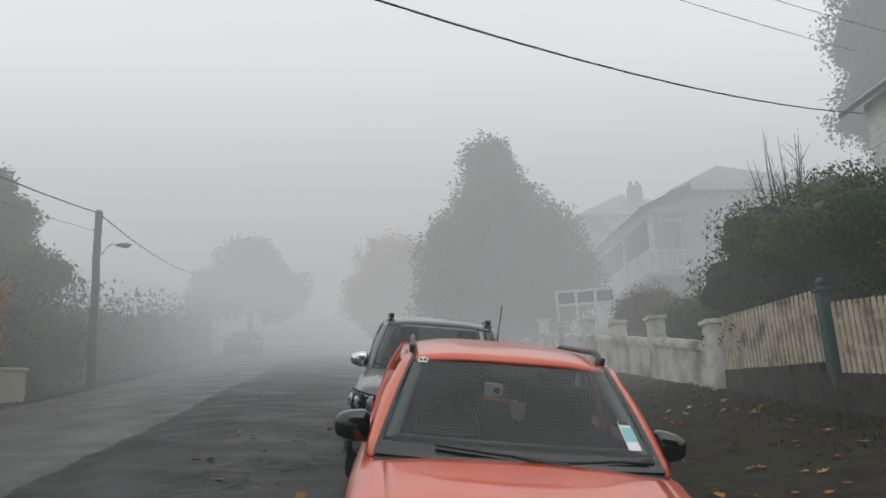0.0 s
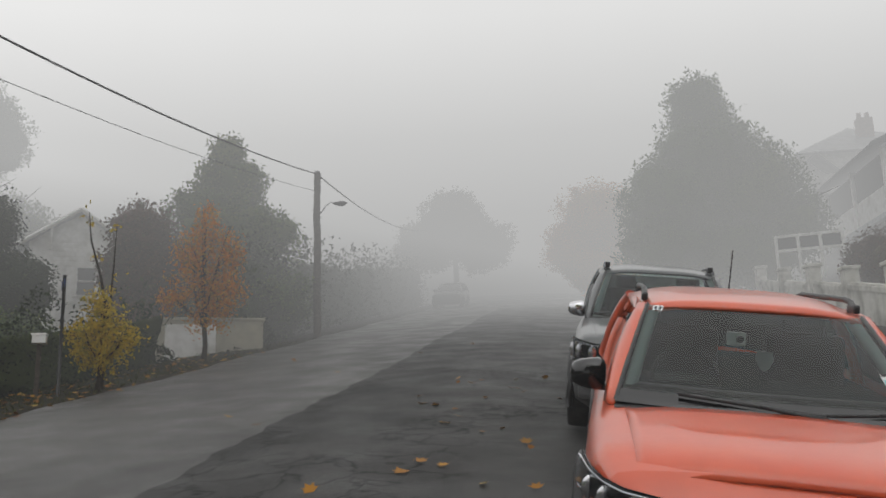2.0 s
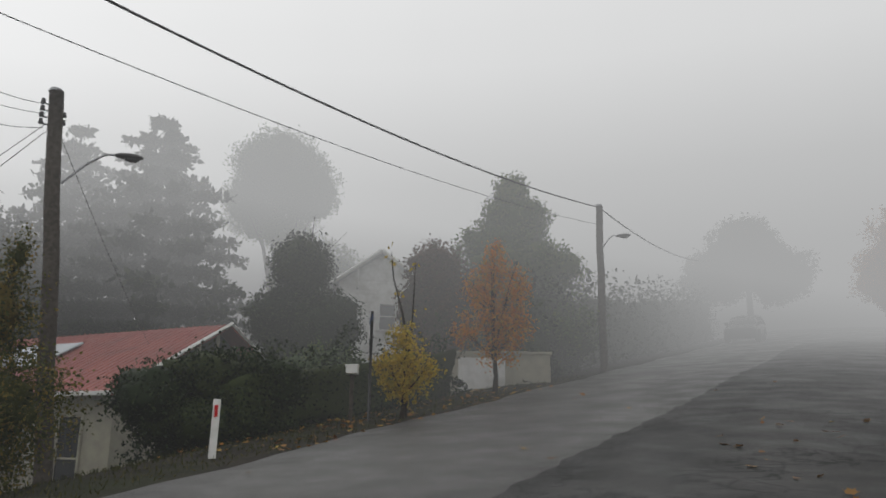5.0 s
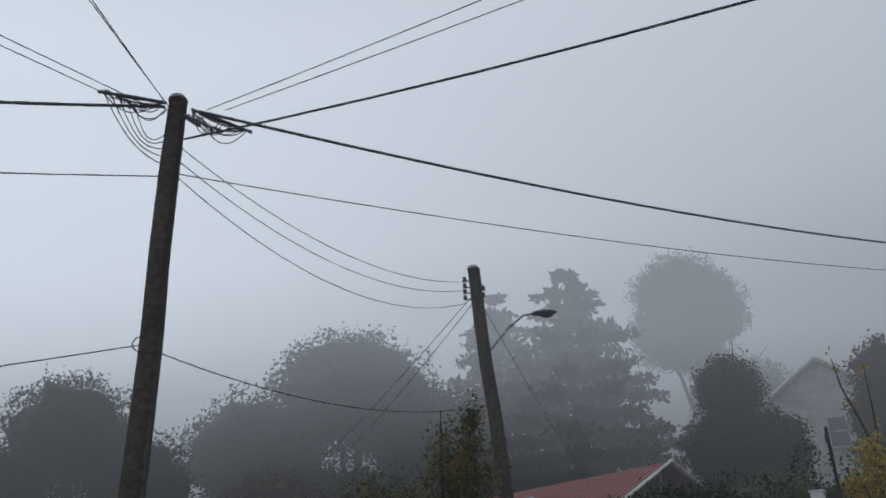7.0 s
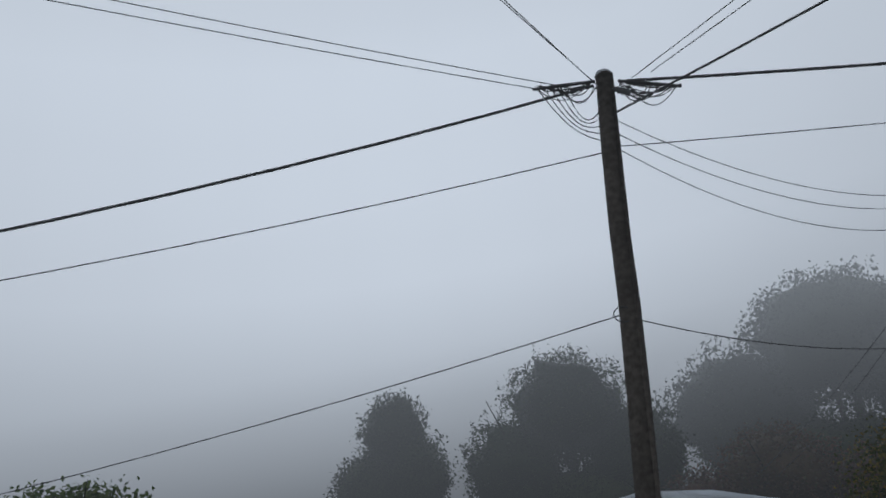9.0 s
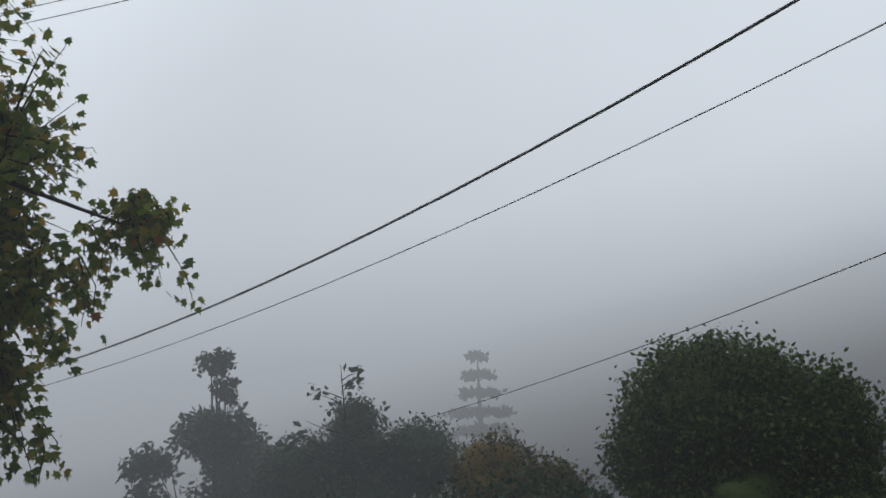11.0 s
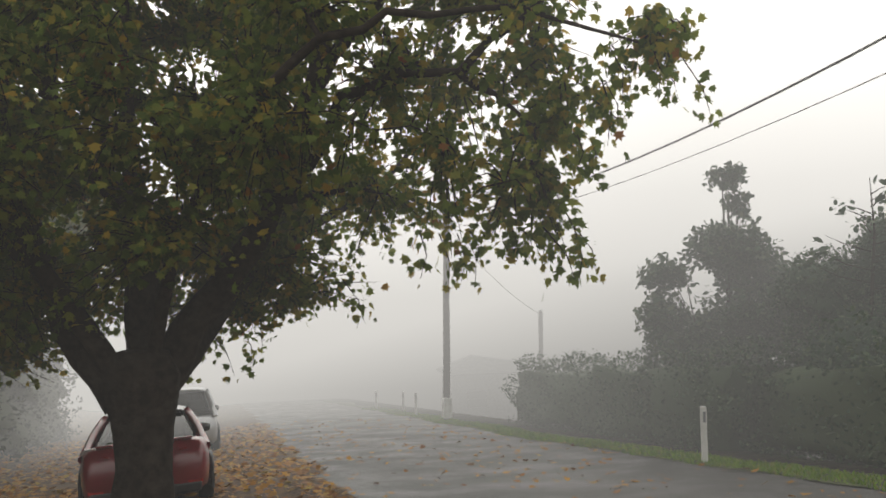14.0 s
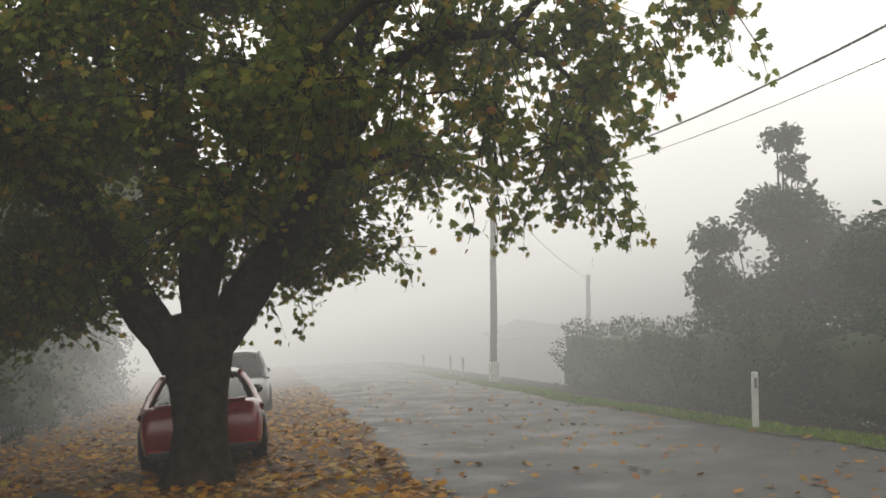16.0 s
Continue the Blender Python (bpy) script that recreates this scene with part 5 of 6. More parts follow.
twig_tree = thing("leggy_shrub", pose(-11.15, -12.0, gz(-11.15, -12.0)), "leggy shrub with bare twigs and a few drooping leaves", "shrub")
bm = bmesh.new()
rw = np.random.default_rng(91)
spots = []
tube(bm, [(0, 0, 0), (0.05, 0, 2.6), (0.0, 0.05, 4.2), (0.05, 0, 5.15)], [0.05, 0.035, 0.02, 0.005], 6)
for k in range(16):
    z = 3.2 + 0.11 * k
    a = rw.uniform(0, 6.28)
    l = 0.9 * (5.4 - z) / 2.0 + 0.1
    e = Vector((l * math.cos(a), l * math.sin(a), z + 0.35 * l))
    tube(bm, [(0.03, 0, z), (0.5 * e.x, 0.5 * e.y, z + 0.1), e], [0.014, 0.009, 0.003], 4, False)
    if k % 2:
        spots += [e + Vector(rw.normal(size=3)) * 0.09 for _ in range(14)]
part("stem", bm, M_BARK, twig_tree, "", True)
mesh_part("foliage", leaves_mesh("foliage", np.array(spots), 0.16, rw, "oval", -0.4), L_GUM, twig_tree)

# two added trees at and beyond the view's edge, blocking sky light over the verge
tree("plane_tree", "second plane tree, added further down to shade the leafy verge", 6.9, -22.5, [(0, 0, 5.2, 4.2, 4.2, 2.6), (2.4, 1.5, 6.4, 3.4, 3.4, 2.4), (-1.6, -1.0, 6.4, 3.2, 3.2, 2.4), (1.5, 3.0, 4.6, 2.8, 2.8, 1.8)], 14000, 0.2, L_PLANE, 0.35, 61)
tree("plane_tree", "third plane tree, unseen, added to shade the leafy verge", 7.8, -11.5, [(0, 0, 5.0, 3.4, 3.6, 2.4), (0.5, 2.0, 6.2, 3.2, 3.2, 2.2), (0.8, -2.4, 6.0, 3.2, 3.2, 2.4)], 10000, 0.2, L_PLANE, 0.3, 62)
hedge("shrub_mass", "dark mixed shrubs beyond the grassy road edge", -12.6, -9.2, -13.2, -5.8, 1.9, 7000, 0.13, L_GUM, 63, 0.2)


# ---- walls, fences and houses of the upper side ----
def upright(name, bm, material, label, category, kind="", group=""):
    return tagged(part(name, bm, material, None), label, category, group, kind)


street_wall = thing("masonry_wall", pose(7.2, 22, 0), "old white rendered garden wall with stepped piers, stained", "garden wall")
PIER = [16.25, 19.5, 22.4, 25.45, 28.6, 31.8]
for k, y in enumerate(PIER):
    z = gz(7.2, y)
    h = 1.32 if k % 2 == 0 else 1.42
    pier = boxed("pier", (0, y - 22, z + 0.5 * h - 0.15), (0.36, 0.36, h + 0.3), M_RENDER, street_wall, 0.012)
    boxed("pier_cap", (0, y - 22, z + h + 0.04), (0.46, 0.46, 0.10), M_RENDER, pier, 0.02)
    if k < len(PIER) - 1:
        y2 = PIER[k + 1]
        z2 = gz(7.2, y2)
        bm = bmesh.new()
        a, b = y - 22 + 0.17, y2 - 22 - 0.17
        for t0, t1, x in ((-0.3, 0.98, 0.10),):
            vs = [bm.verts.new(p) for p in ((-x, a, z + t0), (x, a, z + t0), (x, b, z2 + t0), (-x, b, z2 + t0), (-x, a, z + t1), (x, a, z + t1), (x, b, z2 + t1), (-x, b, z2 + t1))]
            for f in ((0, 1, 2, 3), (7, 6, 5, 4), (0, 4, 5, 1), (1, 5, 6, 2), (2, 6, 7, 3), (3, 7, 4, 0)):
                bm.faces.new([vs[i] for i in f])
        part("wall_panel", bm, M_RENDER, street_wall)
        bm = bmesh.new()
        x, t0, t1 = 0.15, 0.80, 0.93
        vs = [bm.verts.new(p) for p in ((-x, a, z + t0), (x, a, z + t0), (x, b, z2 + t0), (-x, b, z2 + t0), (-x, a, z + t1), (x, a, z + t1), (x, b, z2 + t1), (-x, b, z2 + t1))]
        for f in ((0, 1, 2, 3), (7, 6, 5, 4), (0, 4, 5, 1), (1, 5, 6, 2), (2, 6, 7, 3), (3, 7, 4, 0)):
            bm.faces.new([vs[i] for i in f])
        part("coping", bm, M_RENDER, street_wall)


def fence_panel(name, label, y0, y1, top0, top1, low0, low1, n):
    """Pickets with shaped tops on two rails, over a dark stone footing."""
    f = thing(name, pose(7.25, 0, 0), label, "fence", "picket fence")
    for i in range(n):
        u = (i + 0.5) / n
        y, zt, zb = y0 + (y1 - y0) * u, top0 + (top1 - top0) * u, low0 + (low1 - low0) * u
        bm = bmesh.new()
        w = abs(y1 - y0) / n * 0.33
        ring = [(-w, zb), (w, zb), (w, zt - 0.10), (w * 0.55, zt - 0.07), (w * 0.95, zt - 0.035), (0, zt), (-w * 0.95, zt - 0.035), (-w * 0.55, zt - 0.07), (-w, zt - 0.10)]
        fa = bm.faces.new([bm.verts.new((-0.012, y + a, b)) for a, b in ring])
        r = bmesh.ops.extrude_face_region(bm, geom=[fa])
        bmesh.ops.translate(bm, vec=(0.022, 0, 0), verts=[v for v in r["geom"] if isinstance(v, bmesh.types.BMVert)])
        part("picket", bm, M_CREAM, f)
    for k in (0.12, 0.42):
        bm = bmesh.new()
        tube(bm, [(0.03, y0, low0 + k * 1.9 + (0.12 if k < 0.2 else 0)), (0.03, y1, low1 + k * 1.9 + (0.12 if k < 0.2 else 0))], 0.035, 4)
        part("rail", bm, M_CREAM, f)
    return f


fence_panel("picket_fence", "peeling cream picket fence on a dark stone base", 15.95, 12.4, 4.02, 3.86, 2.95, 2.72, 25)
fence_panel("picket_fence", "lower peeling cream picket fence beside a green post", 12.1, 7.4, 3.60, 3.05, 2.52, 1.95, 33)
gate_post = thing("gate_post", pose(7.22, 12.22, gz(7.22, 12.22)), "dark green timber gate post with a turned finial", "post")
G = gz(7.22, 12.22)
boxed("shaft", (0, 0, 0.5 * (3.82 - G) - 0.1), (0.17, 0.17, 3.82 - G + 0.2), M_GREENPAINT, gate_post, 0.012)
boxed("collar", (0, 0, 3.80 - G), (0.21, 0.21, 0.05), M_GREENPAINT, gate_post, 0.01)
bm = bmesh.new()
bmesh.ops.create_uvsphere(bm, u_segments=12, v_segments=8, radius=0.075, matrix=Matrix.Translation((0, 0, 3.93 - G)))
bmesh.ops.create_cone(bm, cap_ends=True, segments=10, radius1=0.09, radius2=0.04, depth=0.06, matrix=Matrix.Translation((0, 0, 3.85 - G)))
part("finial", bm, M_GREENPAINT, gate_post, "", True)
bm = bmesh.new()
for a, b in zip(lin(6.5, 15.9, 12), lin(6.5, 15.9, 12)[1:]):
    za, zb = gz(7.3, a), gz(7.3, b)
    ta, tb = (2.0 + 0.108 * (a - 7.4), 2.0 + 0.108 * (b - 7.4)) if a < 12.2 else (2.70 + 0.075 * (a - 12.4), 2.70 + 0.075 * (b - 12.4))
    j = 0.03 * math.sin(a * 5)
    vs = [bm.verts.new(p) for p in ((7.12 + j, a, za - 0.3), (7.45, a, za - 0.3), (7.45, b, zb - 0.3), (7.12 - j, b, zb - 0.3), (7.15 + j, a, ta), (7.45, a, ta), (7.45, b, tb), (7.15 - j, b, tb))]
    for f in ((0, 1, 2, 3), (7, 6, 5, 4), (0, 4, 5, 1), (1, 5, 6, 2), (2, 6, 7, 3), (3, 7, 4, 0)):
        bm.faces.new([vs[i] for i in f])
upright("retaining_wall", bm, M_STONE, "low dark mossy stone retaining wall", "wall", "structure")


def hip_roof(bm, x0, x1, y0, y1, z, h, over=0.45, gable=False, t=0.12):
    """A hipped or gabled roof over a rectangle, ridge along its longer side (or along y for a gable)."""
    x0, x1, y0, y1 = x0 - over, x1 + over, y0 - over, y1 + over
    lx, ly = x1 - x0, y1 - y0
    if gable == "x":
        a, b = (x0, 0.5 * (y0 + y1), z + h), (x1, 0.5 * (y0 + y1), z + h)
        faces = [[(x0, y0, z), (x1, y0, z), b, a], [(x1, y1, z), (x0, y1, z), a, b]]
    elif gable == "y":
        a, b = (0.5 * (x0 + x1), y0, z + h), (0.5 * (x0 + x1), y1, z + h)
        faces = [[(x1, y0, z), (x1, y1, z), b, a], [(x0, y1, z), (x0, y0, z), a, b]]
    else:
        s = 0.5 * min(lx, ly)
        if lx > ly:
            a, b = (x0 + s, 0.5 * (y0 + y1), z + h), (x1 - s, 0.5 * (y0 + y1), z + h)
            faces = [[(x0, y0, z), (x1, y0, z), b, a], [(x1, y1, z), (x0, y1, z), a, b], [(x0, y1, z), (x0, y0, z), a], [(x1, y0, z), (x1, y1, z), b]]
        else:
            a, b = (0.5 * (x0 + x1), y0 + s, z + h), (0.5 * (x0 + x1), y1 - s, z + h)
            faces = [[(x1, y0, z), (x1, y1, z), b, a], [(x0, y1, z), (x0, y0, z), a, b], [(x0, y0, z), (x1, y0, z), a], [(x1, y1, z), (x0, y1, z), b]]
    for f in faces:
        panel(bm, f, t)


def ribs(parent, p00, p10, p11, p01, n, material, r=0.018):
    """Raised seams up a sheet-iron roof plane: from edge p00-p10 to edge p01-p11."""
    p00, p10, p11, p01 = map(Vector, (p00, p10, p11, p01))
    for i in range(n):
        u = (i + 0.5) / n
        bm = bmesh.new()
        tube(bm, [p00.lerp(p10, u), p01.lerp(p11, u)], r, 4)
        part("roof_seam", bm, material, parent)


def window(parent, x, y, z, w, h, axis, out, frame_mat=M_WHITE):
    """A sash window set in a wall; axis: the wall's run; out: +1 or -1, the side it faces."""
    def at(a, o, c):
        return (x + a, y + out * o, z + c) if axis == "x" else (x + out * o, y + a, z + c)

    def dims(a, o, c):
        return (a, o, c) if axis == "x" else (o, a, c)
    wn = boxed("window", at(0, 0.015, 0), dims(w, 0.02, h), M_WINDARK, parent, 0.0)
    for a, c, lw, lh in ((-0.5 * w, 0, 0.07, h + 0.14), (0.5 * w, 0, 0.07, h + 0.14), (0, 0.5 * h, w, 0.07), (0, 0, w, 0.045)):
        boxed("window_frame", at(a, 0.03, c), dims(lw, 0.06, lh), frame_mat, wn, 0.004)
    boxed("window_sill", at(0, 0.06, -0.5 * h - 0.04), dims(w + 0.2, 0.14, 0.06), frame_mat, wn, 0.006)


def boards(bm, x0, x1, y0, y1, z0, z1, step=0.18):
    """Walls of lapped weatherboards round a rectangle."""
    n = max(2, int((z1 - z0) / step))
    below = None
    for i in range(n):
        a, b = z0 + (z1 - z0) * i / n, z0 + (z1 - z0) * (i + 1) / n
        o, q = 0.02, 0.0
        lo = [(x0 - o, y0 - o, a), (x1 + o, y0 - o, a), (x1 + o, y1 + o, a), (x0 - o, y1 + o, a)]
        hi = [(x0 - q, y0 - q, b), (x1 + q, y0 - q, b), (x1 + q, y1 + q, b), (x0 - q, y1 + q, b)]
        L, H = [bm.verts.new(p) for p in lo], [bm.verts.new(p) for p in hi]
        for k in range(4):
            bm.faces.new((L[k], L[(k + 1) % 4], H[(k + 1) % 4], H[k]))
        if below:
            for k in range(4):
                bm.faces.new((below[k], below[(k + 1) % 4], L[(k + 1) % 4], L[k]))
        below = H
        if i == 0 or i == n - 1:
            bm.faces.new(L[::-1] if i == 0 else H)


# the white house with a veranda, high over the street
house = thing("veranda_house", pose(0, 0, 0), "white weatherboard house with a hipped grey roof and a veranda", "house")
bm = bmesh.new()
boards(bm, 13.3, 22.5, 31.9, 41.0, 6.3, 11.75)
part("wall", bm, M_PALE, house)
bm = bmesh.new()
hip_roof(bm, 13.3, 21.0, 31.9, 40.0, 11.75, 2.55, 0.35)
part("roof", bm, M_SLATE, house)
bm = bmesh.new()
panel(bm, [(11.2, 30.7, 10.72), (13.35, 30.7, 11.72), (13.35, 39, 11.72), (11.2, 39, 10.72)], 0.08)
panel(bm, [(11.2, 30.7, 10.78), (13.5, 30.7, 11.8), (13.5, 30.74, 11.3), (11.2, 30.74, 10.62)], 0.03)
part("veranda_roof", bm, M_SLATE, house)
bm = bmesh.new()
panel(bm, [(11.5, 30.80, 10.60), (13.3, 30.80, 10.60), (13.3, 30.80, 11.62), (13.1, 30.80, 11.62)], 0.05)
part("veranda_gable", bm, M_PALE, house)
boxed("veranda_floor", (12.5, 35.0, 8.10), (2.1, 8.3, 0.18), M_PALE, house, 0.01)
boxed("veranda_base", (12.6, 35.2, 7.1), (1.8, 7.9, 1.9), M_STONE, house, 0.01)
for y in (31.05, 34.4, 37.8):
    boxed("veranda_post", (11.75, y, 9.4), (0.20, 0.20, 2.5), M_WHITE, house, 0.012)
boxed("veranda_post", (13.2, 31.05, 9.4), (0.14, 0.14, 2.5), M_PALE, house, 0.01)
for y, z in ((31.05, 10.55), (31.05, 10.30)):
    boxed("fret_rail", (12.5, y, z), (1.5, 0.06, 0.05), M_WHITE, house, 0.006)
for i in range(12):
    boxed("fret_slat", (11.9 + 0.115 * i, 31.05, 10.42), (0.035, 0.03, 0.20), M_WHITE, house, 0.0)
for z in (9.05, 8.32):
    boxed("hand_rail", (12.5, 31.05, z), (1.4, 0.08, 0.06), M_WHITE, house, 0.006)
for i in range(12):
    boxed("baluster", (11.93 + 0.115 * i, 31.05, 8.68), (0.035, 0.035, 0.70), M_WHITE, house, 0.0)
boxed("side_panel", (11.75, 34.45, 8.75), (0.08, 6.6, 1.05), M_WHITE, house, 0.01)
boxed("shade_blind", (11.78, 32.75, 9.9), (0.03, 3.1, 1.2), M_SEAT, house, 0.0)
boxed("shade_blind", (11.78, 36.1, 9.9), (0.03, 3.1, 1.2), M_SEAT, house, 0.0)
window(house, 15.6, 31.88, 9.4, 1.0, 1.6, "x", -1)

back_house = thing("hipped_house", pose(0, 0, 0), "pale house with a grey hipped roof and brick chimney", "house")
bm = bmesh.new()
boards(bm, 12.3, 19.5, 42.6, 50.0, 7.8, 13.9, 0.25)
part("wall", bm, M_RENDER, back_house)
bm = bmesh.new()
hip_roof(bm, 12.3, 19.5, 42.6, 50.0, 13.9, 2.4, 0.4)
roof = part("roof", bm, M_SLATE, back_house)
bm = bmesh.new()
box(bm, (16.2, 44.6, 15.4), (0.75, 0.6, 1.7), 0.02)
for dx in (-0.2, 0.2):
    bmesh.ops.create_cone(bm, cap_ends=True, segments=10, radius1=0.13, radius2=0.10, depth=0.35, matrix=Matrix.Translation((16.2 + dx, 44.6, 16.4)))
part("chimney", bm, M_BRICK, roof)
bm = bmesh.new()
hip_roof(bm, 11.6, 13.6, 41.6, 44.0, 12.5, 1.2, 0.25, "y")
part("porch_roof", bm, M_SLATE, back_house)
boxed("porch_wall", (12.6, 42.7, 10.4), (2.0, 2.0, 4.4), M_RENDER, back_house, 0.01)
window(back_house, 12.6, 41.68, 10.9, 0.6, 1.5, "x", -1)

white_rail = thing("driveway_gate", pose(8.3, 29.25, gz(8.3, 29.25), 0, 0, -14), "white framed driveway gate with dark panels", "gate")
GZ = gz(8.3, 29.25)
for z in (7.22, 6.72):
    boxed("gate_rail", (0, 0, z - GZ), (2.2, 0.09, 0.10), M_WHITE, white_rail, 0.008)
for i in range(4):
    boxed("gate_upright", (-1.05 + 0.7 * i, 0, 6.5 - GZ), (0.10, 0.10, 2 * (7.22 - 6.5) + 0.1), M_WHITE, white_rail, 0.008)
for i in range(3):
    boxed("gate_panel", (-0.70 + 0.7 * i, 0, 6.97 - GZ), (0.58, 0.03, 0.42), M_SEAT, white_rail, 0.0)

side_house = thing("gabled_house", pose(0, 0, 0), "white gabled house glimpsed behind bare branches", "house")
bm = bmesh.new()
boards(bm, 11.9, 18.5, 10.5, 17.0, 3.6, 9.0)
panel(bm, [(11.9, 17.02, 9.0), (18.5, 17.02, 9.0), (15.2, 17.02, 11.4)], 0.05)
part("wall", bm, M_WHITE, side_house)
bm = bmesh.new()
hip_roof(bm, 11.9, 18.5, 10.5, 17.0, 8.95, 2.6, 0.42, "y")
part("roof", bm, M_SLATE, side_house)

# ---- houses on the lower side ----
red_house = thing("red_roofed_house", pose(0, 0, 0), "low cream house with a red corrugated gable roof", "house")
bm = bmesh.new()
boards(bm, -23.0, -15.3, 13.1, 19.1, -0.9, 2.75)
part("wall", bm, M_WEATHER, red_house)
bm = bmesh.new()
hip_roof(bm, -23.0, -15.3, 13.1, 19.1, 2.72, 1.95, 0.48, "x", 0.07)
rr = part("roof", bm, M_REDROOF, red_house)
ribs(rr, (-23.4, 12.66, 2.75), (-14.9, 12.66, 2.75), (-14.9, 16.08, 4.68), (-23.4, 16.08, 4.68), 40, M_REDROOF, 0.012)
bm = bmesh.new()
tube(bm, [(-14.80, 12.6, 2.72), (-14.80, 16.1, 4.68), (-14.80, 19.6, 2.72)], 0.055, 4)
part("barge_board", bm, M_WHITE, red_house)
bm = bmesh.new()
panel(bm, [(-15.28, 13.1, 2.75), (-15.28, 19.1, 2.75), (-15.28, 16.1, 4.5)], 0.04)
part("gable_panel", bm, M_SEAT, red_house)
for i in range(7):
    y = 14.2 + 0.63 * i
    h = 1.75 * (1 - abs(y - 16.1) / 3.0)
    boxed("gable_batten", (-15.24, y, 2.8 + 0.5 * h), (0.04, 0.10, h), M_WEATHER, red_house, 0.0)
boxed("gutter", (-19.2, 12.55, 2.70), (8.7, 0.12, 0.10), M_WHITE, red_house, 0.02)
boxed("solar_panel", (-20.6, 14.6, 3.93), (2.6, 1.5, 0.04), M_TIN, red_house, 0.005, "pale roof panel", Matrix.Translation((-20.6, 14.6, 3.93)) @ Matrix.Rotation(radians(29), 4, "X") @ Matrix.Translation((20.6, -14.6, -3.93)))
window(red_house, -16.6, 13.08, 1.3, 0.8, 1.9, "x", -1, M_WEATHER)
window(red_house, -19.5, 13.08, 1.6, 1.4, 1.1, "x", -1, M_WEATHER)

gable_house = thing("white_gabled_house", pose(-18.6, 29.0, 0, 0, 0, 33), "white weatherboard house with a steep gable among trees", "house")
bm = bmesh.new()
boards(bm, -1.75, 1.75, 0.0, 7.0, 2.0, 8.5)
panel(bm, [(-1.75, -0.015, 8.5), (1.75, -0.015, 8.5), (0, -0.015, 9.65)], 0.05)
part("wall", bm, M_WHITE, gable_house)
bm = bmesh.new()
hip_roof(bm, -1.75, 1.75, 0.0, 7.0, 8.35, 1.45, 0.35, "y", 0.1)
part("roof", bm, M_TIN, gable_house)
for s in (-1, 1):
    bm = bmesh.new()
    tube(bm, [(s * 2.12, -0.4, 8.28), (0, -0.4, 9.78)], 0.085, 4)
    part("barge_board", bm, M_WHITE, gable_house)
boxed("finial_bracket", (-1.0, -0.25, 8.6), (0.08, 0.3, 0.9), M_WHITE, gable_house, 0.01)
window(gable_house, 0.3, -0.03, 7.0, 0.7, 1.1, "x", -1)

shed = thing("shed", pose(0, 0, 0), "low building with a pale corrugated iron hip roof", "shed")
bm = bmesh.new()
boards(bm, -22.0, -15.9, 1.2, 8.6, -2.6, 2.25)
part("wall", bm, M_WEATHER, shed)
bm = bmesh.new()
hip_roof(bm, -22.0, -15.9, 1.2, 8.6, 2.22, 0.95, 0.5, False, 0.06)
sr = part("roof", bm, M_TIN, shed)
ribs(sr, (-15.4, 0.9, 2.26), (-15.4, 9.0, 2.26), (-18.7, 5.7, 3.16), (-18.7, 4.2, 3.16), 34, M_TIN, 0.014)
boxed("gutter", (-15.36, 4.9, 2.16), (0.12, 8.5, 0.10), M_WHITE, shed, 0.02)
boxed("downpipe", (-15.45, 0.75, 1.0), (0.07, 0.07, 2.3), M_WHITE, shed, 0.02)

far_house = thing("pale_house", pose(-4, -14, -2.2), "pale low house far down the foggy street", "house")
bm = bmesh.new()
boards(bm, -24.0, -12.6, -50.0, -43.0, -9.5, -4.9, 0.3)
part("wall", bm, M_WHITE, far_house)
bm = bmesh.new()
hip_roof(bm, -24.0, -12.6, -50.0, -43.0, -4.9, 1.6, 0.4)
part("roof", bm, M_SLATE, far_house)
window(far_house, -14.5, -42.98, -6.8, 1.6, 1.2, "x", 1)
window(far_house, -18.5, -42.98, -6.8, 1.6, 1.2, "x", 1)

garden_wall = thing("garage", pose(-9.7, 21.2, gz(-9.7, 21.2), 0, 0, 26), "pale rendered garage wall behind autumn trees", "garage")
GG = gz(-9.7, 21.2)
boxed("wall", (0, 0.6, 4.25 - GG - 1.2), (3.0, 1.6, 2.4), M_WEATHER, garden_wall, 0.012)
boxed("coping", (0, 0.6, 4.27 - GG), (3.1, 1.7, 0.08), M_WEATHER, garden_wall, 0.012)
boxed("door", (-0.4, -0.22, 3.5 - GG), (1.3, 0.04, 1.25), M_WHITE, garden_wall, 0.006)

# ---- posts and small things by the road ----
def guide_post(x, y, h=0.95, turn=0.0):
    g = thing("guide_post", pose(x, y, gz(x, y), 1.0, 1.0, turn), "white plastic roadside guide post with a reflector", "guide post", "guide posts")
    bm = bmesh.new()
    box(bm, (0, 0, 0.5 * h - 0.1), (0.105, 0.045, h + 0.2), 0.014)
    part("shaft", bm, M_WHITE, g)
    for s in (-1, 1):
        boxed("reflector", (0, s * 0.0245, h - 0.17), (0.05, 0.006, 0.17), M_REFLECT if y > 0 else M_METAL, g, 0.001)
    return g


guide_post(-7.72, -11.9, 0.93)
guide_post(-8.55, 9.15, 0.82, 35)
for x, y in ((-7.9, -34.5), (-7.6, -31.0), (-7.5, -38.5)):
    guide_post(x, y, 0.9)
boxed("white_band", (0, 0, 0.45), (0.30, 0.30, 0.7), M_WHITE, pole_down, 0.03, "white-painted pole foot")

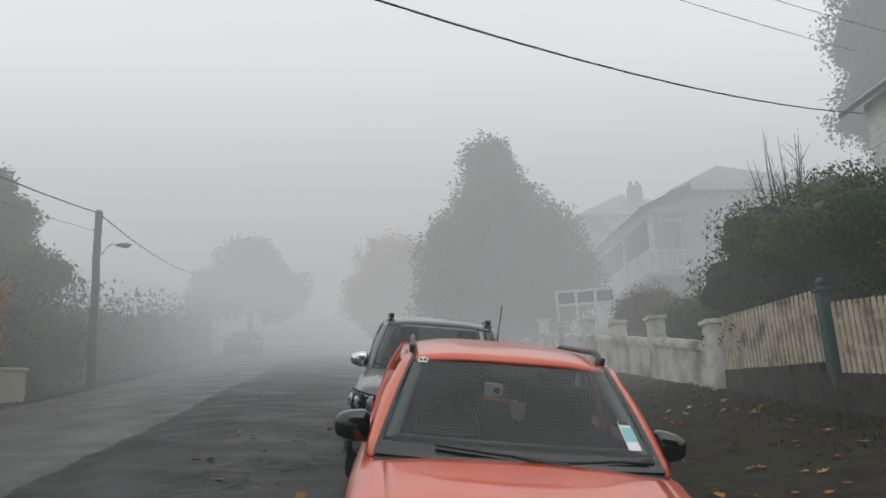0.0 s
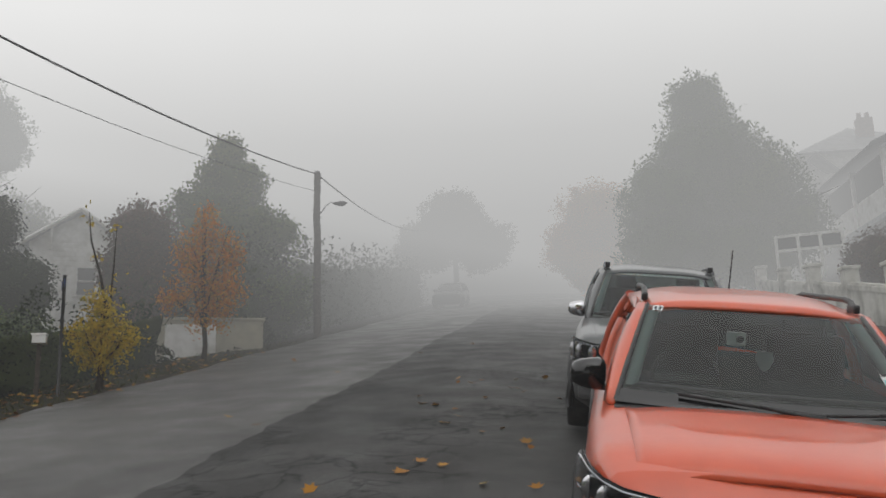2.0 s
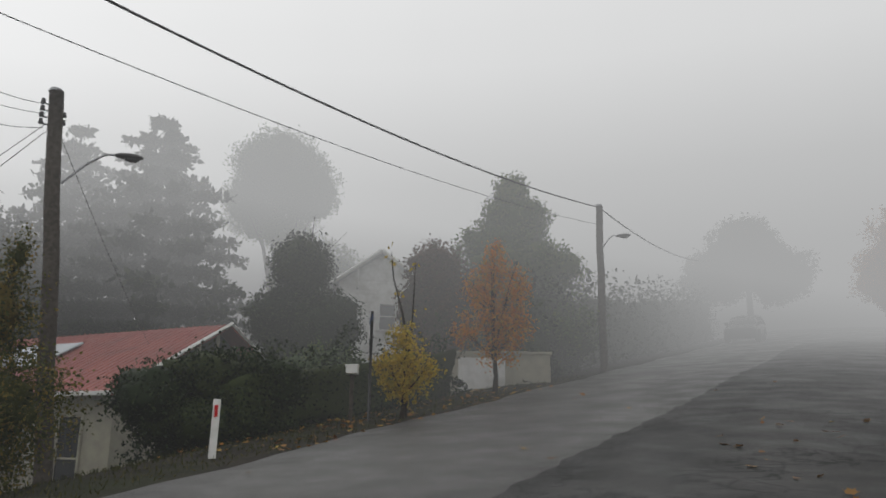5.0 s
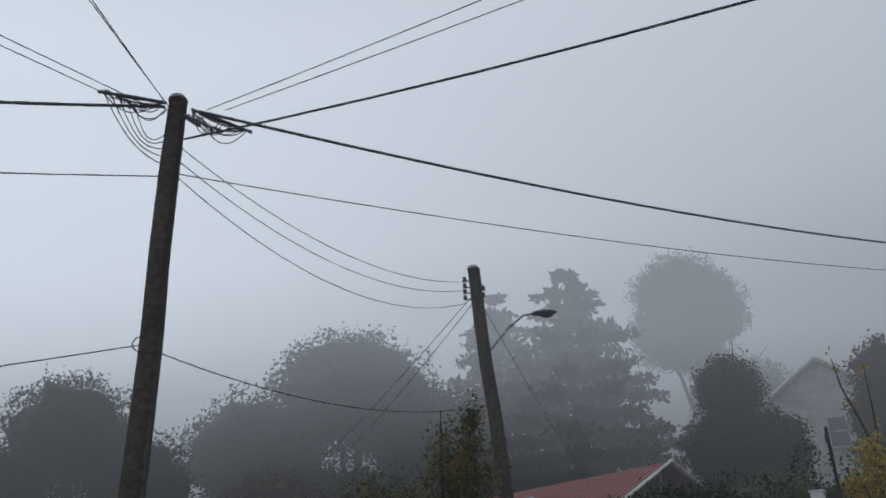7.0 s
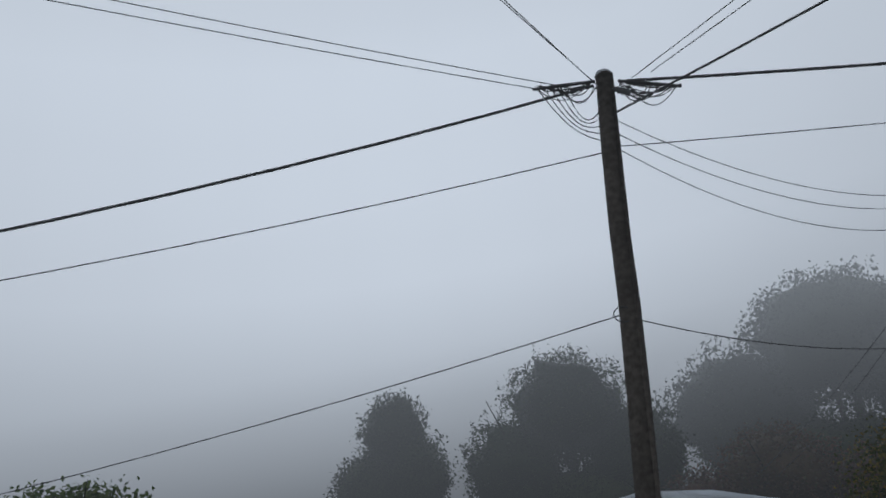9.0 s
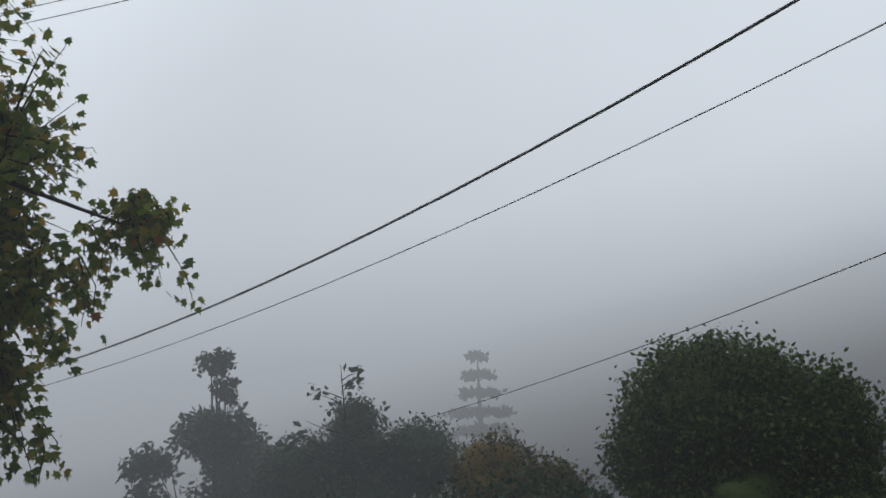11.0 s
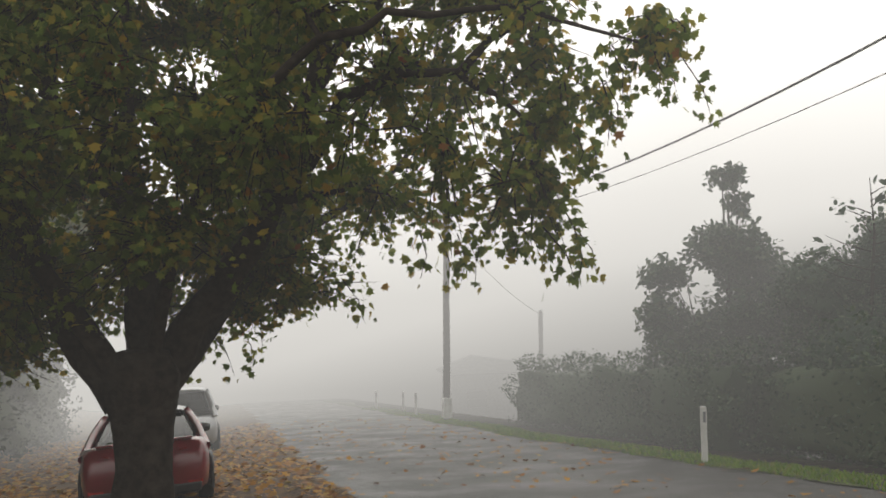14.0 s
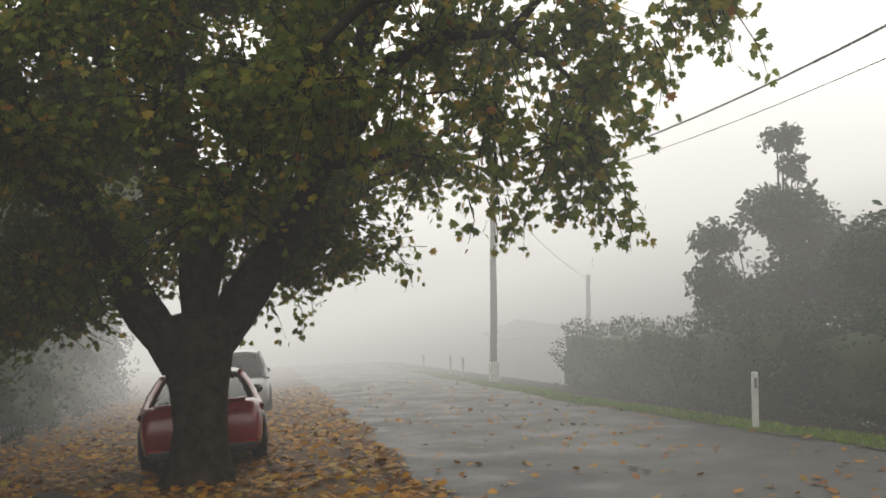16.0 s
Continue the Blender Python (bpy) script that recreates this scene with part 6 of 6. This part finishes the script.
mailbox = thing("mailbox", pose(-9.0, 13.15, gz(-9.0, 13.15), 0, 0, 30), "small white letterbox above a clipped hedge", "mailbox")
MB = 3.06 - gz(-9.0, 13.15)
boxed("post", (0, 0, 0.5 * MB), (0.07, 0.07, MB), M_WOOD_POLE, mailbox, 0.005)
boxed("box", (0, 0, MB), (0.22, 0.30, 0.14), M_WHITE, mailbox, 0.012)
boxed("lid", (0, 0, MB + 0.085), (0.25, 0.33, 0.03), M_WHITE, mailbox, 0.008)

sign = thing("street_sign", pose(-8.5, 13.0, gz(-8.5, 13.0), 0, 0, -52), "slim dark post with a small blue name plate", "sign")
bm = bmesh.new()
tube(bm, [(0, 0, -0.2), (0, 0, 2.05)], 0.028, 8)
part("post", bm, M_DARK, sign, "", True)
boxed("plate", (-0.2, 0, 1.92), (0.5, 0.02, 0.13), M_BLUE, sign, 0.003, "blue street-name plate, illegible")

sapling = thing("sapling", pose(-8.2, 13.8, gz(-8.2, 13.8)), "thin bare curving sapling with a few leaves", "sapling")
bm = bmesh.new()
tube(bm, [(0, 0, -0.1), (0.05, 0, 1.2), (-0.15, 0.05, 2.0), (-0.38, 0.05, 2.7), (-0.42, 0, 3.25)], [0.03, 0.025, 0.02, 0.015, 0.006], 6)
tube(bm, [(0.05, 0, 1.0), (0.12, 0, 2.2), (0.14, 0, 3.0)], [0.02, 0.014, 0.005], 6)
part("stem", bm, M_BARK, sapling, "", True)
rs = np.random.default_rng(77)
mesh_part("leaf_tuft", leaves_mesh("leaf_tuft", np.array([(-0.42, 0, 3.2), (-0.38, 0.05, 3.1), (-0.3, 0.1, 2.4), (0.14, 0, 2.9), (0.1, 0.1, 2.0), (0.12, 0, 1.7)]).repeat(5, 0) + rs.normal(size=(30, 3)) * 0.06, 0.1, rs), L_YELLOW, sapling)


# ---- the big plane tree over the lower verge ----
rng = np.random.default_rng(2024)
TX, TY = 0.77, -11.65
TZ = gz(TX, TY)
plane_tree = thing("plane_tree", pose(TX, TY, TZ), "old plane tree with dark flaking bark and turning leaves", "tree")
limb_paths = [
    ([(-0.06, -0.1, 1.62), (-0.76, -0.16, 2.82), (-1.29, 0.13, 3.59), (-1.72, 0.5, 4.52), (-2.06, 0.84, 5.53), (-2.2, 1.13, 6.66), (-2.57, 1.47, 7.93)], 0.27),
    ([(-1.44, 0.25, 3.89), (-2.0, 0.97, 4.62), (-2.4, 1.64, 5.4), (-2.93, 2.05, 5.63), (-3.57, 2.4, 5.62), (-4.15, 2.65, 5.16), (-4.47, 2.85, 4.52)], 0.10),
    ([(0.03, -0.1, 1.62), (0.08, -0.51, 3.2), (0.21, -0.43, 4.21), (0.89, -0.41, 5.04), (1.25, -0.32, 6.06), (1.36, -0.09, 7.44), (1.22, 0.19, 8.95)], 0.26),
    ([(0.22, -0.1, 1.62), (0.97, -0.43, 2.59), (1.29, -0.33, 3.44), (2.05, -0.32, 4.11), (3.02, -0.35, 4.68), (4.12, -0.43, 5.66)], 0.30),
    ([(0.18, -0.52, 4.14), (0.25, -0.8, 5.58), (0.36, -1.07, 6.67), (0.23, -1.24, 9.15)], 0.16),
    ([(1.33, -0.34, 3.44), (1.76, -0.8, 4.91), (1.99, -1.11, 6.28), (2.11, -1.33, 8.61)], 0.12),
    ([(-0.15, -0.1, 1.62), (-1.3, -1.28, 3.17), (-2.41, -1.89, 3.97), (-3.61, -2.27, 4.75), (-4.6, -2.3, 5.83)], 0.16),
    ([(-0.05, -0.1, 1.62), (-0.39, 0.65, 3.59), (-0.95, 1.65, 4.76), (-1.66, 2.39, 5.65), (-2.68, 2.9, 6.17), (-3.9, 3.27, 6.14), (-5.21, 3.58, 5.76)], 0.10),
    ([(0.20, -0.1, 1.62), (1.33, 0.37, 3.66), (2.0, 0.88, 5.1), (2.65, 1.0, 6.39)], 0.16),
    ([(-2.09, 0.84, 5.6), (-2.9, 1.19, 6.69), (-3.69, 1.51, 7.95), (-4.14, 1.67, 9.07)], 0.10),
    ([(-3.57, 2.4, 5.62), (-4.02, 2.79, 6.05), (-4.56, 3.2, 6.5)], 0.06),
]
bm = bmesh.new()
n_side = 18
rings = []
for z, r, flare in ((-0.15, 0.55, 0.30), (0.05, 0.44, 0.20), (0.3, 0.37, 0.09), (0.8, 0.335, 0.05), (1.3, 0.345, 0.05), (1.7, 0.39, 0.06), (2.0, 0.40, 0.08), (2.3, 0.30, 0.08)):
    rings.append([bm.verts.new(((r + flare * max(0, math.sin(3 * a + 0.6)) ** 2 + 0.03 * noise.noise((math.cos(a) * 2, math.sin(a) * 2, z * 2))) * math.cos(a) * (1.12 if 1.6 < z < 2.2 else 1.0),
                                 (r + flare * max(0, math.sin(3 * a + 0.6)) ** 2) * math.sin(a), z)) for a in [2 * math.pi * k / n_side for k in range(n_side)]])
for u, v in zip(rings, rings[1:]):
    for k in range(n_side):
        bm.faces.new((u[k], u[(k + 1) % n_side], v[(k + 1) % n_side], v[k]))
bm.faces.new(rings[-1])
trunk_ob = part("trunk", bm, M_BARK, plane_tree, "dark flaking trunk", True)
nodes, radii = [], []
for path, r in limb_paths:
    bm = bmesh.new()
    fine = []
    for a, b in zip(path, path[1:]):
        for u in (0.0, 0.33, 0.66):
            fine.append(Vector(a).lerp(Vector(b), u) + Vector(rng.normal(size=3)) * 0.035)
    fine.append(Vector(path[-1]))
    rr = [r * (1 - 0.85 * i / (len(fine) - 1)) for i in range(len(fine))]
    tube(bm, fine, rr, 9)
    part("limb", bm, M_BARK, plane_tree, "", True)
    for p, q in zip(fine[3:], rr[3:]):
        nodes.append(p)
        radii.append(q)
# the masses of the crown: place, spread, half height
CROWN = [
    (-0.11, -1.06, 6.53, 3.0, 2.0),
    (2.69, -1.15, 5.94, 3.0, 2.3),
    (5.32, -1.92, 5.66, 3.0, 2.4),
    (-2.83, 0.79, 5.94, 2.3, 2.2),
    (-2.42, -1.92, 4.79, 2.0, 1.3),
    (-4.22, 2.46, 5.19, 1.25, 1.35),
    (-5.32, 3.49, 5.85, 0.62, 0.55),
    (-4.74, 2.97, 5.55, 0.7, 0.65),
    (-4.49, 2.67, 3.97, 0.45, 0.5),
    (-3.73, 1.89, 3.93, 0.7, 0.45),
    (-2.29, -0.87, 3.43, 1.0, 0.75),
    (-1.13, -1.51, 2.64, 0.7, 0.55),
    (-0.13, -1.55, 3.43, 1.2, 1.0),
    (1.02, 0.25, 3.23, 1.2, 0.75),
    (2.32, -0.63, 2.75, 1.2, 0.8),
    (-0.3, 1.33, 4.12, 1.1, 0.8),
    (2.0, -2.08, 2.39, 1.4, 0.8),
    (-2.58, 0.6, 9.31, 2.8, 2.3),
    (1.11, -0.85, 10.03, 3.2, 2.4),
    (-4.2, 2.48, 7.09, 1.3, 1.1),
    (4.91, -1.65, 8.86, 3, 2.4),
    (-1.46, 1.76, 4.89, 1.3, 1.2),
    (1.46, 1.11, 5.08, 1.5, 1.4),
    (0.61, -2.32, 3.15, 1.6, 1.0),
    (-0.84, -1.78, 7.87, 2.3, 1.4),
    (0.98, -2.38, 7.76, 2.4, 1.5),
    (-1.66, -1.61, 3.16, 1.1, 0.7),
    (3.5, -2.1, 2.08, 1.5, 0.7),
    (2.66, -2.6, 4.04, 2.2, 1.4),
    (-3.39, 1.29, 6.69, 1.6, 1.2),
    (-0.8, -2.25, 4.06, 1.6, 1.2),
]
CROWN_SHARE = np.array([(b[3] * b[3] * b[4]) ** 0.72 for b in CROWN])
CROWN_SHARE[[3, 5, 7, 17, 19, 29]] *= 0.6
CROWN_SHARE /= CROWN_SHARE.sum()


def in_crown(k, inner):
    out = []
    for w in rng.choice(len(CROWN), k, p=CROWN_SHARE):
        x, y, z, r, h = CROWN[w]
        d = rng.normal(size=3)
        d /= np.linalg.norm(d)
        lump = 1 + 0.16 * math.sin(4.1 * d[0] + 2.3 * d[1] + w) + 0.12 * math.sin(7.3 * d[2] + 3.7 * d[0] + 2 * w)
        out.append(np.array([x, y, z]) + d * np.array([r, r, h]) * lump * (inner + (1 - inner) * rng.uniform()) ** 0.5)
    return np.array(out)


tips = in_crown(230, 0.25)
arr = np.array(nodes)
sub = []
for p in tips[np.argsort(((tips - np.array([0, 0, 3])) ** 2).sum(1))]:
    d = np.linalg.norm(arr - p, axis=1) + 0.8 * np.maximum(0, arr[:, 2] - p[2])
    k = int(np.argmin(d))
    s, e = Vector(arr[k]), Vector(p)
    mid = s.lerp(e, 0.5) + Vector((0, 0, 0.12 * (e - s).length)) + Vector(rng.normal(size=3)) * 0.08
    r = min(radii[k] * 0.7, 0.022 + 0.018 * (e - s).length) if k < len(radii) else 0.03
    bm = bmesh.new()
    tube(bm, [s, s.lerp(mid, 0.5), mid, mid.lerp(e, 0.5), e], [r, r * 0.85, r * 0.6, r * 0.45, 0.006], 6, False)
    part("branch", bm, M_BARK, plane_tree, "", True)
    sub += [s.lerp(mid, 0.6), mid, mid.lerp(e, 0.5), e]
    arr = np.vstack([arr, np.array(mid), np.array(e)])
    radii += [r * 0.6, 0.02]
bm = bmesh.new()
arr = np.array(sub)
twigs = in_crown(7000, 0.16)
leaf_at, leaf_dir = [], []
for p in twigs:
    d = np.linalg.norm(arr - p, axis=1)
    k = int(np.argmin(d))
    s, e = Vector(arr[k]), Vector(p)
    if (e - s).length > 2.2:
        e = s + (e - s).normalized() * 2.2
    e.z -= 0.12
    m = s.lerp(e, 0.5) + Vector((0, 0, 0.08))
    tube(bm, [s, m, e], [0.011, 0.008, 0.003], 4, False)
    for u in rng.uniform(0.15, 1.05, 15):
        q = (s.lerp(m, u * 2) if u < 0.5 else m.lerp(e, u * 2 - 1)) + Vector(rng.normal(size=3)) * 0.10
        leaf_at.append(q)
        leaf_dir.append(Vector((e.x - s.x, e.y - s.y, 0)).normalized() * 0.5 + Vector((0, 0, -0.75)))
# long hanging sprays at the crown's edge over the road
for k in range(34):
    x, y, z, r, h = CROWN[(5, 6, 7, 8, 9, 10, 11)[k % 7]]
    a = rng.uniform(0, 6.28)
    s = Vector((x + 0.8 * r * math.cos(a), y + 0.8 * r * math.sin(a), z - 0.3 * h))
    e = s + Vector((rng.uniform(-0.4, 0.15), rng.uniform(-0.1, 0.3), -rng.uniform(0.3, 0.75)))
    tube(bm, [s, s.lerp(e, 0.5) + Vector((-0.08, 0, 0)), e], [0.010, 0.007, 0.003], 4, False)
    for u in rng.uniform(0.1, 1.0, 14):
        leaf_at.append(s.lerp(e, u) + Vector(rng.normal(size=3)) * 0.08)
        leaf_dir.append(Vector((0, 0, -1)))
tagged(part("twigwork", bm, M_BARK, plane_tree, "", True), kind="stuff")
leaf_at, leaf_dir = np.array(leaf_at), np.array(leaf_dir)
near = np.argsort(leaf_at[:, 0] - 0.6 * leaf_at[:, 1])[:280]
rest = np.setdiff1d(np.arange(len(leaf_at)), near)
tagged(mesh_part("foliage", leaves_mesh("foliage", leaf_at[rest], 0.118, rng, "plane", 0, leaf_dir[rest]), L_PLANE, plane_tree, "green, olive and yellowing lobed leaves"), kind="stuff")
kinds = [leaves_mesh("leaf", np.zeros((1, 3)), 0.13, rng, "plane", 0, np.array([[0.2, 0.1, -0.8]])) for _ in range(8)]
for me in kinds:
    me.materials.append(L_PLANE)
for i in near:
    ob = new("leaf", kinds[i % 8])
    ob.parent = plane_tree
    ob.matrix_basis = Matrix.LocRotScale(Vector(leaf_at[i]), Euler((rng.normal() * 0.3, rng.normal() * 0.3, rng.uniform(0, 6.28))), None)

# ---- fallen leaves and grass ----
M_MULCH = mat("leaf_mulch", (0.10, 0.054, 0.02), (0.045, 0.029, 0.014), 0.85, 14, bump=0.9, bump_scale=35, stain=(0.25, 0.14, 0.04), stain_scale=5)
verge = sheet("leafy_verge", lin(0, 1, 26), lin(-60, -5.2, 150), M_MULCH, 0.02, lambda u, y: road_right(y) - 0.12 + 0.1 * math.sin(y * 5.1) + (9.5 + road_right(y) * -1) * u)
tagged(verge, "verge under a carpet of damp fallen leaves", "verge", kind="structure")


def scatter(name, label, pts, size, leaf, shape="plane", lift=0.02, tilt=0.22):
    """Leaves lying on the ground, each a little curled and tilted."""
    p = np.array([(x, y, gz(x, y) + lift + rng.uniform(0, 0.025)) for x, y in pts])
    n = len(p)
    a = rng.uniform(0, 2 * np.pi, n)
    d = np.stack([np.cos(a), np.sin(a), rng.normal(size=n) * tilt + 0.0], 1)
    me = leaves_flat(name, p, size, d)
    ob = mesh_part(name, me, leaf)
    return tagged(ob, label, "leaves", "", "stuff")


def leaves_flat(name, pos, size, d):
    base = np.array([(0, 0, 0), (0.30, 0.10, 0.05), (0.55, 0.18, 0.10), (0.34, 0.40, 0.03), (0.48, 0.72, 0.12), (0.18, 0.62, 0.03), (0, 1.0, 0.10), (-0.18, 0.62, 0.03), (-0.48, 0.72, 0.12), (-0.34, 0.40, 0.03), (-0.55, 0.18, 0.10), (-0.30, 0.10, 0.05)])
    n, k = len(pos), len(base)
    d = d / np.linalg.norm(d, axis=1)[:, None]
    up = np.array([0, -0.155, 1.0]) + rng.normal(size=(n, 3)) * 0.22
    a = np.cross(d, up)
    a /= np.linalg.norm(a, axis=1)[:, None]
    b = np.cross(a, d)
    s = size * rng.uniform(0.55, 1.25, n)
    v = pos[:, None, :] + s[:, None, None] * (base[None, :, 0, None] * a[:, None, :] + base[None, :, 1, None] * d[:, None, :] + base[None, :, 2, None] * b[:, None, :])
    me = bpy.data.meshes.new(name)
    me.vertices.add(n * k)
    me.vertices.foreach_set("co", v.reshape(-1))
    me.loops.add(n * k)
    me.loops.foreach_set("vertex_index", np.arange(n * k))
    me.polygons.add(n)
    me.polygons.foreach_set("loop_start", np.arange(n) * k)
    me.polygons.foreach_set("loop_total", np.full(n, k))
    me.update(calc_edges=True)
    return me


carpet = []
while len(carpet) < 14000:
    y = -6.0 - 26 * rng.uniform() ** 1.6
    x = road_right(y) - 0.15 + rng.uniform(0, 9.0)
    if rng.uniform() < 0.35 + 0.65 * (noise.noise((x * 0.7, y * 0.7, 0)) > -0.25):
        carpet.append((x, y))
scatter("leaf_carpet", "thick carpet of golden-brown fallen leaves", carpet, 0.125, L_LITTER, lift=0.03)
drift = []
while len(drift) < 950:
    y = -2.0 - 30 * rng.uniform() ** 1.3
    x = rng.uniform(road_left(y), road_right(y))
    if noise.noise((x * 0.5, y * 0.5, 3)) > 0.05 or rng.uniform() < 0.25:
        drift.append((x, y))
scatter("road_leaves", "scattered brown leaves on the wet road", drift, 0.11, L_LITTER, lift=0.02)
scatter("road_leaves", "few yellow leaves beside the parked cars", [(rng.uniform(-2.2, -0.1), rng.uniform(3.2, 14)) for _ in range(34)] + [(rng.uniform(-7, -2), rng.uniform(5, 20)) for _ in range(8)], 0.12, L_LITTER, lift=0.03)
scatter("verge_leaves", "brown leaves on the damp upper verge", [(rng.uniform(2.4, 7.0), rng.uniform(6, 20)) for _ in range(170)], 0.13, L_LITTER, lift=0.015)
scatter("verge_leaves", "pale leaves under the yellow shrub", [(rng.uniform(-11.0, -7.6), rng.uniform(9.5, 20)) for _ in range(420)], 0.10, L_LITTER, lift=0.015)


def grass(name, label, pts, h, blades=M_GRASS):
    p = np.array([(x, y, gz(x, y) - 0.01) for x, y in pts])
    d = np.stack([rng.normal(size=len(p)) * 0.35, rng.normal(size=len(p)) * 0.35, np.ones(len(p))], 1)
    base = leaves_mesh(name, p, h, rng, "narrow", 0, d)
    return tagged(mesh_part(name, base, blades), label, "grass", "", "stuff")


strip = sheet("grass_verge", lin(0, 1, 8), lin(-60, 6, 160), M_GRASSY, 0.03, lambda u, y: road_left(y) - 0.75 - 0.25 * math.sin(y * 0.6) + (0.83 + 0.25 * math.sin(y * 0.6) + 0.10 * math.sin(y * 3.3)) * u)
tagged(strip, "narrow grassy road edge", "verge", kind="structure")
grass("grass", "short bright grass along the lower road edge", [(road_left(y) - rng.uniform(-0.06, 0.75), y) for y in rng.uniform(-40, 2, 26000)], 0.10)
grass("grass", "rough tufts of grass below the picket fence", [(7.1 - abs(rng.normal()) * 0.7, y) for y in rng.uniform(6, 17.5, 3200)], 0.10, M_GRASSD)
grass("grass", "thin grass on the far verge", [(rng.uniform(-10.5, -7.9), y) for y in rng.uniform(6, 24, 4500)], 0.08, M_GRASSD)
hedge("hedge", "dark unclipped hedge behind the leafy verge", 5.0, 8.6, -34.0, -9.5, 3.8, 12000, 0.2, L_DARK, 51, 0.15)
hedge("hedge", "tall dark trees along the garden boundary", 9.0, 13.0, -40.0, -8.0, 6.5, 9000, 0.34, L_DARK, 52, 0.2)
sleeper = thing("timber_sleeper", pose(2.3, -10.9, gz(2.3, -10.9), 8, 3, 35), "half-buried dark timber sleeper among leaves", "sleeper")
boxed("beam", (0, 0, 0.06), (0.22, 1.6, 0.2), M_STONE, sleeper, 0.02)

# bare-branched tree over the picket fence
bare = thing("bare_tree", pose(9.9, 17.6, gz(9.9, 17.6)), "leafless tree with many upright twigs", "tree")
bm = bmesh.new()
tube(bm, [(0, 0, 0), (0.1, 0, 1.8), (0.3, 0, 2.6)], [0.14, 0.11, 0.09], 8)
rb = np.random.default_rng(8)
for k in range(34):
    a, f = rb.uniform(-1.2, 1.2), rb.uniform(0.4, 1.0)
    e = Vector((0.2 + 1.5 * a * f, rb.uniform(-0.9, 0.9), 2.6 + 2.7 * f * (1 - 0.15 * abs(a))))
    s = Vector((0.2 + 0.2 * a, 0, 2.3 + 0.3 * rb.uniform()))
    m = s.lerp(e, 0.5) + Vector((0.25 * a, 0, -0.15))
    tube(bm, [s, m, e], [0.035, 0.018, 0.004], 5, False)
    for j in range(4):
        q = m.lerp(e, rb.uniform(0, 0.8))
        tube(bm, [q, q + Vector((rb.normal() * 0.2, rb.normal() * 0.2, rb.uniform(0.25, 0.6)))], [0.008, 0.003], 4, False)
tagged(part("twigwork", bm, M_BARK, bare, "", True), kind="stuff")
